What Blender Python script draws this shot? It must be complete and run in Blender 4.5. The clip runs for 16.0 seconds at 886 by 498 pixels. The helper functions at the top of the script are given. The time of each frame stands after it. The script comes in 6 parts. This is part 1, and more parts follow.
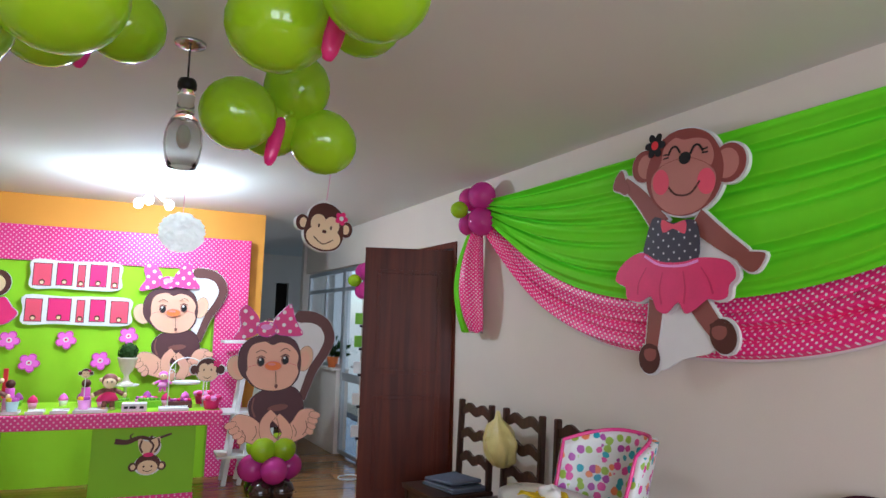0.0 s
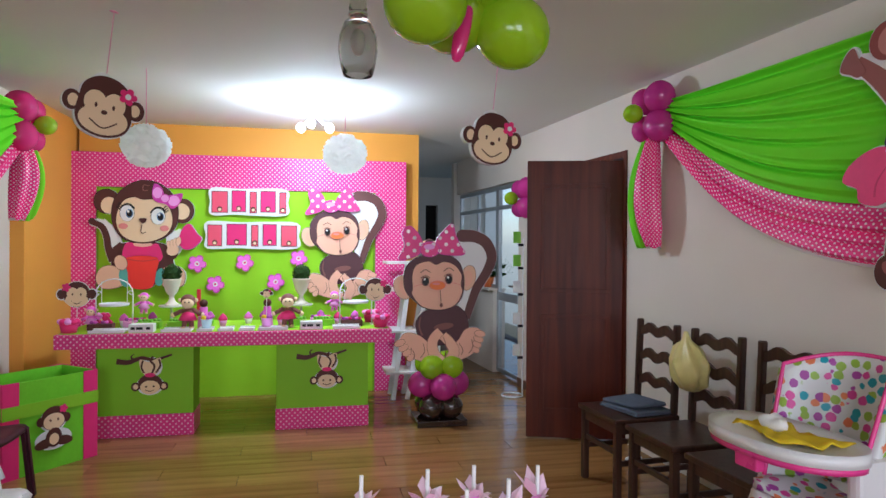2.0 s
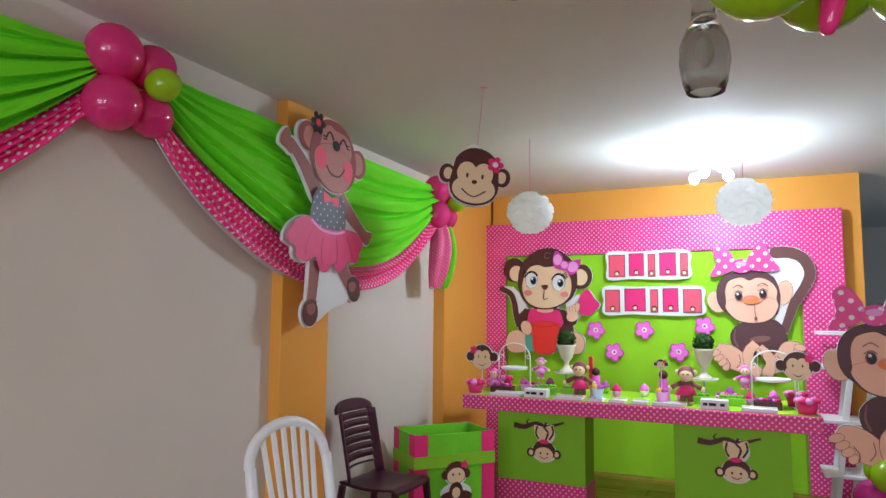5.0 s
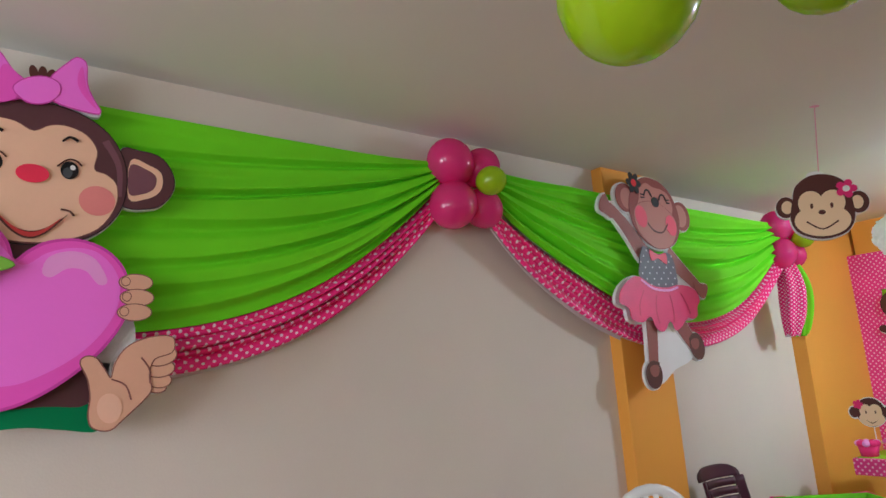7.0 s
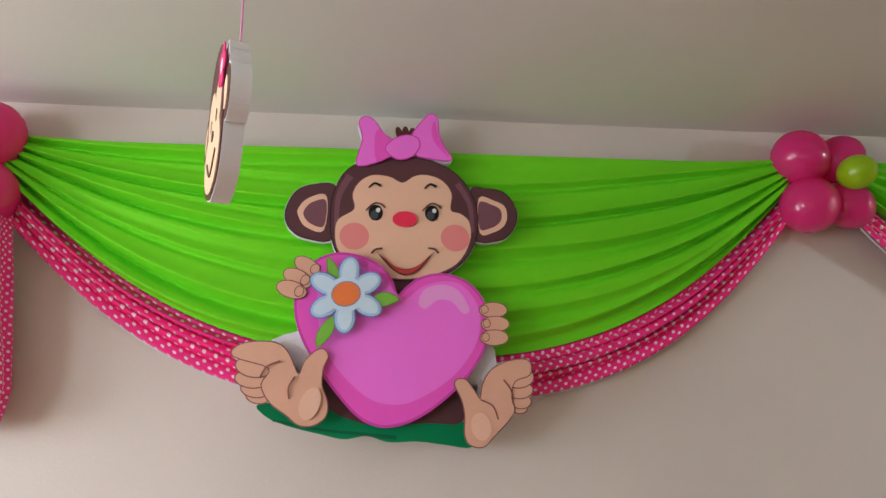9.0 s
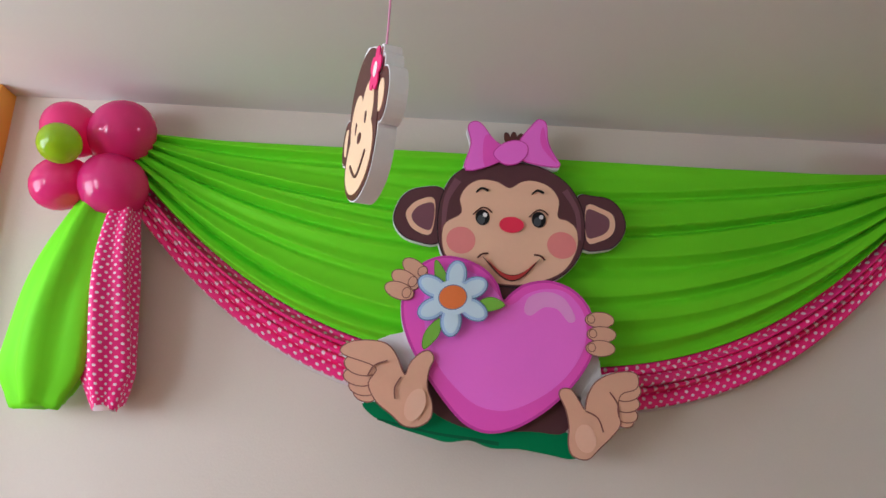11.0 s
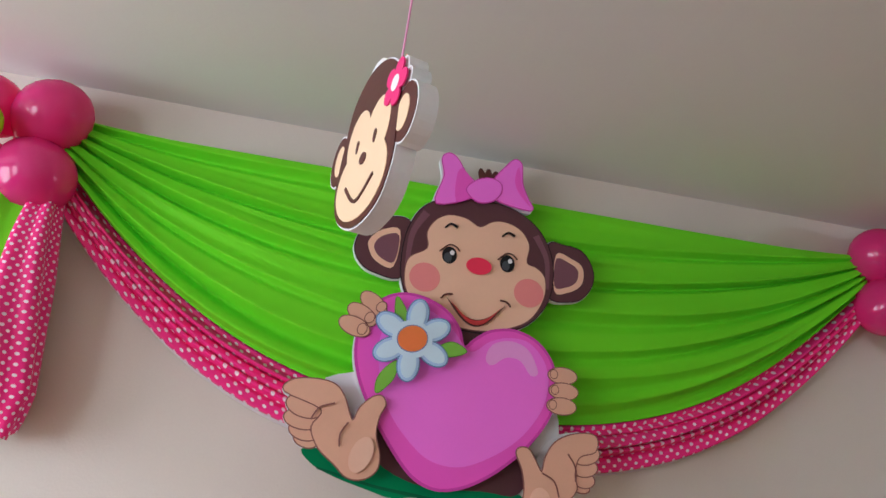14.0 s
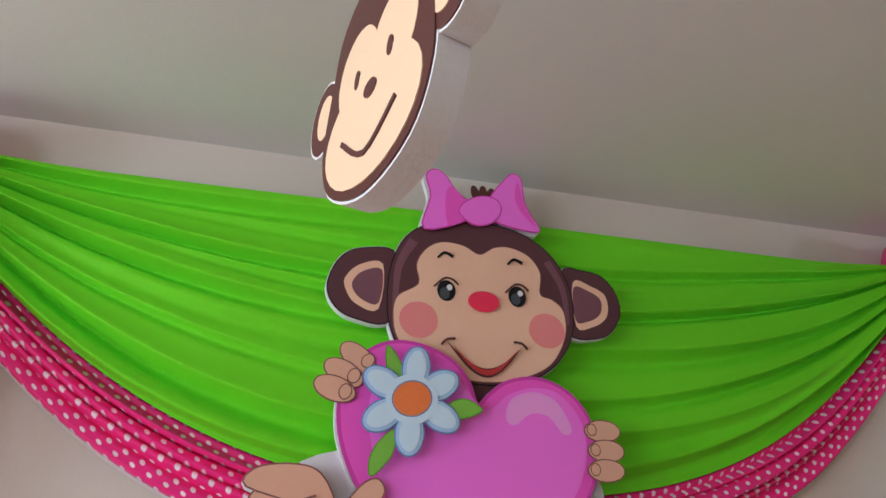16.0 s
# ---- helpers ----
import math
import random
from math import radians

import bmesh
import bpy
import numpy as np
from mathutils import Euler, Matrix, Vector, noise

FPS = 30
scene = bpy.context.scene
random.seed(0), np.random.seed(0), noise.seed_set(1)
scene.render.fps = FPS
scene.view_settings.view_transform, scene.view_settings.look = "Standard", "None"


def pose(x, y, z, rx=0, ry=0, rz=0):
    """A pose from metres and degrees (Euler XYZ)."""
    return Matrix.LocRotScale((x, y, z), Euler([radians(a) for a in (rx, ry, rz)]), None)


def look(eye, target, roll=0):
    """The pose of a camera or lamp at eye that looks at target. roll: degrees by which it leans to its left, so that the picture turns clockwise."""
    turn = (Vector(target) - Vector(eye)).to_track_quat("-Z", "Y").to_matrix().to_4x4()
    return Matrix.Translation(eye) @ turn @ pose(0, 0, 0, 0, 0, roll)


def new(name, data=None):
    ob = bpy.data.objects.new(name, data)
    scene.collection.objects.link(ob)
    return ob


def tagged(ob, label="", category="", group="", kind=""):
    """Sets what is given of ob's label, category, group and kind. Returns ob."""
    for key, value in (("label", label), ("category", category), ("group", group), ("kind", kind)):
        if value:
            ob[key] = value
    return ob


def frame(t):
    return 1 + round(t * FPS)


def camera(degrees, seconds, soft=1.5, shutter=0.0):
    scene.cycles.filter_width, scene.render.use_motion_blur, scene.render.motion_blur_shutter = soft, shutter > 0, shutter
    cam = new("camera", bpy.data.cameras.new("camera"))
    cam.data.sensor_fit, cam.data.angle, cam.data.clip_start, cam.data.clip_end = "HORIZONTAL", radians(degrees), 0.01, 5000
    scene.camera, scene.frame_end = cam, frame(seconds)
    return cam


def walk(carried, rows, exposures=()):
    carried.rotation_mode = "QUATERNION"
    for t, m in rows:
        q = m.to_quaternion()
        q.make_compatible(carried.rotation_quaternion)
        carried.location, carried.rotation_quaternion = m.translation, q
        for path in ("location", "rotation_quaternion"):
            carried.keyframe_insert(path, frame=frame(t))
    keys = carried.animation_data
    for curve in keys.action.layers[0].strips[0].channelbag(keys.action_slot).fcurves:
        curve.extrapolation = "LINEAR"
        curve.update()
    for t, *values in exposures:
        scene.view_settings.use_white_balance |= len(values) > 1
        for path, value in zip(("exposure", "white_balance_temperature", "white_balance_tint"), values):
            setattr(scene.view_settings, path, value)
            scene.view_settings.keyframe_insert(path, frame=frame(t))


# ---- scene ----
cam = camera(68.9, 16.0, soft=1.5)
PATH = [
    (0, (-0.312, -0.177, 1.451), (0.496, 1.637, 1.689), 1.5),
    (0.5, (-0.364, -0.074, 1.437), (0.335, 1.79, 1.628), 1.0),
    (1, (-0.4, 0.013, 1.428), (0.208, 1.915, 1.54), 0.9),
    (1.5, (-0.421, 0.052, 1.436), (0.106, 1.981, 1.468), 0.8),
    (2, (-0.434, 0.101, 1.417), (-0.015, 2.057, 1.408), 0.4),
    (2.5, (-0.361, 0.212, 1.416), (-0.092, 2.193, 1.393), -0.4),
    (3, (-0.31, 0.321, 1.414), (-0.169, 2.315, 1.369), -0.1),
    (3.5, (-0.338, 0.413, 1.42), (-0.324, 2.413, 1.389), -1.8),
    (4, (-0.288, 0.485, 1.427), (-0.606, 2.458, 1.502), -3.5),
    (4.2, (-0.205, 0.518, 1.392), (-0.661, 2.462, 1.508), -2.0),
    (6.5, (-0.147, 0.437, 1.412), (-1.495, 1.869, 1.779), -3.6),
    (7, (-0.147, 0.437, 1.41), (-1.719, 1.604, 1.816), -3.7),
    (7.5, (-0.171, 0.387, 1.422), (-1.923, 1.244, 1.862), -4.0),
    (8, (-0.167, 0.352, 1.454), (-2.013, 0.982, 1.897), -2.9),
    (8.5, (-0.2, 0.327, 1.443), (-2.095, 0.75, 1.922), -2.3),
    (9, (-0.205, 0.331, 1.435), (-2.115, 0.651, 1.937), -2.0),
    (9.5, (-0.248, 0.324, 1.396), (-2.163, 0.473, 1.953), -1.9),
    (9.7, (-0.245, 0.242, 1.405), (-2.162, 0.407, 1.95), -1.1),
    (11.8, (-0.222, 0.152, 1.452), (-2.153, 0.268, 1.963), 3.0),
    (12, (-0.244, 0.095, 1.461), (-2.164, 0.3, 1.981), 5.0),
    (12.5, (-0.299, 0.011, 1.473), (-2.191, 0.33, 2.04), 6.3),
    (13, (-0.326, -0.004, 1.477), (-2.207, 0.329, 2.073), 7.2),
    (13.5, (-0.345, 0.006, 1.477), (-2.216, 0.355, 2.092), 6.3),
    (14, (-0.381, 0.062, 1.492), (-2.248, 0.423, 2.111), 5.4),
    (14.5, (-0.491, 0.172, 1.501), (-2.363, 0.462, 2.144), 3.6),
    (15, (-0.589, 0.16, 1.519), (-2.461, 0.428, 2.169), 4.2),
    (15.5, (-0.746, 0.062, 1.528), (-2.552, 0.445, 2.296), -0.6),
    (16, (-0.819, 0.028, 1.521), (-2.568, 0.524, 2.355), -0.5),
]
walk(cam, [(t, look(eye, target, roll)) for t, eye, target, roll in PATH],
     [(0, 0.06, 5600, 14), (0.5, -0.02, 5600, 14), (1.0, -0.08, 5600, 14), (2.0, -0.08, 5600, 14), (2.5, 0.0, 5600, 14), (3.5, 0.02, 5600, 14), (4.0, -0.08, 5650, 14), (6.5, 0.0, 5800, 13), (7.5, 0.12, 5950, 13), (8.0, 0.08, 6000, 13), (9.0, 0.1, 5950, 13), (12.0, -0.12, 5700, 13), (14.5, -0.04, 5700, 13), (15.5, -0.02, 5700, 13), (16.0, -0.1, 5700, 13)])

# ---- light ----
world = bpy.data.worlds.new("world")
scene.world = world
world.use_nodes = True
sky = world.node_tree.nodes.new("ShaderNodeTexSky")
sky.sky_type, sky.sun_disc, sky.sun_elevation, sky.sun_rotation = "NISHITA", False, radians(40), radians(200)
world.node_tree.links.new(sky.outputs[0], world.node_tree.nodes["Background"].inputs[0])
world.node_tree.nodes["Background"].inputs[1].default_value = 0.12


def lamp(name, kind, m, watts, colour, size=0.1, size_y=None):
    data = bpy.data.lights.new(name, kind)
    data.energy, data.color = watts, colour
    if kind == "AREA":
        data.shape, data.size, data.size_y = "RECTANGLE", size, size_y or size
    else:
        data.shadow_soft_size = size
    ob = new(name, data)
    ob.matrix_basis = m
    return ob


CEIL = 2.53
LAMP_AT = (-0.37, 5.22)
lamp("bulb_light", "POINT", pose(LAMP_AT[0], LAMP_AT[1], 2.295), 76, (0.86, 0.98, 1.0), 0.09)
# daylight in the two windows of the wall behind the camera, and at the hall's glazing
lamp("window_light", "AREA", pose(0.75, -2.86, 1.55, 90, 0, 0), 57, (0.93, 0.95, 0.95), 1.5, 1.3)
lamp("window_light", "AREA", pose(-1.25, -2.86, 1.55, 90, 0, 0), 57, (0.93, 0.95, 0.95), 1.5, 1.3)
lamp("hall_light", "AREA", pose(1.95, 7.6, 1.4, 0, 90, 0), 3, (0.8, 0.93, 1.0), 1.8, 1.8)


# ---- materials ----
def nodes_of(name):
    m = bpy.data.materials.new(name)
    m.use_nodes = True
    return m, m.node_tree.nodes, m.node_tree.links, m.node_tree.nodes["Principled BSDF"]


def plain(name, colour, rough=0.6, vary=0.12, scale=6.0, fine=90.0, bump=0.08, metal=0.0, sheen=0.0, coat=0.0):
    """A surface of one colour with blotches, fine grain and relief."""
    m, n, l, b = nodes_of(name)
    tc = n.new("ShaderNodeTexCoord")
    big, small = n.new("ShaderNodeTexNoise"), n.new("ShaderNodeTexNoise")
    big.inputs["Scale"].default_value, big.inputs["Detail"].default_value = scale, 5
    small.inputs["Scale"].default_value, small.inputs["Detail"].default_value = fine, 3
    mix = n.new("ShaderNodeMix")
    mix.data_type = "RGBA"
    for s, k in (("A", 1 - vary), ("B", 1 + vary)):
        [q for q in mix.inputs if q.name == s and q.type == "RGBA"][0].default_value = (*[min(1, c * k) for c in colour], 1)
    add = n.new("ShaderNodeMath")
    add.operation, add.use_clamp = "MULTIPLY_ADD", True
    add.inputs[1].default_value = 0.35
    l.new(tc.outputs["Object"], big.inputs["Vector"])
    l.new(tc.outputs["Object"], small.inputs["Vector"])
    l.new(small.outputs[0], add.inputs[0])
    sub = n.new("ShaderNodeMath")
    sub.operation = "SUBTRACT"
    sub.inputs[1].default_value = 0.17
    l.new(big.outputs[0], sub.inputs[0])
    l.new(sub.outputs[0], add.inputs[2])
    l.new(add.outputs[0], mix.inputs["Factor"])
    l.new([q for q in mix.outputs if q.type == "RGBA"][0], b.inputs["Base Color"])
    rr = n.new("ShaderNodeMapRange")
    rr.inputs["To Min"].default_value, rr.inputs["To Max"].default_value = max(0.03, rough - 0.08), min(1, rough + 0.08)
    l.new(big.outputs[0], rr.inputs["Value"])
    l.new(rr.outputs[0], b.inputs["Roughness"])
    if bump:
        bp = n.new("ShaderNodeBump")
        bp.inputs["Strength"].default_value, bp.inputs["Distance"].default_value = bump, 0.004
        l.new(small.outputs[0], bp.inputs["Height"])
        l.new(bp.outputs[0], b.inputs["Normal"])
    b.inputs["Metallic"].default_value = metal
    b.inputs["Sheen Weight"].default_value = sheen
    b.inputs["Coat Weight"].default_value = coat
    b.inputs["Specular IOR Level"].default_value = 0.5 if coat or metal or rough < 0.38 else 0.22
    return m


def dotted(name, colour, dot, pitch, radius, rough, soft=0.04, sheen=0.0):
    """Cloth or board with a staggered grid of dots, in metres along its UV map."""
    m, n, l, b = nodes_of(name)
    uv = n.new("ShaderNodeTexCoord")

    def math_node(op, a, c=None):
        k = n.new("ShaderNodeMath")
        k.operation = op
        for i, v in enumerate((a, c)):
            if v is None:
                continue
            if isinstance(v, (int, float)):
                k.inputs[i].default_value = v
            else:
                l.new(v, k.inputs[i])
        return k.outputs[0]

    sep = n.new("ShaderNodeSeparateXYZ")
    l.new(uv.outputs["UV"], sep.inputs[0])
    u, v = math_node("DIVIDE", sep.outputs[0], pitch), math_node("DIVIDE", sep.outputs[1], pitch)
    ds = []
    for off in (0.0, 0.5):
        du = math_node("SUBTRACT", math_node("FRACT", math_node("ADD", u, off)), 0.5)
        dv = math_node("SUBTRACT", math_node("FRACT", math_node("ADD", v, off)), 0.5)
        ds.append(math_node("SQRT", math_node("ADD", math_node("MULTIPLY", du, du), math_node("MULTIPLY", dv, dv))))
    near = math_node("MINIMUM", *ds)
    rng = n.new("ShaderNodeMapRange")
    rng.inputs["From Min"].default_value, rng.inputs["From Max"].default_value = radius + soft, radius - soft
    l.new(near, rng.inputs["Value"])
    mix = n.new("ShaderNodeMix")
    mix.data_type = "RGBA"
    wear = n.new("ShaderNodeTexNoise")
    wear.inputs["Scale"].default_value = 7
    l.new(uv.outputs["Object"], wear.inputs["Vector"])
    base = n.new("ShaderNodeMix")
    base.data_type = "RGBA"
    for s, k in (("A", 0.85), ("B", 1.12)):
        [q for q in base.inputs if q.name == s and q.type == "RGBA"][0].default_value = (*[min(1, c * k) for c in colour], 1)
    l.new(wear.outputs[0], base.inputs["Factor"])
    ins = {q.name: q for q in mix.inputs if q.type == "RGBA"}
    l.new([q for q in base.outputs if q.type == "RGBA"][0], ins["A"])
    ins["B"].default_value = (*dot, 1)
    l.new(rng.outputs[0], mix.inputs["Factor"])
    l.new([q for q in mix.outputs if q.type == "RGBA"][0], b.inputs["Base Color"])
    weave = n.new("ShaderNodeTexNoise")
    weave.inputs["Scale"].default_value = 260
    l.new(uv.outputs["UV"], weave.inputs["Vector"])
    bp = n.new("ShaderNodeBump")
    bp.inputs["Strength"].default_value, bp.inputs["Distance"].default_value = 0.1, 0.003
    l.new(weave.outputs[0], bp.inputs["Height"])
    l.new(bp.outputs[0], b.inputs["Normal"])
    b.inputs["Roughness"].default_value = rough
    b.inputs["Sheen Weight"].default_value = sheen
    b.inputs["Specular IOR Level"].default_value = 0.3
    return m


def wood(name, dark, light, rough, along="X", scale=1.0, random_tone=0.0, coat=0.0):
    """Wood with a grain that runs along one axis."""
    m, n, l, b = nodes_of(name)
    tc, mp = n.new("ShaderNodeTexCoord"), n.new("ShaderNodeMapping")
    stretch = {"X": (1.2, 22, 22), "Y": (22, 1.2, 22), "Z": (22, 22, 1.2)}[along]
    mp.inputs["Scale"].default_value = [k * scale for k in stretch]
    l.new(tc.outputs["Object"], mp.inputs["Vector"])
    tex, fine = n.new("ShaderNodeTexNoise"), n.new("ShaderNodeTexNoise")
    tex.inputs["Scale"].default_value, tex.inputs["Detail"].default_value, tex.inputs["Distortion"].default_value = 1.0, 6, 0.6
    fine.inputs["Scale"].default_value, fine.inputs["Detail"].default_value = 5.0, 4
    l.new(mp.outputs[0], tex.inputs["Vector"])
    l.new(mp.outputs[0], fine.inputs["Vector"])
    info = n.new("ShaderNodeObjectInfo")
    add = n.new("ShaderNodeMath")
    add.operation = "MULTIPLY_ADD"
    add.inputs[1].default_value = random_tone
    l.new(info.outputs["Random"], add.inputs[0])
    l.new(tex.outputs[0], add.inputs[2])
    ramp = n.new("ShaderNodeValToRGB")
    ramp.color_ramp.elements[0].position, ramp.color_ramp.elements[1].position = 0.32, 0.72 + random_tone * 0.5
    ramp.color_ramp.elements[0].color, ramp.color_ramp.elements[1].color = (*dark, 1), (*light, 1)
    l.new(add.outputs[0], ramp.inputs[0])
    l.new(ramp.outputs[0], b.inputs["Base Color"])
    rr = n.new("ShaderNodeMapRange")
    rr.inputs["To Min"].default_value, rr.inputs["To Max"].default_value = max(0.04, rough - 0.06), rough + 0.1
    l.new(fine.outputs[0], rr.inputs["Value"])
    l.new(rr.outputs[0], b.inputs["Roughness"])
    bp = n.new("ShaderNodeBump")
    bp.inputs["Strength"].default_value, bp.inputs["Distance"].default_value = 0.06, 0.003
    l.new(fine.outputs[0], bp.inputs["Height"])
    l.new(bp.outputs[0], b.inputs["Normal"])
    b.inputs["Coat Weight"].default_value = coat
    b.inputs["Coat Roughness"].default_value = 0.12
    return m


def glowing(name, colour, strength):
    m, n, l, b = nodes_of(name)
    b.inputs["Base Color"].default_value = (*colour, 1)
    b.inputs["Emission Color"].default_value = (*colour, 1)
    b.inputs["Emission Strength"].default_value = strength
    return m


def clear(name, colour, rough=0.02, ior=1.45):
    m, n, l, b = nodes_of(name)
    b.inputs["Base Color"].default_value = (*colour, 1)
    b.inputs["Transmission Weight"].default_value = 1.0
    b.inputs["Roughness"].default_value, b.inputs["IOR"].default_value = rough, ior
    return m


M = {}
M["wall"] = plain("painted_wall", (0.72, 0.65, 0.575), 0.75, 0.075, 1.6, 140, 0.12)
M["ceiling"] = plain("painted_ceiling", (0.75, 0.74, 0.715), 0.8, 0.04, 1.3, 120, 0.1)
M["orange"] = plain("orange_paint", (0.82, 0.37, 0.06), 0.55, 0.06, 2.0, 120, 0.12)
M["floor"] = wood("laminate", (0.19, 0.08, 0.02), (0.40, 0.20, 0.062), 0.11, "X", 0.8, 0.3)
M["gap"] = plain("dark_joint", (0.08, 0.04, 0.015), 0.6)
M["skirting"] = wood("skirting_wood", (0.09, 0.03, 0.014), (0.2, 0.08, 0.035), 0.3, "Y")
M["door"] = wood("mahogany", (0.07, 0.010, 0.004), (0.135, 0.023, 0.007), 0.42, "Z", 0.8)
M["door"].node_tree.nodes["Principled BSDF"].inputs["Specular IOR Level"].default_value = 0.25
M["chairwood"] = wood("dark_chair_wood", (0.03, 0.012, 0.008), (0.075, 0.032, 0.02), 0.3, "Z", 1.4)
M["green"] = plain("lime_cloth", (0.19, 0.76, 0.007), 0.65, 0.06, 5, 300, 0.10)
M["pinkdots"] = dotted("pink_dotted_satin", (1.0, 0.028, 0.25), (0.98, 0.82, 0.89), 0.04, 0.16, 0.36, 0.03)
M["pinkboard"] = dotted("pink_dotted_paper", (0.84, 0.045, 0.28), (0.95, 0.58, 0.74), 0.042, 0.15, 0.4)
M["lining"] = plain("pale_lining", (0.75, 0.66, 0.68), 0.8)
M["limeboard"] = plain("lime_board", (0.26, 0.56, 0.02), 0.55, 0.08, 3, 200, 0.06)
M["limepaper"] = plain("lime_crepe", (0.19, 0.60, 0.02), 0.6, 0.15, 9, 60, 0.3)
M["limecloth"] = plain("lime_backdrop_cloth", (0.33, 0.68, 0.012), 0.65, 0.08, 4, 200, 0.08)
M["hotpink"] = plain("hot_pink_card", (0.80, 0.035, 0.20), 0.5, 0.08)
M["foam"] = plain("white_foam", (0.80, 0.80, 0.81), 0.6, 0.05, 8, 160, 0.2)
M["brown"] = plain("brown_print", (0.10, 0.034, 0.028), 0.42, 0.12, 7)
M["plum"] = plain("plum_brown_print", (0.11, 0.044, 0.052), 0.42, 0.12, 7)
M["mid"] = plain("mid_brown_print", (0.25, 0.10, 0.085), 0.45, 0.1, 7)
M["rosy"] = plain("rosy_brown_print", (0.30, 0.10, 0.085), 0.45, 0.1, 7)
M["redbrown"] = plain("red_brown_print", (0.27, 0.065, 0.055), 0.45, 0.08, 7)
M["rosy_light"] = plain("dusty_rose_print", (0.50, 0.20, 0.17), 0.45, 0.07, 7)
M["cheek_pink"] = plain("rose_pink_print", (0.82, 0.10, 0.17), 0.45, 0.06)
M["skirt_pink"] = plain("skirt_pink_print", (0.80, 0.055, 0.20), 0.45, 0.14, 9)
M["skirt_fold"] = plain("skirt_fold_print", (0.62, 0.03, 0.13), 0.45, 0.06)
M["shadow_lime"] = plain("dark_lime_print", (0.10, 0.30, 0.01), 0.45)
M["mauve"] = plain("mauve_print", (0.20, 0.085, 0.11), 0.42, 0.1, 7)
M["iris"] = plain("dark_iris_print", (0.06, 0.07, 0.08), 0.35)
M["teal"] = plain("teal_print", (0.12, 0.42, 0.36), 0.45)
M["bucket_red"] = plain("bucket_red_print", (0.83, 0.045, 0.03), 0.42, 0.06)
M["tailbrown"] = plain("tail_brown_print", (0.15, 0.062, 0.058), 0.42, 0.1, 7)
M["lip"] = plain("lip_red_print", (0.55, 0.05, 0.05), 0.42, 0.06)
M["nose_red"] = plain("nose_red_print", (0.86, 0.04, 0.10), 0.38, 0.05)
M["orchid_deep"] = plain("strong_orchid_print", (0.88, 0.11, 0.60), 0.4, 0.05, 4)
M["seat_dark"] = plain("deep_green_print", (0.0, 0.12, 0.045), 0.6)
M["petal_shade"] = plain("soft_blue_print", (0.42, 0.60, 0.84), 0.45, 0.05)
M["sole"] = plain("sole_print", (0.84, 0.52, 0.38), 0.45, 0.05)
M["tan"] = plain("tan_print", (0.86, 0.54, 0.37), 0.45, 0.05, 6)
M["peach"] = plain("peach_print", (0.90, 0.50, 0.36), 0.45, 0.06, 6)
M["skin"] = plain("rosy_tan_print", (0.74, 0.42, 0.29), 0.45, 0.07, 9)
M["cream"] = plain("cream_print", (0.88, 0.65, 0.42), 0.45, 0.04, 6)
M["blush"] = plain("blush_print", (0.82, 0.27, 0.26), 0.45, 0.06)
M["black"] = plain("black_print", (0.012, 0.011, 0.013), 0.4)
M["white"] = plain("white_print", (0.85, 0.84, 0.84), 0.45, 0.04)
M["red"] = plain("red_print", (0.75, 0.035, 0.045), 0.42, 0.06)
M["orchid"] = plain("orchid_print", (0.94, 0.19, 0.78), 0.4, 0.05, 4)
M["orchid_dark"] = plain("deep_orchid_print", (0.66, 0.06, 0.42), 0.4, 0.05, 4)
M["orchid_light"] = plain("light_orchid_print", (0.90, 0.36, 0.78), 0.4, 0.05, 4)
M["leaf"] = plain("leaf_print", (0.22, 0.52, 0.06), 0.45)
M["seat_green"] = plain("dark_green_cloth", (0.0, 0.22, 0.075), 0.7, 0.12, 8)
M["petal"] = plain("pale_blue_print", (0.62, 0.78, 0.90), 0.45, 0.05)
M["petal_edge"] = plain("blue_outline_print", (0.16, 0.27, 0.48), 0.45)
M["core"] = plain("orange_print", (0.85, 0.22, 0.06), 0.45)
M["bowpink"] = dotted("pink_dotted_print", (0.82, 0.06, 0.28), (0.95, 0.80, 0.86), 0.10, 0.15, 0.42, 0.02)
M["navydots"] = dotted("navy_dotted_print", (0.045, 0.038, 0.06), (0.75, 0.72, 0.75), 0.062, 0.075, 0.42)
M["b_pink"] = plain("pink_balloon", (0.88, 0.045, 0.29), 0.14, 0.05, 4, 40, 0.0, coat=0.5)
M["b_magenta"] = plain("magenta_balloon", (0.66, 0.05, 0.36), 0.14, 0.05, 4, 40, 0.0, coat=0.5)
M["b_green"] = plain("lime_balloon", (0.42, 0.66, 0.008), 0.13, 0.05, 4, 40, 0.0, coat=0.5)
M["b_brown"] = plain("brown_balloon", (0.035, 0.018, 0.014), 0.12, 0.05, 4, 40, 0.0, coat=0.6)
M["plastic_white"] = plain("white_plastic", (0.86, 0.86, 0.87), 0.3, 0.03)
M["plastic_maroon"] = plain("maroon_plastic", (0.055, 0.014, 0.026), 0.38, 0.08)
M["plastic_pink"] = plain("pink_plastic", (0.82, 0.06, 0.30), 0.25, 0.05)
M["yellow"] = plain("yellow_cloth", (0.85, 0.62, 0.02), 0.7, 0.1)
M["bag"] = plain("pale_yellow_plastic_bag", (0.72, 0.62, 0.24), 0.3, 0.15, 14, 60, 0.4)
M["denim"] = plain("grey_blue_cloth", (0.12, 0.14, 0.19), 0.85, 0.25, 14, 200, 0.3)
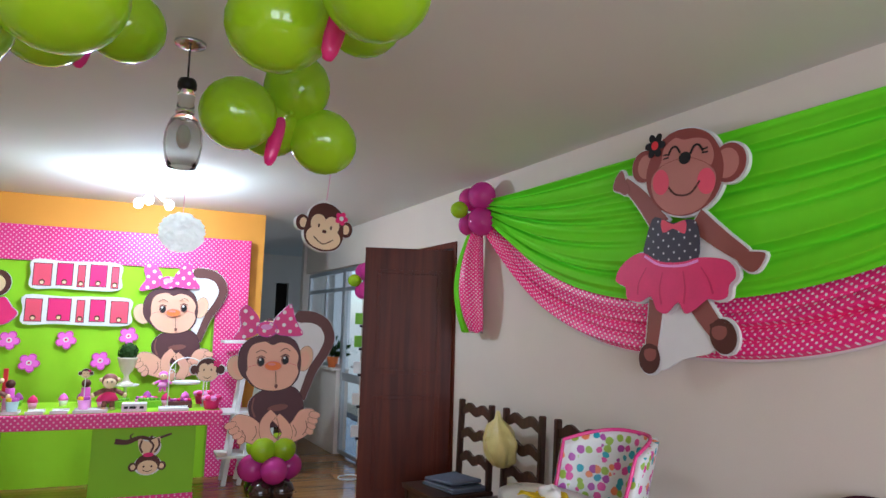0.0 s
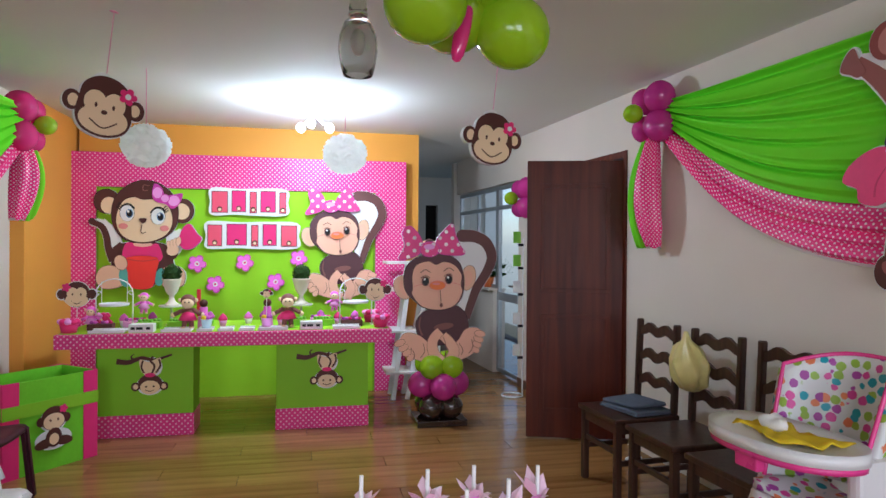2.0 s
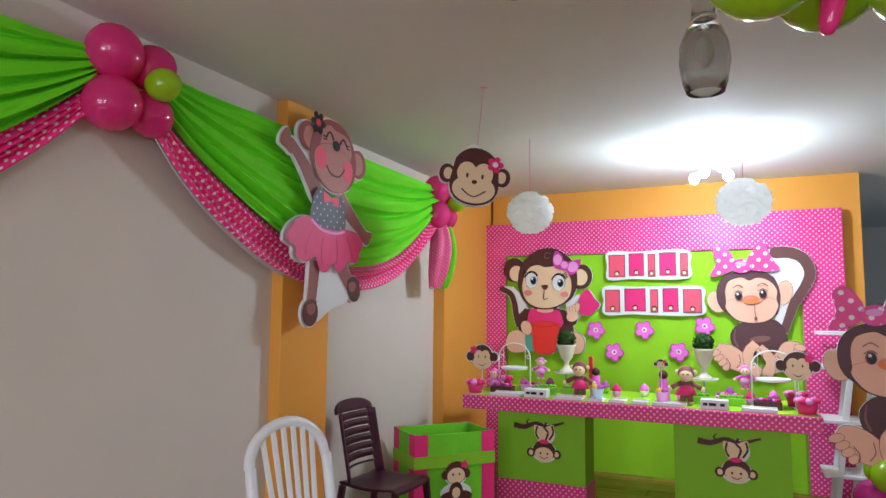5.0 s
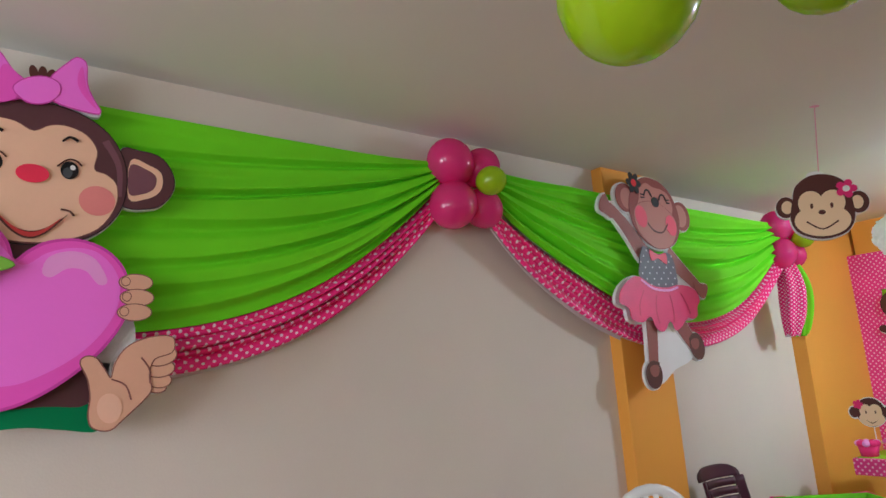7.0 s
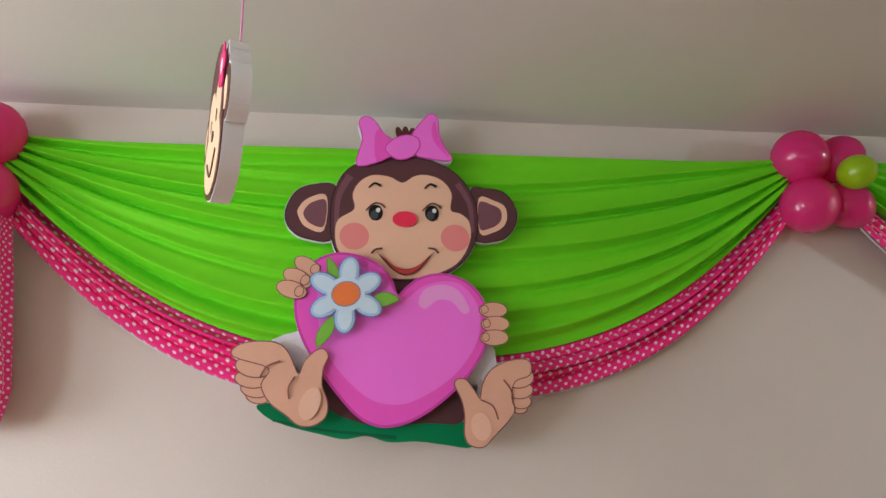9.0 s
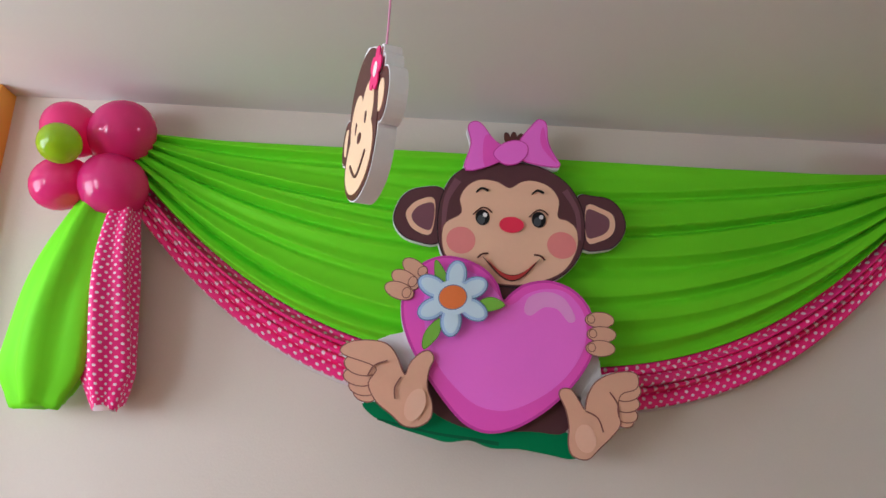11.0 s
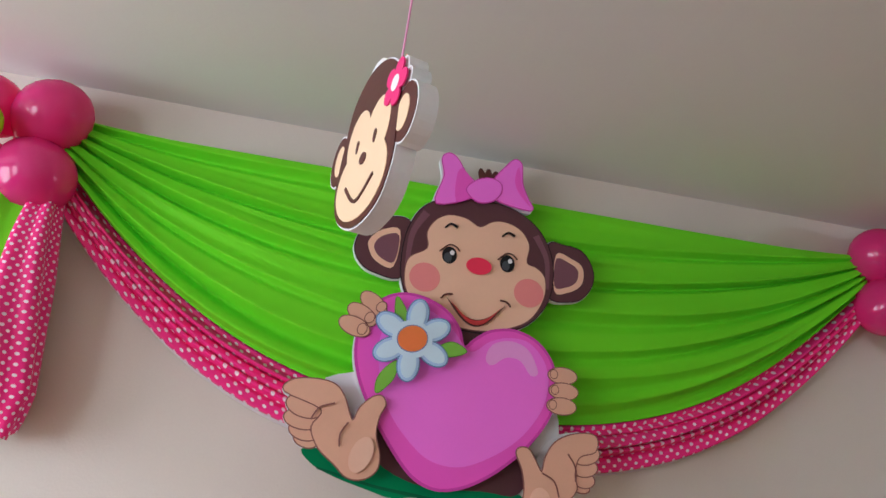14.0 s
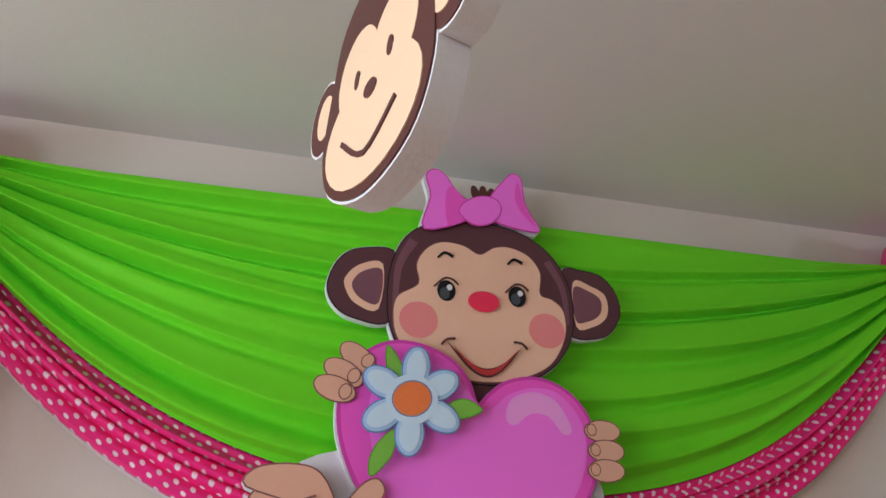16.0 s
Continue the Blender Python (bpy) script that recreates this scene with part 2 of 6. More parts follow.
M["steel"] = plain("chrome", (0.62, 0.62, 0.64), 0.18, 0.05, metal=1.0, bump=0.0)
M["alu"] = plain("aluminium", (0.55, 0.58, 0.60), 0.4, 0.05, metal=0.8, bump=0.0)
M["frosted"] = clear("smoked_glass", (0.76, 0.76, 0.74), 0.16, 1.1)
M["crystal"] = clear("crystal_glass", (0.85, 0.87, 0.88), 0.05)
M["glass"] = clear("window_glass", (0.93, 0.97, 0.98), 0.02)
M["bulb"] = glowing("lit_bulb", (0.88, 0.97, 1.0), 30.0)
M["sky"] = glowing("outside_brightness", (0.62, 0.78, 0.86), 0.2)
M["outside_low"] = glowing("outside_low_brightness", (0.12, 0.36, 0.44), 0.25)
# near black paint that stands in for the shade of an unlit room
M["dark"] = plain("painted_room_shade", (0.02, 0.016, 0.014), 0.8)
M["moss"] = plain("box_bush", (0.03, 0.075, 0.015), 0.8, 0.4, 40, 120, 0.6)
M["urn"] = plain("cream_urn", (0.76, 0.70, 0.58), 0.4)
M["paper"] = plain("tissue_paper", (0.93, 0.93, 0.91), 0.8, 0.04, 30, 120, 0.1)


def lets_light_through(mat, colour, share):
    """Thin paper or latex: part of the light passes and scatters."""
    t = mat.node_tree
    thin, mix = t.nodes.new("ShaderNodeBsdfTranslucent"), t.nodes.new("ShaderNodeMixShader")
    thin.inputs[0].default_value, mix.inputs[0].default_value = (*colour, 1), share
    t.links.new(t.nodes["Principled BSDF"].outputs[0], mix.inputs[1])
    t.links.new(thin.outputs[0], mix.inputs[2])
    t.links.new(mix.outputs[0], t.nodes["Material Output"].inputs["Surface"])


lets_light_through(M["paper"], (0.98, 0.98, 0.96), 0.6)
lets_light_through(M["b_pink"], (0.98, 0.06, 0.33), 0.4)
lets_light_through(M["b_magenta"], (0.9, 0.07, 0.5), 0.4)
lets_light_through(M["b_green"], (0.55, 0.85, 0.01), 0.4)
M["wrapper"] = plain("pale_pink_wrapper", (0.90, 0.62, 0.76), 0.3, 0.15, 30)
M["string"] = plain("pink_ribbon", (0.80, 0.35, 0.55), 0.6)
M["purple"] = plain("purple_sweet", (0.45, 0.08, 0.42), 0.5)


# ---- mesh helpers ----
def link(name, bm, mat, parent=None, label="", smooth=False):
    me = bpy.data.meshes.new(name)
    bmesh.ops.recalc_face_normals(bm, faces=bm.faces[:])
    bm.to_mesh(me)
    bm.free()
    for m in (mat if isinstance(mat, (list, tuple)) else [mat]):
        me.materials.append(M[m])
    if smooth:
        me.polygons.foreach_set("use_smooth", [True] * len(me.polygons))
    ob = new(name, me)
    if parent:
        ob.parent = parent
    if label:
        ob["label"] = label
    return ob


def part(name, bm, mat, parent, label="", smooth=False):
    return link(name, bm, mat, parent, label, smooth)


def thing(name, m, label, category, group="", kind=""):
    ob = new(name)
    ob.matrix_basis = m
    ob.empty_display_size = 0.1
    return tagged(ob, label, category, group, kind)


def structure(name, bm, mat, label="", parent=None):
    ob = link(name, bm, mat, parent)
    return ob if parent else tagged(ob, label, "", "", "structure")


def box_uv(bm):
    uv = bm.loops.layers.uv.verify()
    for f in bm.faces:
        f.normal_update()
        n = [abs(c) for c in f.normal]
        a = n.index(max(n))
        for lo in f.loops:
            c = lo.vert.co
            lo[uv].uv = ((c.y, c.z), (c.x, c.z), (c.x, c.y))[a]
    return bm


def box(x0, x1, y0, y1, z0, z1, bevel=0.0, bm=None):
    bm = bm or bmesh.new()
    m = Matrix.Translation(((x0 + x1) / 2, (y0 + y1) / 2, (z0 + z1) / 2)) @ Matrix.Diagonal((abs(x1 - x0), abs(y1 - y0), abs(z1 - z0), 1))
    r = bmesh.ops.create_cube(bm, size=1, matrix=m)
    if bevel:
        edges = {e for v in r["verts"] for e in v.link_edges}
        bmesh.ops.bevel(bm, geom=list(edges), offset=bevel, segments=2, affect="EDGES", profile=0.6)
    return bm


def ball(c, r, squash=(1, 1, 1), bm=None, u=16, v=10):
    bm = bm or bmesh.new()
    bmesh.ops.create_uvsphere(bm, u_segments=u, v_segments=v, radius=r, matrix=Matrix.Translation(c) @ Matrix.Diagonal((*squash, 1)))
    return bm


def rod(a, b, r, r2=None, bm=None, seg=10):
    bm = bm or bmesh.new()
    a, b = Vector(a), Vector(b)
    d = b - a
    m = Matrix.Translation((a + b) / 2) @ d.to_track_quat("Z", "Y").to_matrix().to_4x4()
    bmesh.ops.create_cone(bm, cap_ends=True, segments=seg, radius1=r, radius2=r if r2 is None else r2, depth=d.length, matrix=m)
    return bm


def beam(a, b, w, d, bm=None, side=(0, 1, 0), bevel=0.0):
    """A square bar from a to b; w across `side`, d the other way."""
    bm = bm or bmesh.new()
    a, b = Vector(a), Vector(b)
    z = (b - a).normalized()
    y = Vector(side)
    x = y.cross(z).normalized()
    y = z.cross(x)
    m = Matrix(((x.x, y.x, z.x, 0), (x.y, y.y, z.y, 0), (x.z, y.z, z.z, 0), (0, 0, 0, 1)))
    m = Matrix.Translation((a + b) / 2) @ m @ Matrix.Diagonal((d, w, (b - a).length, 1))
    r = bmesh.ops.create_cube(bm, size=1, matrix=m)
    if bevel:
        bmesh.ops.bevel(bm, geom=list({e for v in r["verts"] for e in v.link_edges}), offset=bevel, segments=2, affect="EDGES")
    return bm


def tube(points, r, bm=None, seg=8, closed=False):
    bm = bm or bmesh.new()
    pts = [Vector(p) for p in points]
    rings = []
    for i, p in enumerate(pts):
        if closed:
            t = pts[(i + 1) % len(pts)] - pts[i - 1]
        else:
            t = pts[min(i + 1, len(pts) - 1)] - pts[max(i - 1, 0)]
        q = t.to_track_quat("Z", "Y")
        rings.append([bm.verts.new(p + q @ Vector((r * math.cos(k * math.tau / seg), r * math.sin(k * math.tau / seg), 0))) for k in range(seg)])
    last = len(rings) if closed else len(rings) - 1
    for i in range(last):
        a, b = rings[i], rings[(i + 1) % len(rings)]
        for k in range(seg):
            bm.faces.new((a[k], a[(k + 1) % seg], b[(k + 1) % seg], b[k]))
    if not closed:
        bm.faces.new(rings[0][::-1])
        bm.faces.new(rings[-1])
    return bm


def lathe(profile, seg=24, bm=None, at=(0, 0, 0)):
    """Turned shape: profile of (radius, height)."""
    bm = bm or bmesh.new()
    rings = []
    for r, z in profile:
        rings.append([bm.verts.new((at[0] + r * math.cos(k * math.tau / seg), at[1] + r * math.sin(k * math.tau / seg), at[2] + z)) for k in range(seg)])
    for a, b in zip(rings, rings[1:]):
        for k in range(seg):
            bm.faces.new((a[k], a[(k + 1) % seg], b[(k + 1) % seg], b[k]))
    bm.faces.new(rings[0][::-1])
    bm.faces.new(rings[-1])
    return bm


# flat outlines, in centimetres: x to the right, z up
def oval(cx, cz, rx, rz, turn=0.0, n=28):
    c, s = math.cos(radians(turn)), math.sin(radians(turn))
    out = []
    for k in range(n):
        a = k * math.tau / n
        x, z = rx * math.cos(a), rz * math.sin(a)
        out.append((cx + x * c - z * s, cz + x * s + z * c))
    return out


def curve(points, n=6):
    """A smooth closed outline through a few corners."""
    out, k = [], len(points)
    for i in range(k):
        p0, p1, p2, p3 = [Vector(points[(i + j - 1) % k]) for j in range(4)]
        for s in range(n):
            t = s / n
            out.append(tuple(0.5 * (2 * p1 + (p2 - p0) * t + (2 * p0 - 5 * p1 + 4 * p2 - p3) * t * t + (3 * p1 - p0 - 3 * p2 + p3) * t ** 3)))
    return out


def heart(cx, cz, size, turn=0.0, n=48, tall=1.0):
    c, s = math.cos(radians(turn)), math.sin(radians(turn))
    out = []
    for k in range(n):
        a = k * math.tau / n
        x = 16 * math.sin(a) ** 3 * size
        z = (13 * math.cos(a) - 5 * math.cos(2 * a) - 2 * math.cos(3 * a) - math.cos(4 * a)) * size * tall
        out.append((cx + x * c - z * s, cz + x * s + z * c))
    return out


def crescent(x0, x1, z, sag_top, sag_low, n=14):
    """A smile between two corners, open upwards."""
    top = [(x0 + (x1 - x0) * k / n, z - sag_top * math.sin(math.pi * k / n)) for k in range(n + 1)]
    low = [(x0 + (x1 - x0) * k / n, z - sag_low * math.sin(math.pi * k / n)) for k in range(n - 1, 0, -1)]
    return top + low


def blossom(cx, cz, r, petals=5, depth=0.3, turn=0.0, n=50):
    out = []
    for k in range(n):
        a = k * math.tau / n
        q = r * (1 - depth + depth * abs(math.cos(petals * a / 2 + radians(turn))) ** 0.7)
        out.append((cx + q * math.cos(a), cz + q * math.sin(a)))
    return out


def band(points, width, n=5):
    """A strip with round ends along a bent line; width may taper."""
    pts = [Vector(p) for p in points]
    fine = []
    for i in range(len(pts) - 1):
        p0, p1, p2, p3 = pts[max(i - 1, 0)], pts[i], pts[i + 1], pts[min(i + 2, len(pts) - 1)]
        for s in range(n):
            t = s / n
            fine.append(0.5 * (2 * p1 + (p2 - p0) * t + (2 * p0 - 5 * p1 + 4 * p2 - p3) * t * t + (3 * p1 - p0 - 3 * p2 + p3) * t ** 3))
    fine.append(pts[-1])
    w = width if isinstance(width, (list, tuple)) else (width, width)
    left, right = [], []
    for i, p in enumerate(fine):
        d = fine[min(i + 1, len(fine) - 1)] - fine[max(i - 1, 0)]
        nrm = Vector((-d.y, d.x)).normalized()
        k = i / (len(fine) - 1)
        h = (w[0] * (1 - k) + w[1] * k) / 2
        left.append(tuple(p + nrm * h))
        right.append(tuple(p - nrm * h))
    return left + right[::-1]


def grown(outline, by):
    """The outline moved outwards from its middle line by some centimetres."""
    n = len(outline)
    area = sum(outline[i][0] * outline[(i + 1) % n][1] - outline[(i + 1) % n][0] * outline[i][1] for i in range(n))
    sg = 1 if area > 0 else -1
    out = []
    for i in range(n):
        d = Vector(outline[(i + 1) % n]) - Vector(outline[i - 1])
        nr = Vector((d.y, -d.x)).normalized() * by * sg if d.length > 1e-6 else Vector((0, 0))
        out.append((outline[i][0] + nr.x, outline[i][1] + nr.y))
    return out


def slab(bm, outline, front, back, scale=0.01):
    """Prism of an outline; front and back are distances towards the viewer, -y."""
    f = [bm.verts.new((x * scale, -front, z * scale)) for x, z in outline]
    b = [bm.verts.new((x * scale, -back, z * scale)) for x, z in outline]
    bm.faces.new(f)
    bm.faces.new(b[::-1])
    n = len(f)
    for k in range(n):
        bm.faces.new((f[k], b[k], b[(k + 1) % n], f[(k + 1) % n]))


class Cutout:
    """A printed figure sawn out of foam board: a board, and layers upon it."""

    def __init__(self, name, label, m, thick, category="party cutout", scale=1.0, group=""):
        self.ob = thing(name, m, label, category, group)
        self.thick, self.depth, self.scale = thick, thick, 0.01 * scale

    def board(self, outlines, mat="foam", grow=0.35, edge=None):
        bm = bmesh.new()
        for i, o in enumerate(outlines):
            slab(bm, grown(o, grow), self.thick - 0.0004 * i, 0.0002 * i, self.scale)
        part("board", bm, mat, self.ob, "white foam board edge")
        return self

    def add(self, name, mat, *outlines, label="", step=0.0005):
        single = name in ("eye", "ear", "inner_ear", "toe_line", "sole_line", "bow_fold", "smile_end", "bow", "leaf", "heart_shine", "head_shine", "sole")
        for group in ([[o] for o in outlines] if single else [outlines]):
            bm = bmesh.new()
            for o in group:
                self.depth += step * 0.5
                slab(bm, o, self.depth, self.depth - 0.0025, self.scale)
            part(name, box_uv(bm), mat, self.ob, label)
        self.depth += step * 0.5
        return self


# ---- the room ----
WEST, RECESS, NORTH, SOUTH = -2.43, -2.56, 6.5, -3.0
EAST = pose(2.165, 0, 0, 0, 0, 4.18)      # local y runs along the wall, local x = 0 is its face


bm = box(WEST - 0.3, WEST, SOUTH - 0.15, 3.2, 0, CEIL)
structure("wall_west", bm, "wall", "beige painted plaster wall")
structure("wall_west_recess", box(WEST - 0.3, RECESS, 3.2, 5.42, 0, CEIL), "wall", "beige painted plaster wall")
structure("pillar", box(WEST - 0.29, WEST + 0.07, 3.2, 3.62, 0, CEIL - 0.002, 0.006), "orange", "orange painted pillar")
structure("pilaster", box(RECESS - 0.15, WEST - 0.03, 5.42, NORTH + 0.1, 0, CEIL - 0.002, 0.006), "orange", "orange painted corner pilaster")
structure("pillar_south", box(WEST - 0.2, WEST + 0.09, -1.75, -1.22, 0, CEIL - 0.002, 0.006), "orange", "orange painted pillar")
structure("wall_north", box(WEST, 0.68, NORTH, NORTH + 0.15, 0, CEIL), "orange", "orange painted wall behind the party table")
bm = bmesh.new()
box(0, 0.15, SOUTH - 0.3, 4.43, 0, CEIL, 0, bm)
box(0, 0.15, 4.43, 5.25, 2.09, CEIL, 0, bm)
box(0, 0.15, 5.25, 6.4, 0, CEIL, 0, bm)
box(0, 0.15, 6.4, 8.5, 2.1, CEIL, 0, bm)
box(0, 0.15, 7.12, 8.5, 0, 0.92, 0, bm)
wall_east = structure("wall_east", bm, "wall", "beige painted plaster wall with two openings")
wall_east.matrix_basis = EAST
structure("wall_hall_end", box(1.52, 2.2, 8.55, 8.7, 0, CEIL), "wall", "beige wall at the end of the glazing")
bm = bmesh.new()
box(0.2, 1.48, 10.4, 10.55, 0, CEIL, 0, bm)
box(1.68, 2.3, 10.4, 10.55, 0, CEIL, 0, bm)
box(1.48, 1.68, 10.4, 10.55, 2.08, CEIL, 0, bm)
structure("wall_hall_far", bm, "wall", "beige wall at the end of the hall")
# flat card close behind the doorway; the room's darkness is only its colour
structure("painted_room_shade", box(1.1, 2.2, 10.56, 10.7, 0, 2.2), "dark", "near black card painted as the unlit room beyond the hall")
structure("wall_hall_west", box(0.53, 0.68, NORTH + 0.15, 10.4, 0, CEIL), "wall", "beige wall of the hall")
bm = bmesh.new()
for x0, x1, z0, z1 in ((-2.8, -2.0, 0, CEIL), (-0.5, 0.0, 0, CEIL), (1.5, 2.9, 0, CEIL), (-2.0, -0.5, 0, 0.9), (0.0, 1.5, 0, 0.9), (-2.0, -0.5, 2.2, CEIL), (0.0, 1.5, 2.2, CEIL)):
    box(x0, x1, SOUTH - 0.15, SOUTH, z0, z1, 0, bm)
structure("wall_south", bm, "wall", "beige wall with two windows behind the camera")
structure("ceiling", box(-2.9, 2.8, SOUTH - 0.3, 10.7, CEIL, CEIL + 0.15), "ceiling", "white painted plaster ceiling")
floor = structure("floor", box(-2.9, 2.8, SOUTH - 0.3, 10.7, -0.15, -0.008), "gap", "glossy brown laminate plank floor")

# skirting along the walls
bm = box(0.68, 1.4, 10.38, 10.4, 0, 0.09, 0.003)
structure("baseboard", bm, "skirting", "dark wooden skirting board")
sk = structure("baseboard", box(-0.014, 0, 5.3, 6.38, 0, 0.09, 0.003), "skirting", "dark wooden skirting board")
sk.matrix_basis = EAST
structure("baseboard", box(1.52, 1.6, 8.53, 8.55, 0, 0.09, 0.003), "skirting", "dark wooden skirting board")
structure("baseboard", box(0.68, 0.694, NORTH + 0.15, 10.38, 0, 0.09, 0.003), "skirting", "dark wooden skirting board")

# glazing of the hall: a fixed window and a glazed door
win = tagged(new("window_1"), "aluminium framed window and glazed door", "", "", "structure")
win.matrix_basis = EAST
for y0, y1, z0 in ((6.42, 7.1, 0.02), (7.14, 8.48, 0.94)):
    for a, b in (((0.07, y0, z0), (0.07, y0, 2.08)), ((0.07, y1, z0), (0.07, y1, 2.08))):
        part("window_frame", beam(a, b, 0.05, 0.05, bevel=0.004), "alu", win)
    for z in (z0 + 0.02, 1.85, 2.07):
        part("window_frame", beam((0.07, y0, z), (0.07, y1, z), 0.045, 0.045, side=(1, 0, 0), bevel=0.004), "alu", win)
    pane = part("pane", box(0.066, 0.072, y0 + 0.02, y1 - 0.02, z0 + 0.03, 2.05), "glass", win)
    pane.visible_shadow = False
part("window_frame", beam((0.07, 7.8, 0.95), (0.07, 7.8, 2.07), 0.03, 0.04, bevel=0.004), "alu", win)
part("window_frame", beam((0.07, 6.42, 0.86), (0.07, 7.1, 0.86), 0.09, 0.04, side=(0, 0, 1), bevel=0.004), "alu", win)
part("door_handle", tube([(0.03, 6.52, 1.0), (-0.01, 6.52, 1.0), (-0.01, 6.62, 1.0)], 0.011), "steel", win, "chrome lever handle")
part("window_sill", box(-0.06, 0.15, 7.1, 8.5, 0.92, 0.945, 0.006), "wall", win)
sky_card = structure("backdrop", box(4.2, 4.22, 4.5, 11, 1.15, 4), "sky", "bright outdoors beyond the hall glazing")
structure("backdrop_low", box(4.15, 4.17, 4.5, 11, -0.1, 1.15), "outside_low", "blue green outdoors beyond the hall glazing")

# wooden door, open into the room, and its frame
door = tagged(new("door_1"), "open dark mahogany panelled wooden door", "", "", "structure")
door.matrix_basis = pose(1.845, 4.44, 0, 0, 0, 162)
W = 0.70
part("leaf", box(0, W, -0.02, 0.02, 0.012, 2.05, 0.003), "door", door)
for sgn in (-1, 1):
    for z0, z1 in ((0.2, 0.92), (1.08, 1.88)):
        y0, y1 = (0.02, 0.026) if sgn > 0 else (-0.026, -0.02)
        for x0, x1, a, b in ((0.1, W - 0.1, z0, z0 + 0.03), (0.1, W - 0.1, z1 - 0.03, z1), (0.1, 0.13, z0 + 0.03, z1 - 0.03), (W - 0.13, W - 0.1, z0 + 0.03, z1 - 0.03)):
            part("moulding", box(x0, x1, y0, y1, a, b, 0.002), "door", door)
fr = tagged(new("door_frame_1"), "dark wooden door frame", "", "", "structure")
fr.matrix_basis = EAST
part("jamb", box(-0.012, 0.16, 4.40, 4.445, 0, 2.12, 0.003), "door", fr)
part("jamb", box(-0.012, 0.16, 5.235, 5.28, 0, 2.12, 0.003), "door", fr)
part("head", box(-0.012, 0.16, 4.447, 5.233, 2.07, 2.12, 0.003), "door", fr)
structure("dark_side_room", box(2.6, 2.7, 3.6, 6.0, 0, CEIL), "wall", "wall of the side room beyond the door")


# ---- draped cloth ----
def creases(seed, count, whole):
    """Random fold lines: place across the cloth, which end they start from, reach, height, width."""
    rnd = random.Random(seed)
    out = []
    for k in range(count):
        v = (k + rnd.uniform(0.15, 0.85)) / count
        side = k % 2 if not whole else 2
        out.append((v, side, rnd.uniform(0.4, 1.0), rnd.uniform(0.35, 1.25), rnd.uniform(0.7, 1.7), rnd.uniform(-0.05, 0.05), rnd.uniform(0, 6)))
    return out


def fold(u, v, lines, width):
    """How far the folds stand off: each sags softly above its line and tucks in sharply below."""
    h = 0.0
    for v0, side, reach, high, wide, slant, phase in lines:
        if side == 2:
            k = 0.8 + 0.2 * math.sin(u * 7 + phase)
        else:
            away = (u if side == 0 else 1 - u) / reach
            if away > 1.0:
                continue
            k = (1 - away) ** 0.7
        s = v - (v0 + slant * math.sin(u * math.pi) + 0.012 * math.sin(u * 9 + phase))
        w = width * wide
        h += high * k * ((math.exp(s / w) if s < 0 else math.exp(-s / (w * 0.2))) - 0.9 * math.exp(-((s / w - 0.42) / 0.3) ** 2))
    return h


def cloth(name, mat, parent, length, spans, lines, width, lift, amp, nu=100, nv=150, label="", tuck=0.0):
    """A hanging panel over a stretch of wall: local x along it, -y off the wall.
    spans: height of its upper and lower edge at the knots, the two drops in the middle, and how round they hang, with the first half apart."""
    bm = bmesh.new()
    uv = bm.loops.layers.uv.verify()
    top, low, drop_a, drop_b, round_a, round_b, start_a, start_b = spans
    grid = []
    for i in range(nu + 1):
        u = i / nu
        e = abs(2 * u - 1)
        pinch = min(1.0, 7 * min(u, 1 - u))
        ra, rb = (start_a, start_b) if u < 0.5 else (round_a, round_b)
        za, zb = top - drop_a * (1 - e ** ra), low - drop_b * (1 - e ** rb)
        row = []
        for j in range(nv + 1):
            v = j / nv
            calm = 0.5 + 0.5 * pinch
            d = lift + amp * calm * fold(u, v, lines, width) + 0.045 * (1 - pinch) ** 2 + 0.006 * noise.noise(Vector((u * 4, v * 3, lift * 90)))
            if tuck:
                d = 0.008 + (d - 0.008) * min(1.0, v / tuck)
            elif v > 0.86 and lift > 0.03:
                d += (v - 0.86) / 0.14 * max(0.0, 0.036 - d)
            d = max(0.006, min(d, lift + 0.058))
            row.append(bm.verts.new((u * length, -d, za + (zb - za) * v)))
        grid.append(row)
    wide = abs(low - drop_b - top + drop_a)
    for i in range(nu):
        for j in range(nv):
            f = bm.faces.new((grid[i][j], grid[i + 1][j], grid[i + 1][j + 1], grid[i][j + 1]))
            for lo, (a, b) in zip(f.loops, ((i, j), (i + 1, j), (i + 1, j + 1), (i, j + 1))):
                lo[uv].uv = (a / nu * length * 1.08, b / nv * wide * 1.35)
    ob = part(name, bm, mat, parent, label, True)
    mod = ob.modifiers.new("thickness", "SOLIDIFY")
    mod.thickness = 0.003
    return ob


def swag(m, length, seed, label, z_top=2.37, green=0.62, pink=0.65, start=(2.5, 2.7)):
    ob = thing("swag_drape", m, label, "drape", "wall drapes")
    cloth("green_cloth", "green", ob, length, (z_top, z_top - 0.125, 0.0, green, 2.0, 2.4, 2.0, start[0]), creases(seed, 11, False), 0.075, 0.045, 0.046, 110, 190, label="lime green pleated cloth")
    cloth("pink_cloth", "pinkdots", ob, length, (z_top - 0.115, z_top - 0.24, green - 0.008, pink, 2.4, 2.6, *start), creases(seed + 50, 5, True), 0.15, 0.028, 0.032, 110, 72, label="pink satin cloth with white dots", tuck=0.34)
    cloth("lining", "lining", ob, length, (z_top - 0.22, z_top - 0.245, pink - 0.02, pink + 0.008, 2.6, 2.6, start[1], start[1]), [], 0.1, 0.012, 0.01, 60, 6, label="pale lining edge of the cloth")
    return ob


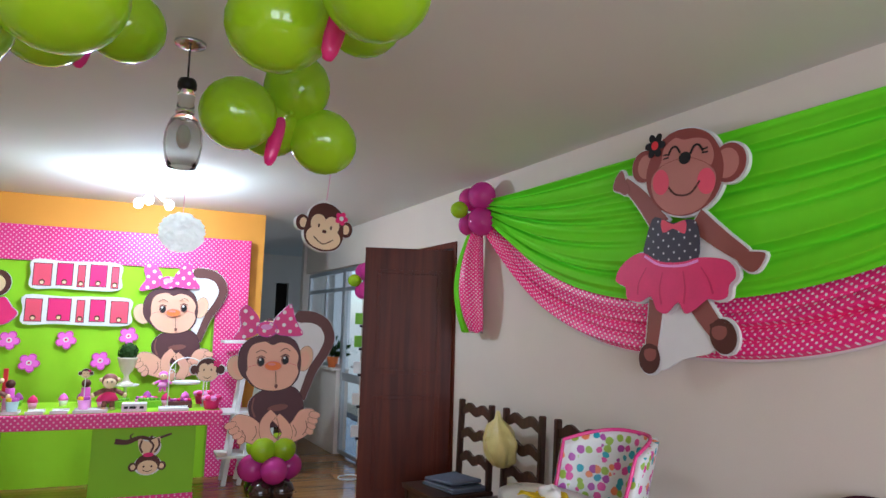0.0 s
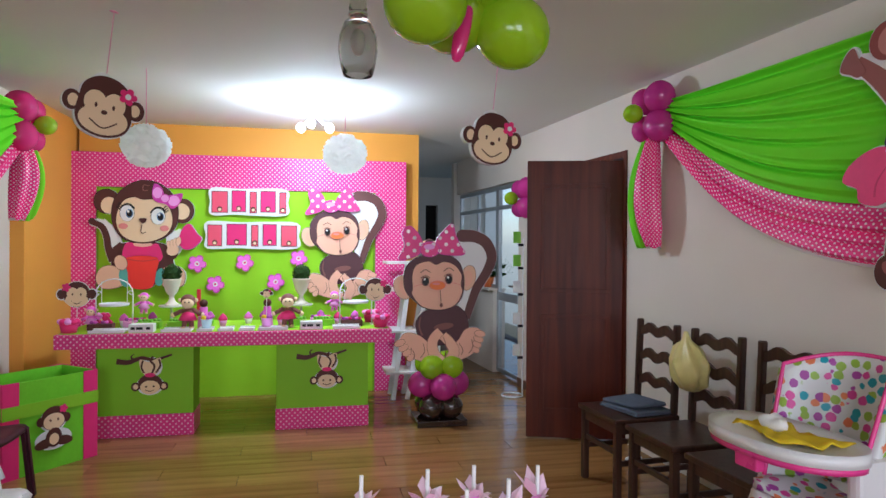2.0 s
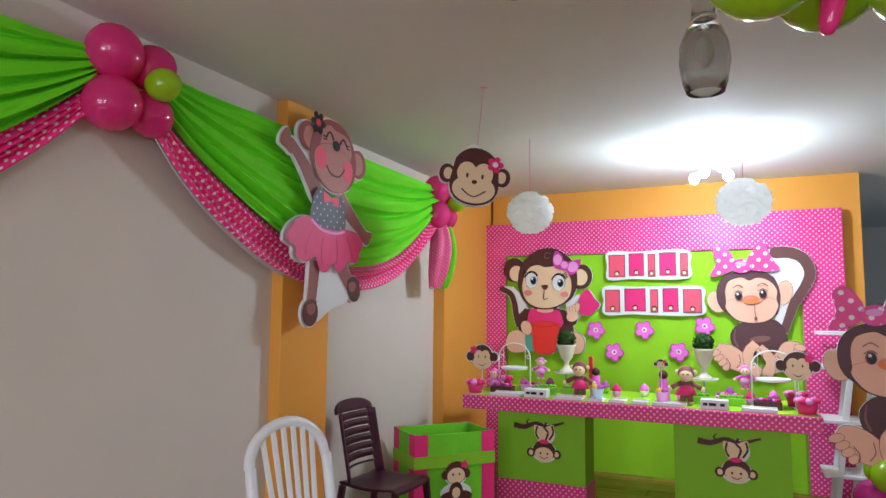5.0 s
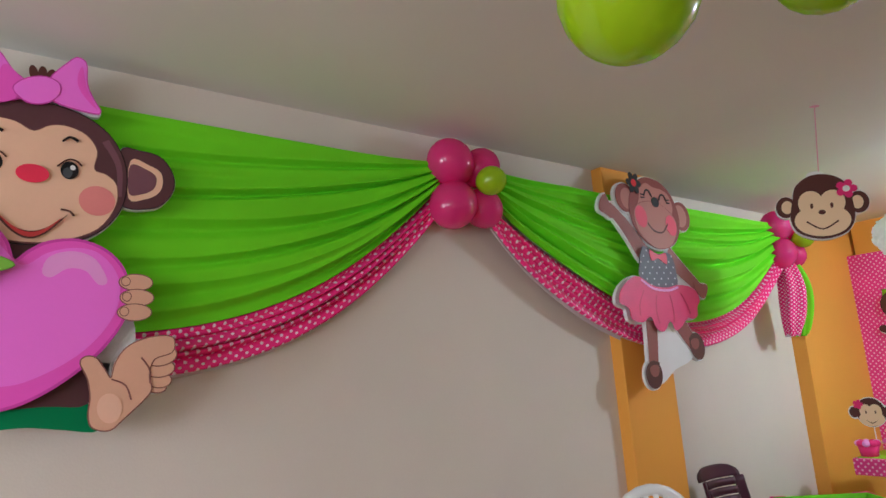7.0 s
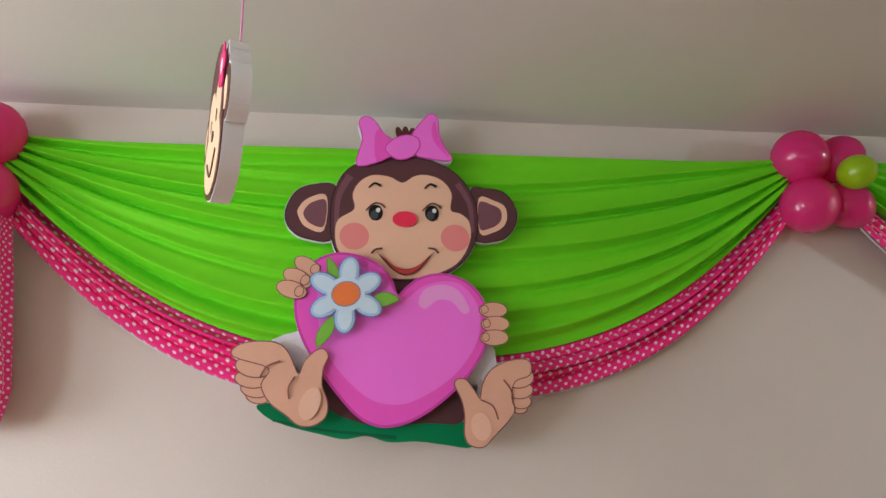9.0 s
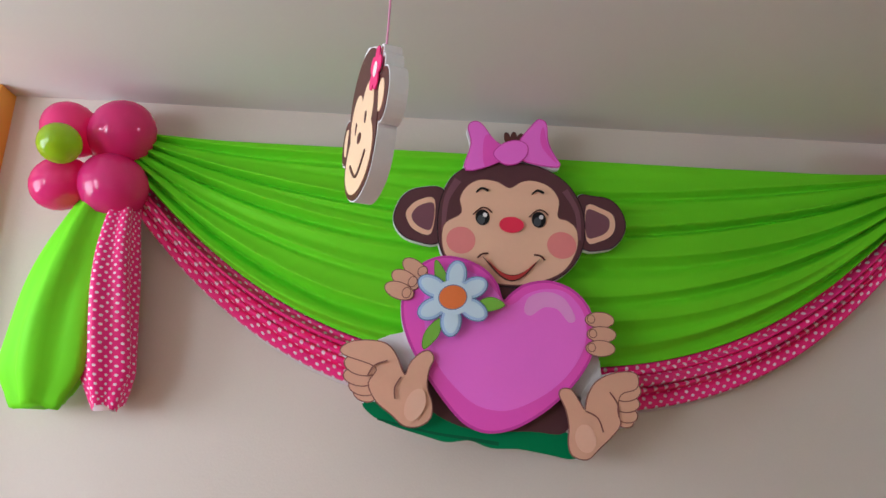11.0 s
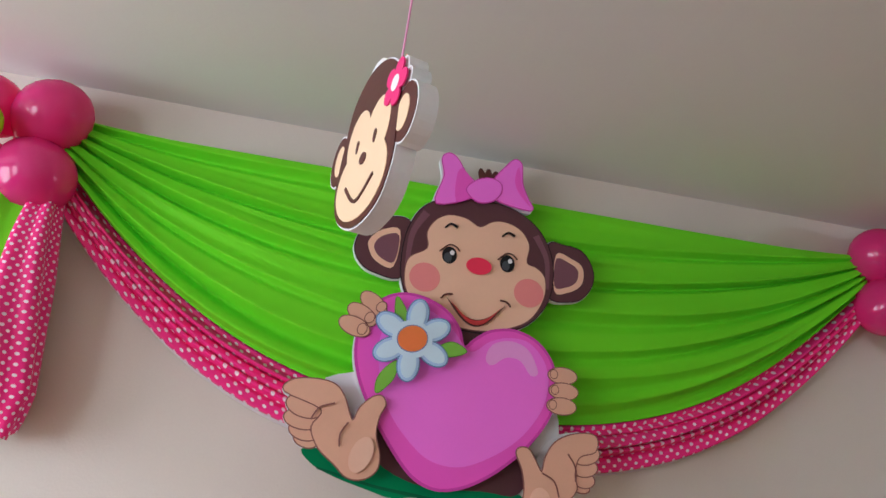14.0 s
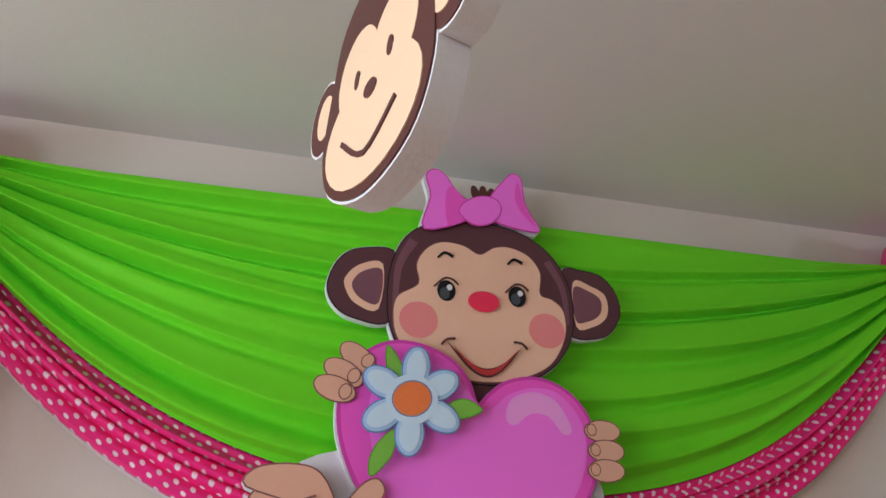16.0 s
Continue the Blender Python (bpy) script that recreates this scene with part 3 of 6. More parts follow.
def tail(m, seed, label, mirror=1, height=0.62, wide=1.0):
    """Looped end of cloth that hangs from a knot."""
    ob = thing("drape_tail", m, label, "drape", "drape tails")
    for name, mat, x0, w, sd in (("green_cloth", "green", -0.075 * mirror * wide, 0.085 * wide ** 2, 1.0), ("pink_cloth", "pinkdots", 0.035 * mirror * wide, 0.15, 2.0)):
        bm = bmesh.new()
        uv = bm.loops.layers.uv.verify()
        nu, nv = 26, 40
        grid = []
        for j in range(nv + 1):
            v = j / nv
            half = w * (0.35 + 0.65 * math.sin(min(1, v * 1.15) * math.pi * 0.5)) / 2 * (1 - 0.75 * max(0, v - 0.86) / 0.14 * 0.6)
            bulge = 0.035 + 0.055 * math.sin(v * math.pi * 0.92)
            row = []
            for i in range(nu):
                a = i / nu * math.tau
                k = 1 + 0.2 * math.sin(a * 5 + seed + sd + 2.0 * noise.noise(Vector((v * 2, sd, seed))))
                row.append(bm.verts.new((x0 * (0.35 + 0.75 * v) + half * k * math.cos(a), -0.045 - bulge + bulge * 0.9 * k * math.sin(a), -height * v + 0.01 * math.sin(a * 3) * (v > 0.95))))
            grid.append(row)
        for j in range(nv):
            for i in range(nu):
                f = bm.faces.new((grid[j][i], grid[j][(i + 1) % nu], grid[j + 1][(i + 1) % nu], grid[j + 1][i]))
                for lo, (q, p) in zip(f.loops, ((j, i), (j, i + 1), (j + 1, i + 1), (j + 1, i))):
                    lo[uv].uv = (p / nu * w * 4.2, q / nv * height * 1.5)
        bm.faces.new(grid[-1])
        part(name, bm, mat, ob, "", True)
    return ob


def balloon_mesh(r, mat, parent, c, aim, name="balloon", label=""):
    """A blown balloon at c whose knot points along aim."""
    prof = [(0.001, 1.02), (0.22, 1.0), (0.45, 0.91), (0.68, 0.74), (0.86, 0.5), (0.97, 0.22), (1.0, -0.05), (0.95, -0.36), (0.83, -0.64), (0.62, -0.9), (0.38, -1.08), (0.16, -1.18), (0.06, -1.22), (0.05, -1.26), (0.1, -1.33), (0.02, -1.33)]
    bm = lathe([(a * r, b * r) for a, b in prof], 24)
    ob = part(name, bm, mat, parent, label, True)
    ob.matrix_basis = Matrix.Translation(c) @ Vector((-aim[0], -aim[1], -aim[2])).to_track_quat("Z", "Y").to_matrix().to_4x4()
    return ob


def balloon_knot(m, label, r=0.105, pink="b_pink", flip=1):
    """Four balloons tied in a square and a small green one: local -y off the wall."""
    ob = thing("balloon_cluster", m, label, "balloons", "balloon knots on the walls")
    for sx, sz, k in ((-1, 1, 1.0), (1, 1, 0.86), (-1, -1, 1.02), (1, -1, 0.84)):
        balloon_mesh(r * k, pink, ob, (flip * sx * r * 0.84, -0.14, sz * r * 0.95), (-flip * sx, 0.3, -sz))
    balloon_mesh(r * 0.62, "b_green", ob, (flip * r * 0.5, -0.25, 0.0), (-0.2, 1, 0), label="small lime green balloon")
    return ob


WESTM = pose(WEST, 0, 0, 0, 0, 90)         # local x runs along +y, local -y into the room
swag(WESTM @ pose(-0.74, 0, 0), 2.80, 3, "lime green and pink dotted cloth swag pinned along the wall")
swag(WESTM @ pose(2.30, -0.055, 0), 2.72, 8, "lime green and pink dotted cloth swag over the pillar", 2.355, 0.57, 0.60, (1.5, 2.0))
tail(WESTM @ pose(5.07, 0.02, 2.2), 2.0, "looped cloth tail of lime green and dotted pink", -1, 0.62)
tail(WESTM @ pose(-0.76, 0, 2.2), 3.0, "looped cloth tail of lime green and dotted pink", 1, 0.75, 1.7)
balloon_knot(WESTM @ pose(2.2, 0.02, 2.27), "four pink balloons and a small green one tied on the wall")
balloon_knot(WESTM @ pose(5.04, 0.02, 2.24), "four pink balloons and a small green one tied on the wall")
balloon_knot(WESTM @ pose(-0.86, 0.02, 2.26), "four pink balloons and a small green one tied on the wall", flip=-1)
EASTM = EAST @ pose(0, 0, 0, 0, 0, -90)    # local x runs along -y
swag(EASTM @ pose(-3.85, 0, 0), 3.5, 21, "lime green and pink dotted cloth swag pinned along the wall", 2.345, 0.62, 0.765)
tail(EASTM @ pose(-3.97, 0, 2.18), 5.0, "looped cloth tail of lime green and dotted pink", 1, 0.76)
balloon_knot(EASTM @ pose(-3.93, 0.02, 2.285), "four magenta balloons and a small green one tied on the wall", 0.098, "b_magenta", -1)
balloon_knot(EASTM @ pose(-6.0, 0.02, 1.88), "four magenta balloons and a small green one beside the glazing", 0.1, "b_magenta", -1)


# ---- printed foam figures ----
def dancer(m, label):
    c = Cutout("dancer_cutout", label, m, 0.022)
    legs = [band([(-15.5, -25), (-17.5, -38), (-19.5, -49)], (9, 7)), band([(7, -25), (14, -34), (20, -41)], (10.5, 8))]
    arms = [band([(-12, 10), (-24, 25), (-36, 36)], (11, 5.5)), band([(8, 11), (21, 0.5), (33, -8)], (11, 6))]
    paws = [curve([(-44, 34), (-42, 39.5), (-37.7, 42.5), (-35, 37), (-32, 31.5), (-35.5, 29.5), (-39, 31.4)], 4), curve([(29.6, -4.4), (35, -6), (41.8, -7.2), (40.6, -11.2), (37.2, -14.4), (33.3, -13.7), (29, -9)], 4)]
    head = curve([(-20.2, 36.5), (-16.4, 45.8), (-10.5, 51.5), (-2, 54.3), (8.3, 53.2), (16.9, 48.6), (22, 41.4), (24.2, 33), (22.5, 24.5), (17.4, 17.8), (8.3, 13.9), (-1.3, 13.8), (-11.5, 18.2), (-18.5, 26.5)], 4)
    ears = [oval(-21.8, 41.4, 8, 8, 20), oval(26.6, 33.2, 8.6, 8.6)]
    skirt = curve([(-21.9, -1.8), (-30.2, -3.1), (-38.2, -8.2), (-41.1, -14.7), (-34.3, -17.8), (-33.2, -23.5), (-24.8, -25.7), (-17.5, -23.1), (-14.1, -29.4), (-7.9, -31.2), (-1.2, -26.2), (2.5, -31.3), (8.2, -29.6), (14.9, -25.3), (20.1, -25.9), (24.9, -24.3), (25.9, -19.6), (29.3, -16.2), (28.1, -11.4), (22.6, -8.1), (10.9, -6.7), (1.5, -8), (-11.9, -6.7)], 3)
    shoes = [oval(-20.3, -52.6, 6.6, 7.2, -15), oval(21.4, -41, 6.6, 7.6, 20)]
    c.board([head, *ears, skirt, *legs, *arms, *paws, *shoes, curve([(-14, -28), (-14.5, -50), (-13.5, -57), (-1, -51), (15.8, -46.5), (14, -36), (11, -28)], 3), curve([(-18, 12), (-36, 34), (-31, 38), (-17, 26)], 3), curve([(8, 8), (30, -8), (26, -13), (10, -6)], 3)], grow=0.8)
    c.add("arm", "rosy", arms[0]).add("arm", "rosy", arms[1]).add("leg", "rosy", legs[0]).add("leg", "rosy", legs[1])
    c.add("paw", "rosy", paws[0]).add("paw", "rosy", paws[1])
    for q, (x, z) in zip(shoes, ((-19.6, -50.2), (19.6, -39))):
        c.add("shoe", "brown", q, label="dark brown shoe").add("foot", "rosy", oval(x, z, 3.9, 3.6, 15))
        c.add("shoe_strap", "brown", band([(x - 4.6, z + 2.2), (x, z + 3.4), (x + 4.6, z + 2.6)], 1.8), label="dark shoe strap")
    for e, (x, z, r) in zip(ears, ((-20.3, 41, 5.6), (25.6, 33.2, 6.2))):
        c.add("ear", "redbrown", e).add("inner_ear", "rosy_light", oval(x, z, r, r + 0.4))
    c.add("head", "redbrown", head)
    c.add("face", "rosy_light", curve([(3.2, 49), (-2.2, 51), (-8.6, 47.6), (-10.4, 41.8), (-13, 36), (-8, 33), (3.5, 34), (14, 32), (18, 34.2), (19.4, 39), (16.8, 45.3), (10.7, 48.1)], 4))
    muzzle = curve([(-14.7, 36.5), (-8, 39.6), (3.5, 40.3), (12, 37.2), (18, 33), (20.4, 28.2), (18, 21.3), (11.5, 15.4), (2, 13.9), (-6.3, 16), (-14.7, 23), (-17.1, 31.5)], 4)
    c.add("muzzle", "redbrown", grown(muzzle, 0.3)).add("muzzle", "rosy_light", muzzle)
    c.add("cheek", "cheek_pink", oval(-11, 31.4, 5, 6.2, 10)).add("cheek", "cheek_pink", oval(15.2, 27.2, 4.8, 6, 10)).add("nose", "black", oval(3.6, 40.2, 3.4, 2.9, -8))
    c.add("smile", "brown", band([(-6.1, 28), (-2.8, 24.4), (2.4, 22.8), (7.2, 23.6), (11.8, 28)], 0.9))
    for x, z, t in ((-2.6, 45, 1), (10.4, 43, -1)):
        c.add("eye", "black", band([(x - 3.4, z - 1.6), (x - 1.2, z + 1.6), (x + 1.6, z + 1.4), (x + 3.6, z - 1.8)], 0.9))
        for k in range(2):
            c.add("lash", "black", band([(x - t * 3.2, z - 1.2 - 1.4 * k), (x - t * 6.2, z - 0.8 - 2 * k)], 0.7))
    c.add("hair_flower", "black", blossom(-13.8, 50, 6.4, 6, 0.5, 15), label="dark brown flower").add("hair_flower", "red", oval(-13.8, 50, 2.2, 2.2))
    c.add("top", "navydots", curve([(-15.8, 14.1), (-11.5, 14.1), (-3.1, 10.6), (5.1, 11.3), (9.6, 9.6), (11.4, 2.3), (10.3, -7.4), (1.5, -9), (-11.9, -7.7), (-21.5, -2.8), (-19.9, 5.7)], 3), label="navy top with small white dots")
    c.add("skirt", "skirt_pink", skirt, label="pink ruffled skirt")
    for line in ([(-20, -9), (-25, -16), (-26, -22)], [(-10, -12), (-12, -20), (-11, -27)], [(2, -12), (3, -20), (2, -27)], [(12, -11), (16, -17), (18, -23)]):
        c.add("ruffle_line", "skirt_fold", band(line, (0.4, 1.1)))
    c.add("waistband", "orchid_light", band([(-21, -3.4), (-11.5, -8.4), (1.5, -9.6), (10.5, -8)], (1.2, 1.2)), label="paler pink waistband")
    c.add("bow_tie", "cheek_pink", curve([(-9.8, 13), (-3.1, 10), (4, 11), (3.4, 4.8), (-3.1, 8), (-9.2, 6.7)], 3))
    return c.ob


def sitter(name, label, m, thick, scale=1.0):
    """A seated figure with a big dotted bow and a curled tail."""
    c = Cutout(name, label, m, thick, scale=scale)
    head = curve([(-28, 4.5), (-26.6, 16), (-19, 24), (-6, 27.5), (5, 27), (15.5, 21.5), (19.8, 10), (19.6, -2), (16.5, -10), (8.9, -15.3), (-1.5, -17.1), (-13, -14.6), (-20.5, -8.5), (-25.5, -3.5)], 4)
    body = curve([(-18.4, -29), (-14, -20), (-3.6, -15), (13, -13.5), (21, -19.5), (24.1, -32), (17, -41), (0, -45), (-13, -42)], 5)
    ears = [oval(-28.5, 1, 7, 9.5, 22), oval(23.4, 8.5, 6, 10, -12)]
    tail_line = [(22, -24), (26, -12), (30.5, 0), (39, 14), (42.6, 25), (38.5, 36), (29, 41.5), (18.7, 42)]
    bow = [curve([(-32, 23), (-27.4, 33.3), (-29.5, 43.7), (-24.6, 49), (-19.2, 45.5), (-14, 37), (-16.4, 27.4)], 5), curve([(-2.6, 37.5), (4.4, 46.8), (9.9, 51), (12.6, 42.4), (16.4, 34), (20, 28.4), (14.2, 26.6), (-1, 28.4)], 5)]
    feet = [curve([(-32, -42.9), (-26.9, -35), (-16.6, -36.4), (-8.5, -42.5), (-4.5, -47), (3.4, -60.5), (-11, -58), (-22, -54), (-29, -50)], 4), curve([(34.6, -37), (31, -31.6), (21.6, -32.3), (16, -40.4), (11, -46.5), (5, -60), (20, -55.5), (28, -51), (33, -45)], 4)]
    toes = [oval(-31 + 2.9 * k, -42.5 - 3.9 * k, 4.4 - 0.4 * k, 2.5, 20 + 6 * k) for k in range(4)] + [oval(33 - 1.1 * k, -36 - 4.2 * k, 4.4 - 0.4 * k, 2.5, -12 - 8 * k) for k in range(4)]
    c.board([head, body, *ears, *bow, *feet, band(tail_line, (6, 10)), curve([(12, 42), (20, 42), (36, 38), (40, 22), (32, 4), (26, -16), (18, -18), (14, 0)], 4)])
    c.add("backing", "white", curve([(13, 43), (20.7, 40.5), (33, 35.6), (39.4, 23), (34, 10.8), (28, -1.4), (24, -18), (17.2, -14), (19, 7), (17, 23)], 4), label="white backing inside the tail")
    c.add("tail", "tailbrown", band(tail_line, (6, 10)), oval(18.7, 42, 5, 5), label="curled brown tail")
    c.add("body", "black", grown(body, 0.3)).add("body", "plum", body).add("body_shine", "mid", oval(4, -30, 8, 2.6, 8)).add("body_shine", "mid", band([(-14.5, -22), (-15.5, -30), (-13, -37)], (0.8, 1.6)))
    for e, q in zip(ears, ((-27.6, 0.6, 22), (22.8, 8, -12))):
        c.add("ear", "mid", grown(e, 0.3)).add("ear", "tan", e).add("inner_ear", "peach", oval(q[0], q[1], 4, 6.4, q[2]))
    c.add("head", "black", grown(head, 0.3)).add("head", "plum", head)
    face = curve([(-2.6, 18.8), (-8.7, 21.4), (-18, 18.4), (-21.2, 10.5), (-20.8, 0.5), (-21, -5), (-13, -14), (0.5, -16.6), (12.6, -13), (18.4, -3.2), (17.4, 3), (17.8, 11.3), (11.9, 18.7), (3.7, 21)], 5)
    c.add("face", "mid", grown(face, 0.25)).add("face", "peach", face)
    c.add("muzzle_line", "blush", band([(-20.4, 1.5), (-14, 3.4), (-8.5, 3)], 0.5), band([(4.5, 4), (11, 4.6), (17, 3)], 0.5))
    for f, own in ((feet[0], toes[:4]), (feet[1], toes[4:])):
        c.add("foot", "rosy", grown(f, 0.3)).add("foot", "peach", f)
        for t in own[::-1]:
            c.add("toe", "rosy", grown(t, 0.3)).add("toe", "peach", t)
        x, z = sum(p[0] for p in f) / len(f), sum(p[1] for p in f) / len(f)
        c.add("sole_line", "rosy", band([(x - 6, z + 1), (x - 3, z - 4), (x - 4, z - 8)], 0.5), band([(x + 4, z + 4), (x + 5, z - 2), (x + 2, z - 7)], 0.5))
    for line in ([(1, -33.5), (-5, -41), (-4, -51), (3, -59)], [(3, -37), (9, -43), (12, -50), (8, -59)]):
        c.add("arm", "rosy", band(line, (7.6, 9.6))).add("arm", "peach", band(line, (7, 9)))
    c.add("toe_line", "rosy", band([(3.4, -38), (5.6, -46), (4.6, -57)], 0.5))
    for x, z in ((-11.2, 6), (7.4, 7.5)):
        c.add("eye", "mid", oval(x, z, 3, 3.9)).add("pupil", "black", oval(x + 0.3, z - 0.2, 2.4, 3.2)).add("glint", "white", oval(x - 0.5, z + 1.5, 0.9, 1))
        c.add("brow", "mid", band([(x - 4, z + 6.6), (x, z + 9), (x + 4, z + 6.8)], 0.6))
        c.add("lash", "brown", band([(x - 3.6, z + 2.4), (x, z + 4.4), (x + 3.4, z + 2.6)], 0.5))
    c.add("nose", "blush", oval(-1.6, 2.8, 6.6, 3.8)).add("nose", "core", oval(-1.6, 2.6, 6.2, 3.3), label="orange red nose").add("nose_light", "blush", oval(-2.6, 4, 3.2, 1))
    c.add("mouth", "mid", band([(0.6, -1), (1.3, -11)], 0.5), oval(1.5, -13, 1.2, 1.7))
    c.add("bow", "orchid_dark", grown(bow[0], 0.5), grown(bow[1], 0.5), label="deep pink bow edge").add("bow", "bowpink", bow[0], bow[1], label="pink bow with white dots")
    c.add("bow_knot", "orchid_dark", oval(-8, 31.2, 8.2, 6.2)).add("bow_knot", "bowpink", oval(-8, 31.2, 7.5, 5.5)).add("bow_shine", "orchid_light", oval(-8.4, 33, 4.4, 2.2))
    return c.ob


def heart_holder(m, label):
    c = Cutout("heart_cutout", label, m, 0.022)
    head = curve([(-23, 20), (-22, 30), (-17.6, 38.5), (-9, 43), (2, 44), (12.8, 42.3), (21.3, 37), (26.1, 28.7), (27, 19.5), (24.9, 11.5), (19.3, 4.8), (10.6, 0.8), (1.2, 0), (-9.9, 1.4), (-18.1, 6), (-21.8, 12)], 5)
    ears = [curve([(-21, 32), (-29.2, 33.1), (-34.9, 30.1), (-37.8, 23), (-36.1, 17.7), (-31, 14.6), (-22, 15)], 5), curve([(25, 31.8), (30.9, 32.9), (36.8, 31.8), (40.4, 27.5), (41.3, 22.4), (39, 17.4), (34.4, 14.3), (25.5, 15.2)], 5)]
    inner = [curve([(-24.4, 29.2), (-30.1, 28.6), (-33.6, 25), (-33.6, 22), (-31, 18.2), (-25.2, 17.2)], 4), curve([(28, 29.4), (33.5, 28.6), (37.2, 26.5), (37.8, 22.4), (36.3, 19.2), (32.6, 17), (27.8, 16.8)], 4)]
    deep = [curve([(-24.6, 27.6), (-29.4, 26.8), (-31.8, 24), (-31.6, 21.6), (-29.2, 19.2), (-25.2, 18.8)], 4), curve([(28, 27.8), (32.8, 27), (35.6, 25.2), (35.8, 22.4), (34.6, 20.2), (31.8, 18.6), (27.8, 18.4)], 4)]
    bow = [curve([(-14, 40), (-12.2, 49.8), (-13.4, 56), (-11.4, 58.2), (-8.5, 57), (-5, 52), (-1.5, 49), (-1.5, 44.5)], 4), curve([(4.5, 51), (9.2, 57.9), (11.7, 60.2), (14, 58.6), (14.5, 52), (16.6, 47), (18.6, 43.6), (15.8, 42.8), (5.5, 44.8)], 4)]
    knot = curve([(-4.4, 46.2), (-1.7, 49.8), (2.9, 51.6), (6.8, 50.5), (7.1, 47), (4.1, 43.6), (-0.6, 42.8)], 4)
    big = curve([(-1.3, -5.4), (-3.5, 0.3), (-8, 5.1), (-15.3, 8.1), (-22.7, 8.2), (-29.2, 4.5), (-33.2, -3), (-33.7, -10.3), (-31.9, -17.6), (-28.3, -24.8), (-23.1, -32.7), (-16.2, -41.2), (-11.1, -45.1), (-5.1, -46.6), (2.8, -44.9), (11.9, -39.7), (20.5, -32.1), (26.6, -23.4), (28.7, -15.2), (26.9, -6.8), (21.7, -1), (14.3, 1.6), (6.8, 0.5), (2, -2.6)], 4)
    feet = [curve([(-51.6, -24.2), (-50.3, -21.1), (-45.1, -20), (-38.9, -20.6), (-35.4, -23.7), (-32.2, -30.2), (-30.4, -26.5), (-27.4, -23.4), (-24.8, -22.7), (-23.4, -24.9), (-24.8, -28.3), (-25.2, -33.5), (-23.5, -38.7), (-24, -42.9), (-27.5, -45.3), (-31.8, -45.1), (-35.6, -42), (-40.4, -38.2), (-43, -33), (-41, -28)], 4),
            curve([(16.2, -34.6), (17.4, -32.9), (19.9, -33.3), (22, -36.2), (24.1, -39.2), (25.2, -34.9), (27.9, -30.6), (32.7, -28), (38.3, -27.1), (41.1, -28.2), (40.6, -32), (35.6, -34), (34.2, -39), (35, -42.9), (32.5, -46.3), (28.1, -50.4), (24.3, -53.6), (20, -52.6), (18.8, -49.2), (19.1, -44.2), (18.2, -39)], 4)]
    toes = [[oval(-45.6, -27.6, 5.2, 2.9, -12), oval(-46, -31.2, 4.8, 2.5, -8), oval(-45, -34.3, 4.0, 2.2, -12), oval(-44.2, -36.6, 3.2, 1.7, -16)], [oval(37.6, -33.2, 4.4, 2.7, 10), oval(37.4, -36.9, 4.0, 2.4, 4), oval(37.2, -40.2, 3.4, 2.2, -6), oval(36.4, -42.2, 2.8, 1.6, -10)]]
    seat = curve([(-43.8, -38.4), (-42, -42.3), (-35.2, -45.4), (-24.9, -48.3), (-18.1, -49.9), (-11.2, -49.2), (-4.4, -51.3), (4.3, -51.4), (12.9, -52.7), (22, -53.8), (21.1, -47), (4.8, -41.2), (-24.9, -39.5)], 4)
    c.board([head, *ears, big, *bow, *feet, *toes[0], *toes[1], curve([(-42, -22), (-34, -17), (-28, -18), (-22, -34), (-32, -40)], 3), curve([(22, -24), (28, -18), (31, -28), (26, -40), (18, -38)], 3)], grow=0.5)
    c.add("seat", "seat_green", seat, label="dark green seat").add("seat_shade", "seat_dark", band([(-40, -43.5), (-24, -47), (-12, -48.6), (-2, -50)], (0.6, 1.2)))
    c.add("body", "plum", curve([(-27, -30), (-24, -40), (-10, -46), (8, -46), (19, -46), (21, -36), (0, -28)], 4), oval(0, -2, 6, 5))
    for e, i, d in zip(ears, inner, deep):
        c.add("ear", "black", grown(e, 0.3)).add("ear", "plum", e).add("inner_ear", "tan", i).add("inner_ear", "mauve", d)
    c.add("head", "black", grown(head, 0.3)).add("head", "plum", head)
    c.add("head_shine", "mauve", band([(-21.2, 18), (-20.4, 29), (-16.6, 36.6)], (1.2, 2.6)), band([(25.2, 17), (24.6, 27), (20.6, 34.6)], (1.2, 2.2)))
    face = curve([(1.3, 34.4), (-3.2, 36.5), (-9, 36.9), (-13.3, 34.4), (-15.7, 29.9), (-15.2, 24.6), (-20.4, 20.9), (-21.5, 16), (-20.3, 10.1), (-15.4, 4.9), (-6.2, 1.5), (2.1, 0.6), (10.6, 1.8), (19.3, 5.9), (24, 13.5), (24.2, 20.3), (21.3, 23.4), (17.8, 24.8), (18.3, 30.8), (15.3, 35.4), (10.1, 37.4), (5.6, 36.9)], 4)
    c.add("face", "mid", grown(face, 0.25)).add("face", "tan", face)
    c.add("cheek", "blush", oval(-15.2, 15.1, 4.9, 4.7)).add("cheek", "blush", oval(19, 14.8, 5, 4.7))
    for x, t in ((-8, -1), (11.2, 1)):
        c.add("eye", "black", oval(x, 23.4, 2.4, 2.8)).add("iris", "iris", oval(x - 0.5, 22.6, 1.3, 1.6)).add("glint", "white", oval(x + 0.8, 24.3, 0.75, 0.8))
        c.add("lid", "brown", band([(x - 3.3, 24.2), (x - 0.6, 26.7), (x + 1.6, 26.6), (x + 3.2, 25.2)], 0.42)).add("brow", "black", band([(x - 2.3, 32.3), (x - 0.4, 33.9), (x + 1.9, 33)], (0.5, 0.9)))
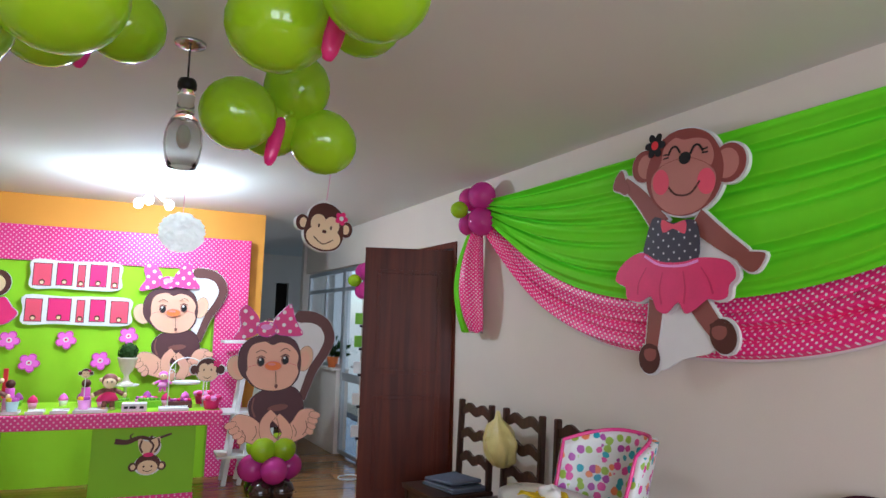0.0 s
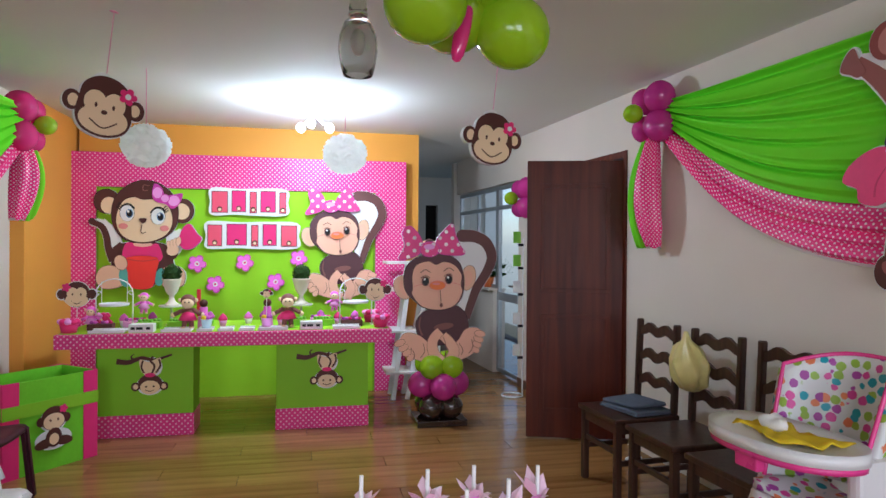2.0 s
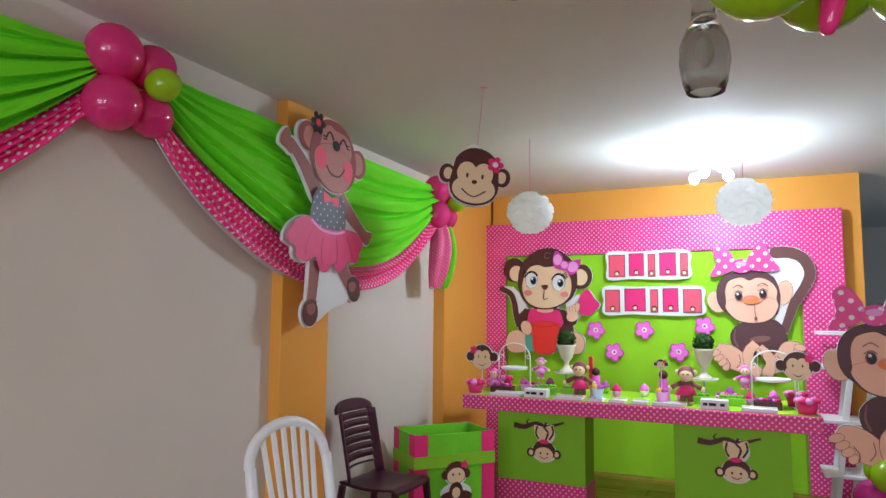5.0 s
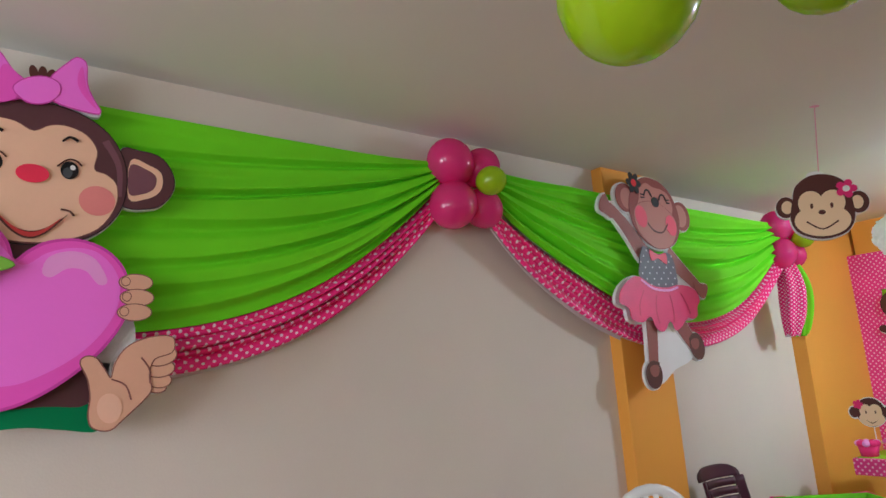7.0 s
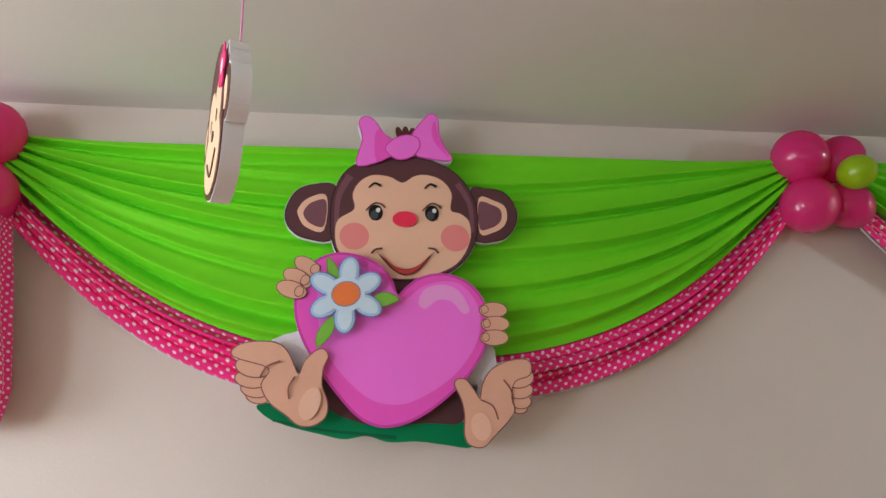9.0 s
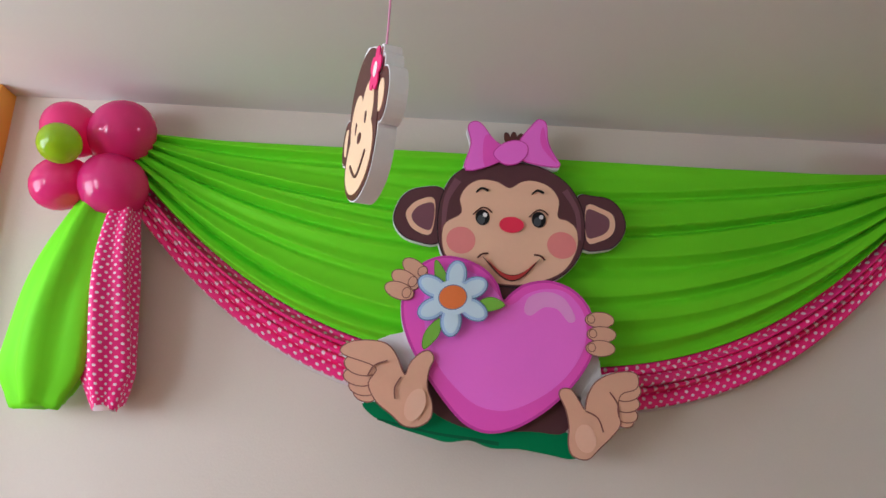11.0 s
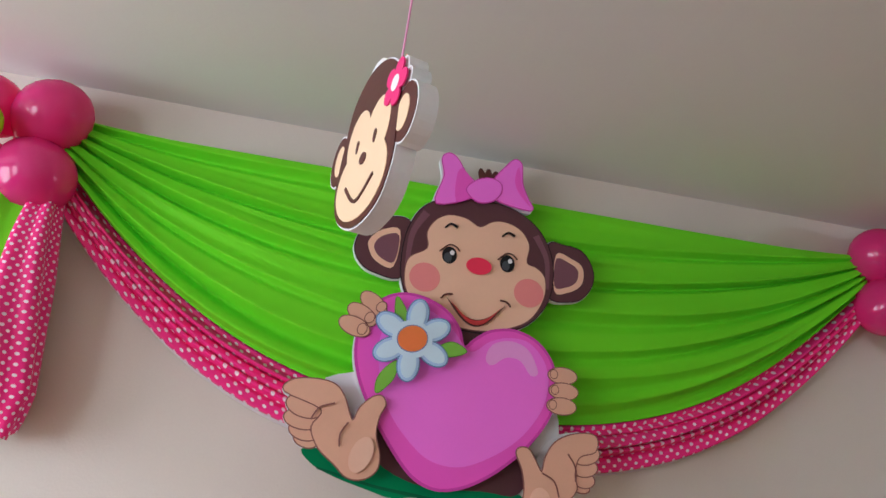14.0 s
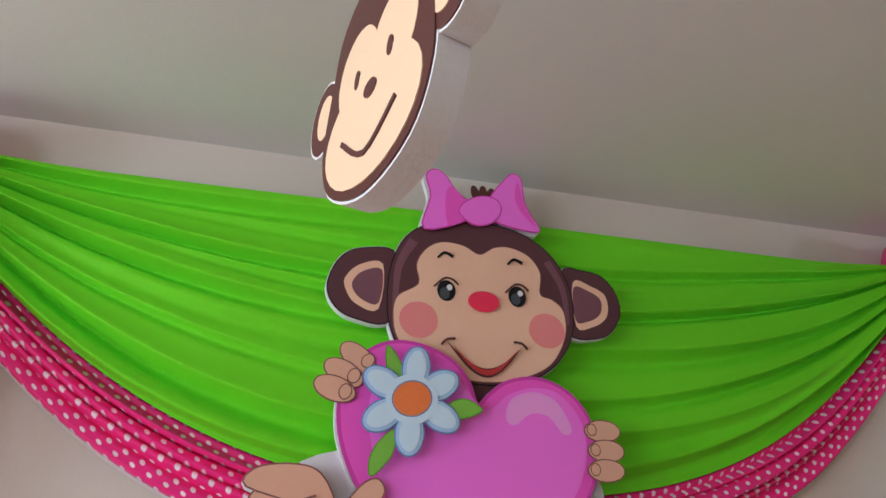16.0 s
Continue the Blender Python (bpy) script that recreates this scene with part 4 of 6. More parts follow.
    c.add("nose", "nose_red", oval(1.8, 21.1, 4.2, 2.8), label="red nose")
    c.add("smile", "brown", crescent(-7.9, 11.5, 9.7, 6.0, 8.2)).add("smile", "lip", crescent(-6.6, 10.4, 9.0, 5.6, 7.0)).add("smile_end", "brown", band([(-9.6, 9), (-8.2, 10.4), (-6, 10.8)], 0.55), band([(9.4, 10.9), (11.6, 10.6), (13, 9.2)], 0.55))
    c.add("hair", "brown", oval(0.4, 52.4, 1.2, 2.6, 14), oval(2.6, 52.8, 1.2, 2.4), oval(4.8, 52.6, 1.2, 2.2, -14))
    for b in bow:
        c.add("bow", "orchid_dark", grown(b, 0.35), label="deep pink bow edge").add("bow", "orchid", b, label="orchid pink bow")
    c.add("bow_fold", "orchid_deep", curve([(-7.6, 41.6), (-8.2, 50), (-6.6, 53.6), (-2.2, 49), (-2.4, 44.5)], 3), curve([(17.6, 44), (13.2, 48.6), (11.8, 53), (13, 57.6), (14.4, 51), (16.4, 46.6)], 3))
    c.add("bow_knot", "orchid_dark", grown(knot, 0.35)).add("bow_knot", "orchid", knot)
    # the heart is a second board on the first
    bm = bmesh.new()
    slab(bm, grown(big, 0.35), c.depth + 0.010, c.depth, 0.01)
    c.depth += 0.010
    part("heart", bm, "orchid_dark", c.ob, "deep orchid heart board")
    c.add("heart_front", "orchid_deep", grown(big, -0.5), label="deep orchid heart rim")
    c.add("heart_front", "orchid", curve([(0.6, -6.6), (6.6, -2.8), (13, -0.9), (19.4, -1.8), (24.6, -7.4), (26, -14.6), (23.6, -22.6), (17.4, -30.6), (8.8, -36.6), (-0.4, -40), (-9.4, -38.6), (-16.4, -33.2), (-22, -26.4), (-25.6, -17.8), (-27, -6), (-23, 2.5), (-14, 4.5), (-6, 0)], 5), label="orchid pink heart")
    c.add("heart_shine", "orchid_light", curve([(5.6, -8.3), (7.3, -3.8), (13.2, -1.9), (19, -4), (22.4, -10.3), (20.1, -11.6), (16.6, -7.6), (12, -7.1), (7.8, -9.9)], 4))
    for cx, cz, a in ((-30.1, 3.9, 38), (-33.2, 0.2, 28), (-35, -3.5, 18)):
        c.add("finger", "mid", oval(cx, cz, 5.0, 2.9, -a)).add("finger", "skin", oval(cx, cz, 4.7, 2.6, -a)).add("nail", "mid", oval(cx + 2.4, cz - 0.6, 1.5, 1.9, -a)).add("nail", "skin", oval(cx + 2.4, cz - 0.6, 1.25, 1.6, -a))
    for cx, cz in ((30.2, -10.6), (30.6, -15.3), (30.0, -19.8)):
        c.add("finger", "mid", oval(cx, cz, 4.9, 2.7)).add("finger", "skin", oval(cx, cz, 4.6, 2.4)).add("nail", "mid", oval(cx - 2.9, cz + 0.2, 1.35, 1.5)).add("nail", "skin", oval(cx - 2.9, cz + 0.2, 1.1, 1.25))
    for f, own in zip(feet, toes):
        for t in own[::-1]:
            c.add("toe", "mid", grown(t, 0.35)).add("toe", "skin", t)
        c.add("foot", "mid", grown(f, 0.35)).add("foot", "skin", f)
    c.add("sole_line", "mid", band([(-43.6, -31), (-41.6, -27.6), (-37.6, -26)], 0.45), band([(-33.2, -30.8), (-35, -34), (-34.8, -37.4)], 0.45), band([(24.2, -39.4), (28, -41.4), (29.6, -45.6)], 0.45), band([(32, -33.4), (34.4, -37), (34.6, -41)], 0.45))
    c.add("sole", "sole", oval(-28.6, -39, 3, 5, -20), oval(24, -47.6, 3.2, 4.2, 10))
    leaves = [curve([(-23.6, 6.6), (-20.6, 2.7), (-19.4, -1.5), (-22.2, -1.5), (-23.6, 1.6)], 4), curve([(-9.6, -6.8), (-5.5, -5), (-1.2, -7.2), (-5.6, -9.2), (-9, -9)], 4), curve([(-21.5, -12.4), (-24.9, -15), (-26.8, -18.6), (-26.5, -22), (-23.7, -19.6), (-21.9, -16.9)], 4)]
    for leaf in leaves:
        c.add("leaf", "shadow_lime", grown(leaf, 0.25)).add("leaf", "leaf", leaf, label="green leaf")
    petals = [oval(-17.9 + 7.4 * math.cos(radians(a)), -5.6 + 7.4 * math.sin(radians(a)), 4.8, 3.1, a) for a in (82, 28, 332, 267, 210, 152)]
    c.add("flower", "petal_edge", *[grown(p, 0.35) for p in petals], label="blue flower outline")
    c.add("flower", "petal_shade", *petals, label="pale blue flower")
    c.add("flower", "petal", *[grown(p, -0.8) for p in petals], oval(-17.9, -5.6, 6, 5.6))
    c.add("flower_heart", "petal_edge", oval(-17.9, -5.5, 4.7, 4.1, 15)).add("flower_heart", "core", oval(-17.9, -5.5, 4.4, 3.8, 15), label="orange flower centre")
    return c.ob


def bucket_holder(m, label):
    c = Cutout("bucket_cutout", label, m, 0.03)
    head = curve([(-32, 11.5), (-29.5, 26), (-21, 36.5), (-9, 42.5), (4, 42), (15, 35.5), (22.5, 25), (24, 10), (19, -3), (8, -10.6), (-5, -13.6), (-20, -11), (-28.8, -1.5)], 5)
    ears = [oval(-36, 23.5, 10.5, 11, 15), oval(28, 16, 9.5, 11, -10)]
    tail_line = [(-31, -30), (-34.5, -18), (-36, -8), (-40, 1), (-49, 5.5)]
    body = curve([(-24, -14), (12, -14), (20, -30), (18, -48), (-26, -50), (-32, -30)], 4)
    pail = curve([(-18.5, -26.5), (6.5, -26.5), (5.5, -40), (3.2, -52), (-6, -55), (-15.8, -52), (-17.6, -40)], 3)
    feet = [curve([(-44, -46), (-40, -36), (-30, -34), (-22, -42), (-24, -52), (-38, -54)], 4), curve([(10, -46), (12, -36), (22, -34), (30, -40), (28, -52), (14, -54)], 4)]
    shovel = curve([(25.5, -8), (29, 1), (34.3, 4), (40, -4), (44.3, -9.5), (38, -17), (31, -19), (26, -15)], 4)
    c.board([head, *ears, body, pail, *feet, band(tail_line, 6), curve([(-44, 8), (-26, -4), (-24, -30), (-36, -12)], 3), shovel, curve([(14, -8), (26, -2), (28, -16), (18, -28)], 3)])
    c.add("backing", "white", curve([(-38, 8), (-28, -6), (-27, -24), (-32, -28), (-35, -10)], 4), label="white backing").add("backing", "white", curve([(16, -8), (26, 0), (27, -12), (18, -14)], 4), label="white backing")
    c.add("tail", "brown", band(tail_line, (6, 5)), oval(-48, 5.5, 3, 3), label="curled dark tail").add("body", "brown", body)
    c.add("arm", "brown", band([(-22, -16), (-30, -24), (-25, -30)], (9, 9))).add("arm", "brown", band([(10, -18), (18, -25), (21, -18)], (9, 8)))
    c.add("dress", "hotpink", curve([(-21, -15), (-15, -13), (-6, -17), (3, -14), (8, -16), (9, -30), (-21, -30)], 3), label="pink dress").add("collar", "peach", oval(-6, -14.5, 8, 2.4))
    for e, s, x, z in zip(ears, (1, -1), (-34, 26.5), (23, 15.5)):
        c.add("ear", "black", grown(e, 0.3)).add("ear", "brown", e).add("inner_ear", "cream", oval(x if x < 0 else 27, z - 3 if x < 0 else 15.5, 6.8, 7.4))
    c.add("head", "black", grown(head, 0.3)).add("head", "brown", head)
    face = curve([(-6, 25.5), (-13, 27.6), (-21, 25), (-26, 17), (-28, 6), (-25, -4), (-17, -10.5), (-5, -12.6), (7.5, -9.6), (16, -3), (19, 6), (17.5, 16), (12, 23.5), (4, 26)], 5)
    c.add("face", "cream", face)
    for x, z, t in ((-19, 13.4, -1), (7, 10.8, 1)):
        c.add("eye", "black", oval(x, z, 6.2, 7.6)).add("eye", "white", oval(x, z - 0.3, 5.9, 7.2)).add("iris", "petal_edge", oval(x + 2, z - 0.4, 3.1, 3.9)).add("pupil", "black", oval(x + 2, z - 0.4, 2.4, 3.1)).add("glint", "white", oval(x + 1, z + 1.4, 1, 1.2))
        c.add("lash", "black", band([(x - 6.4, z + 3), (x - 2, z + 7.8), (x + 3, z + 7.6), (x + 6.2, z + 4)], 1.2))
        for k in range(3):
            c.add("lash", "black", band([(x + t * (4 + k), z + 6.4 - 1.6 * k), (x + t * (7 + k), z + 9.4 - 1.8 * k)], 0.8))
    c.add("cheek", "blush", oval(-22, 1.6, 3.8, 2.6)).add("cheek", "blush", oval(12.6, 0, 3.8, 2.6)).add("nose", "brown", curve([(-9, 8), (-5.7, 9), (-2.4, 8), (-5.4, 4)], 4)).add("mouth", "brown", band([(-6.4, 3), (-7.2, -3), (-5.6, -4.6), (-3, -3.4)], 0.7))
    c.add("curl", "mid", band([(0, 38), (-5, 38.6), (-5.4, 34), (-1.6, 34)], 0.8))
    c.add("bow", "orchid_dark", curve([(2, 30), (4, 40), (10, 37), (13, 30), (20, 30.6), (28, 31.6), (25, 22), (19, 17.6), (13, 22), (5, 24)], 4), label="pink bow").add("bow", "orchid_light", oval(6.6, 32, 4, 5), oval(20.6, 25, 5, 4.6, 30)).add("bow_knot", "orchid_dark", oval(13, 27, 4, 4)).add("bow_knot", "orchid_light", oval(13, 27, 3.3, 3.3))
    c.add("foot", "rosy", grown(feet[0], 0.4)).add("foot", "tan", feet[0]).add("foot", "rosy", grown(feet[1], 0.4)).add("foot", "tan", feet[1])
    c.add("trouser_leg", "teal", oval(-20, -44, 5, 9, 10), label="teal trouser leg").add("trouser_leg", "teal", oval(9, -44, 4, 8, -10), label="teal trouser leg")
    c.add("shovel", "orchid_dark", grown(shovel, 0.3)).add("shovel", "hotpink", shovel, label="pink toy shovel")
    c.add("pail", "lip", grown(pail, 0.3)).add("pail", "bucket_red", pail, label="red bucket").add("pail_rim", "lip", band([(-18.4, -28), (-6, -29.6), (6.4, -28)], 0.8))
    c.add("paw", "rosy", oval(-23.5, -31, 5.4, 7, 20)).add("paw", "tan", oval(-23.5, -31, 5, 6.6, 20))
    for k in range(4):
        c.add("finger", "rosy", oval(17 + 2.6 * k, -15.4 + 1.2 * k, 2.3, 4.4, 10 - 6 * k)).add("finger", "tan", oval(17 + 2.6 * k, -15.4 + 1.2 * k, 2, 4.1, 10 - 6 * k))
    c.add("paw", "tan", oval(20, -20, 5.4, 4.6, 20))
    return c.ob


def hanging_head(m, label, length):
    """A foam head on a ribbon from the ceiling; its middle is the origin."""
    c = Cutout("hanging_head", label, m @ pose(0, 0.02, 0, 0, 6, 0), 0.034, scale=0.86, category="hanging cutout", group="heads hung from the ceiling")
    head, ears = curve([(-13, 4), (-11, 12), (-4, 17), (5, 16.5), (12, 11), (13.5, 3), (14, -6), (10, -13), (0, -16), (-10, -13), (-14, -6)], 5), [oval(-16, 1, 4.5, 5.5), oval(16, 2, 4.5, 5.5)]
    c.board([head, *ears, blossom(11, 9, 5, 5), oval(-2, 16.5, 4, 2.4)], grow=0.35)
    c.add("ear", "brown", ears[0]).add("ear", "brown", ears[1]).add("inner_ear", "cream", oval(-15.4, 1, 2.6, 3.4)).add("inner_ear", "cream", oval(15.4, 2, 2.6, 3.4)).add("head", "brown", head)
    c.add("face", "cream", oval(-4.8, 2.5, 5.6, 6.4), oval(4.8, 2.5, 5.6, 6.4)).add("muzzle", "cream", oval(0, -6.5, 12.4, 8.2))
    c.add("eye", "brown", oval(-4.4, 1, 0.7, 1.4)).add("eye", "brown", oval(4.4, 1, 0.7, 1.4)).add("nose", "brown", oval(0, -2.4, 1.6, 1.2)).add("smile", "brown", band([(-7, -7), (0, -11), (7, -7)], 0.7))
    c.add("flower", "hotpink", blossom(11, 9, 4.8, 5, 0.4), label="pink flower").add("flower_heart", "white", oval(11, 9, 1.6, 1.6))
    part("ribbon_tie", ball((0, 0, length - 0.006), 0.012, (1.8, 0.8, 0.4), None, 10, 6), "string", c.ob, "pink ribbon tie")
    part("ribbon", rod((0, 0, 0.14), (0, 0, length), 0.0022, None, None, 6), "string", c.ob, "thin pink ribbon")
    return c.ob


heart_holder(WESTM @ pose(0.535, -0.103, 1.876, 0, 0, 0), "smiling brown figure holding a pink heart, on the drape")
dancer(WESTM @ pose(3.47, -0.158, 1.92, 0, -3, 0), "dancing figure in a pink skirt, foam board on the drape")
dancer(EASTM @ pose(-2.08, -0.105, 1.85, 0, 0, 0), "dancing figure in a pink skirt, foam board on the drape")
for (x, y, z, turn), what in (((0.575, 3.55, 2.005, 8), "near the door"), ((-1.36, 3.4, 2.05, 30), "near the pillar"), ((-1.35, 0.12, 1.965, 17), "before the drape")):
    hanging_head(pose(x, y, z, 0, 0, turn), "brown foam head with pink flower hung " + what, CEIL - z)


# ---- the party table and its backdrop ----
BD = 6.42
bdrop = thing("party_backdrop", pose(0, 0, 0), "pink dotted frame round lime green cloth on the wall", "backdrop")
part("panel", box(-2.46, 0.53, BD, NORTH - 0.003, 0.0, 2.235, 0.004), "limeboard", bdrop)
for x0, x1, z0, z1 in ((-2.47, 0.54, 1.93, 2.24), (-2.47, -2.26, 0.0, 1.93), (0.24, 0.54, 0.0, 1.93)):
    part("border", box_uv(box(x0, x1, BD - 0.03, BD - 0.002, z0, z1, 0.006)), "pinkboard", bdrop, "pink dotted border")
bm = bmesh.new()
cols = 60
for j in range(2):
    for i in range(cols + 1):
        u = i / cols
        bm.verts.new((-2.24 + 2.46 * u, BD - 0.012 - 0.006 * math.sin(u * 50 + 2 * math.sin(u * 9)) - 0.008 * noise.noise(Vector((u * 6, j, 3))), 0.0 if j == 0 else 1.92))
bm.verts.ensure_lookup_table()
for i in range(cols):
    bm.faces.new((bm.verts[i], bm.verts[i + 1], bm.verts[cols + 2 + i], bm.verts[cols + 1 + i]))
part("cloth", bm, "limecloth", bdrop, "lime green cloth", True)
bucket_holder(pose(-1.80, BD - 0.035, 1.56, 0, 0, 0), "brown figure with a red bucket, foam board on the backdrop")
sitter("sitting_cutout", "brown figure with a dotted bow, foam board on the backdrop", pose(-0.115, BD - 0.035, 1.485), 0.03, 0.97)

FRONT = 5.2
top = thing("party_table_top", pose(0, 0, 0), "long table top wrapped in pink dotted paper", "table")
part("board", box_uv(box(-2.17, 0.24, FRONT - 0.06, FRONT + 0.72, 0.66, 0.765, 0.008)), "pinkboard", top, "pink dotted paper edge")
part("top_sheet", box(-2.15, 0.22, FRONT - 0.03, FRONT + 0.70, 0.7655, 0.769, 0.001), "limecloth", top, "lime green table cover")
for x0, x1 in ((-1.9, -1.24), (-0.64, 0.06)):
    ped = thing("table_pedestal", pose((x0 + x1) / 2, FRONT + 0.27, 0), "lime green table pedestal with a pink dotted skirting", "pedestal", "pedestals of the party table")
    h = (x1 - x0) / 2
    part("body", box(-h, h, -0.27, 0.02, 0.16, 0.658, 0.004), "limeboard", ped)
    part("skirting", box_uv(box(-h - 0.006, h + 0.006, -0.276, 0.026, 0.0, 0.16, 0.004)), "pinkboard", ped, "pink dotted band")
    st = Cutout("branch_sticker", "hanging figure on a branch printed on the pedestal", pose((x0 + x1) / 2 + 0.02, FRONT - 0.004, 0.47), 0.004, "sticker", group="stickers on the pedestals")
    st.board([oval(1, -9, 9, 7), oval(2, 4, 7, 7)], grow=0.4)
    st.add("branch", "brown", band([(-22, 9), (-14, 8), (-5, 11), (4, 9.5), (16, 13)], (4.2, 1.4)), band([(-10, 9), (-12, 12), (-10, 14)], (1.6, 0.6)), label="brown branch")
    st.add("body", "cream", curve([(-6, 10), (0, 8), (8, 11), (8, 4), (5, -1), (-3, -1), (-6, 4)], 4)).add("tail", "brown", band([(2, -1), (4, 5), (1, 9), (3, 12)], 1.4))
    st.add("leg", "brown", band([(-4, 9), (-5, 4), (-3, 0)], 1.3)).add("leg", "brown", band([(7, 10), (8, 5), (5, 0)], 1.3))
    st.add("ear", "brown", oval(-9, -10, 3, 3.2), oval(10.6, -10, 3, 3.2)).add("inner_ear", "cream", oval(-8.8, -10, 1.7, 1.9), oval(10.4, -10, 1.7, 1.9)).add("head", "brown", oval(1, -8, 8.4, 7)).add("face", "cream", oval(1, -10.6, 6.8, 5)).add("bow", "hotpink", oval(1, -1.6, 3.6, 1.6))
    st.add("eye", "brown", oval(-1.6, -10, 0.7, 0.8), oval(3.6, -10, 0.7, 0.8)).add("smile", "brown", band([(-2, -12.4), (1, -13.6), (4, -12.4)], 0.5))

# flowers on the backdrop
for x, z in ((-1.4, 1.24), (-0.98, 1.25), (-1.24, 1.05), (-0.7, 1.07), (-0.49, 1.29)):
    f = Cutout("paper_flower", "five petal pink paper flower on the backdrop", pose(x, BD - 0.04, z), 0.006, "paper flower", group="flowers on the backdrop")
    f.board([blossom(0, 0, 8.2, 5, 0.4, 20)], "orchid_dark", 0.2).add("petals", "orchid", blossom(0, 0, 7.4, 5, 0.4, 20)).add("middle", "white", oval(0, 0, 2.2, 2.2)).add("middle", "hotpink", oval(0, 0, 1.0, 1.0))

# two rows of name plates, with bars in place of the letters
for x0, x1, z, sizes in ((-1.275, -0.605, 1.815, (7.2, 6.4, 3.2, 6.9, 3.2)), (-1.31, -0.505, 1.505, (6.5, 9.0, 3.3, 6.3, 7.4))):
    nm = Cutout("name_sign", "white edged sign with a row of pink bars on the backdrop", pose((x0 + x1) / 2, BD - 0.045, z), 0.012, "sign", group="signs on the backdrop")
    W2, H2 = (x1 - x0) * 50, 11.0
    gap = (2 * W2 - 2 * sum(sizes)) / (len(sizes) - 1)
    nm.board([curve([(-W2, -H2 - 0.6), (-W2 * 0.4, -H2), (W2 * 0.2, -H2 - 0.8), (W2, -H2), (W2 + 0.6, 0), (W2, H2), (W2 * 0.3, H2 + 0.8), (-W2 * 0.3, H2), (-W2, H2 + 0.6), (-W2 - 0.4, 0)], 4)], grow=1.0)
    cx = -W2
    for k, hw in enumerate(sizes):
        a, b = cx, cx + 2 * hw
        lift = 0.5 if k % 2 else -0.4
        nm.add("bar", "brown", [(a, -H2 + 1 + lift), (b, -H2 + 1 + lift), (b, H2 - 1 + lift), (a, H2 - 1 + lift)])
        nm.add("bar", "hotpink" if k % 2 else "cheek_pink", [(a + 0.6, -H2 + 1.6 + lift), (b - 0.6, -H2 + 1.6 + lift), (b - 0.6, H2 - 1.6 + lift), (a + 0.6, H2 - 1.6 + lift)])
        nm.add("bar_print", "brown", oval((a + b) / 2, -H2 + 4.4 + lift, min(2.3, hw * 0.7), 2.4)).add("bar_print", "cream", oval((a + b) / 2, -H2 + 4 + lift, min(1.5, hw * 0.5), 1.4))
        cx = b + gap

# balloon stand with a seated figure
st = thing("balloon_stand", pose(0.63, 5.2, 0), "stand of lime, magenta and brown balloons on a dark base", "balloons")
part("base", box(-0.2, 0.2, -0.17, 0.17, 0, 0.05, 0.006), "b_brown", st, "dark base plate")
for r, z, mat, rad, turn in ((0.1, 0.14, "b_brown", 0.11, 45), (0.105, 0.31, "b_magenta", 0.145, 0), (0.1, 0.46, "b_green", 0.11, 45)):
    for k in range(4):
        a = radians(turn + 90 * k + 3)
        balloon_mesh(r, mat, st, (rad * math.cos(a), rad * math.sin(a), z), (-math.cos(a), -math.sin(a), 0))
part("pole", rod((0, 0, 0.04), (0, 0, 0.62), 0.012), "plastic_white", st)
sitter("standing_cutout", "brown figure with a dotted bow, foam board on the balloon stand", pose(0.61, 5.14, 1.08, 0, 0, -3), 0.03)


# ---- from the ceiling ----
def pompom(c, r):
    ob = thing("paper_pompom", pose(*c), "white tissue paper pompom hung on a pink ribbon", "pompom", "pompoms")
    bm = bmesh.new()
    bmesh.ops.create_uvsphere(bm, u_segments=72, v_segments=44, radius=r)
    for v in bm.verts:
        d = v.co.normalized()
        leaf = 1 - abs(noise.noise(d * 3.1 + Vector((c[0] * 7, 2, 5)))) * 0.22
        edge = abs(math.sin(9 * noise.noise(d * 2.6 + Vector((3, c[1], 1))) + 5 * d.z)) ** 3 * 0.06
        v.co = Vector((d.x, d.y, d.z * 0.9)) * r * (leaf + edge + 0.03 * noise.noise(d * 14)) * 1.03
    tagged(part("tissue", bm, "paper", ob, "", True), "ruffled white tissue", "", "", "stuff")
    part("ribbon", rod((0, 0, r * 0.8), (0, 0, CEIL - c[2]), 0.0025, None, None, 6), "string", ob, "thin pink ribbon")
    return ob


pompom((-1.42, 4.5, 2.04), 0.145)
pompom((-0.16, 4.7, 2.06), 0.15)

clamp = thing("ceiling_lamp", pose(LAMP_AT[0], LAMP_AT[1], CEIL), "lit white ceiling lamp with compact bulbs", "lamp")
part("canopy", lathe([(0.09, 0.0), (0.1, -0.012), (0.07, -0.03), (0.03, -0.04)], 24), "plastic_white", clamp)
for k in range(3):
    a = radians(20 + 120 * k)
    d = Vector((math.cos(a), math.sin(a), 0))
    part("arm", tube([(0, 0, -0.035), d * 0.03 + Vector((0, 0, -0.12)), d * 0.08 + Vector((0, 0, -0.16)), d * 0.11 + Vector((0, 0, -0.165))], 0.01), "plastic_white", clamp)
    part("bulb", ball(d * 0.13 + Vector((0, 0, -0.19)), 0.033, (1, 1, 1.2)), "bulb", clamp, "glowing bulb", True)
pend = thing("pendant_lamp", pose(-0.25, 2.45, CEIL), "pendant lamp with a smoked glass shade and chrome neck", "lamp")
part("canopy", lathe([(0.06, 0.0), (0.058, -0.012), (0.03, -0.022), (0.008, -0.03)], 24), "steel", pend, "chrome ceiling cup", True)
part("cord", rod((0, 0, -0.02), (0, 0, -0.16), 0.004), "black", pend)
part("cap", lathe([(0.03, -0.15), (0.036, -0.165), (0.036, -0.185), (0.028, -0.195)], 20), "black", pend, "dark metal cap", True)
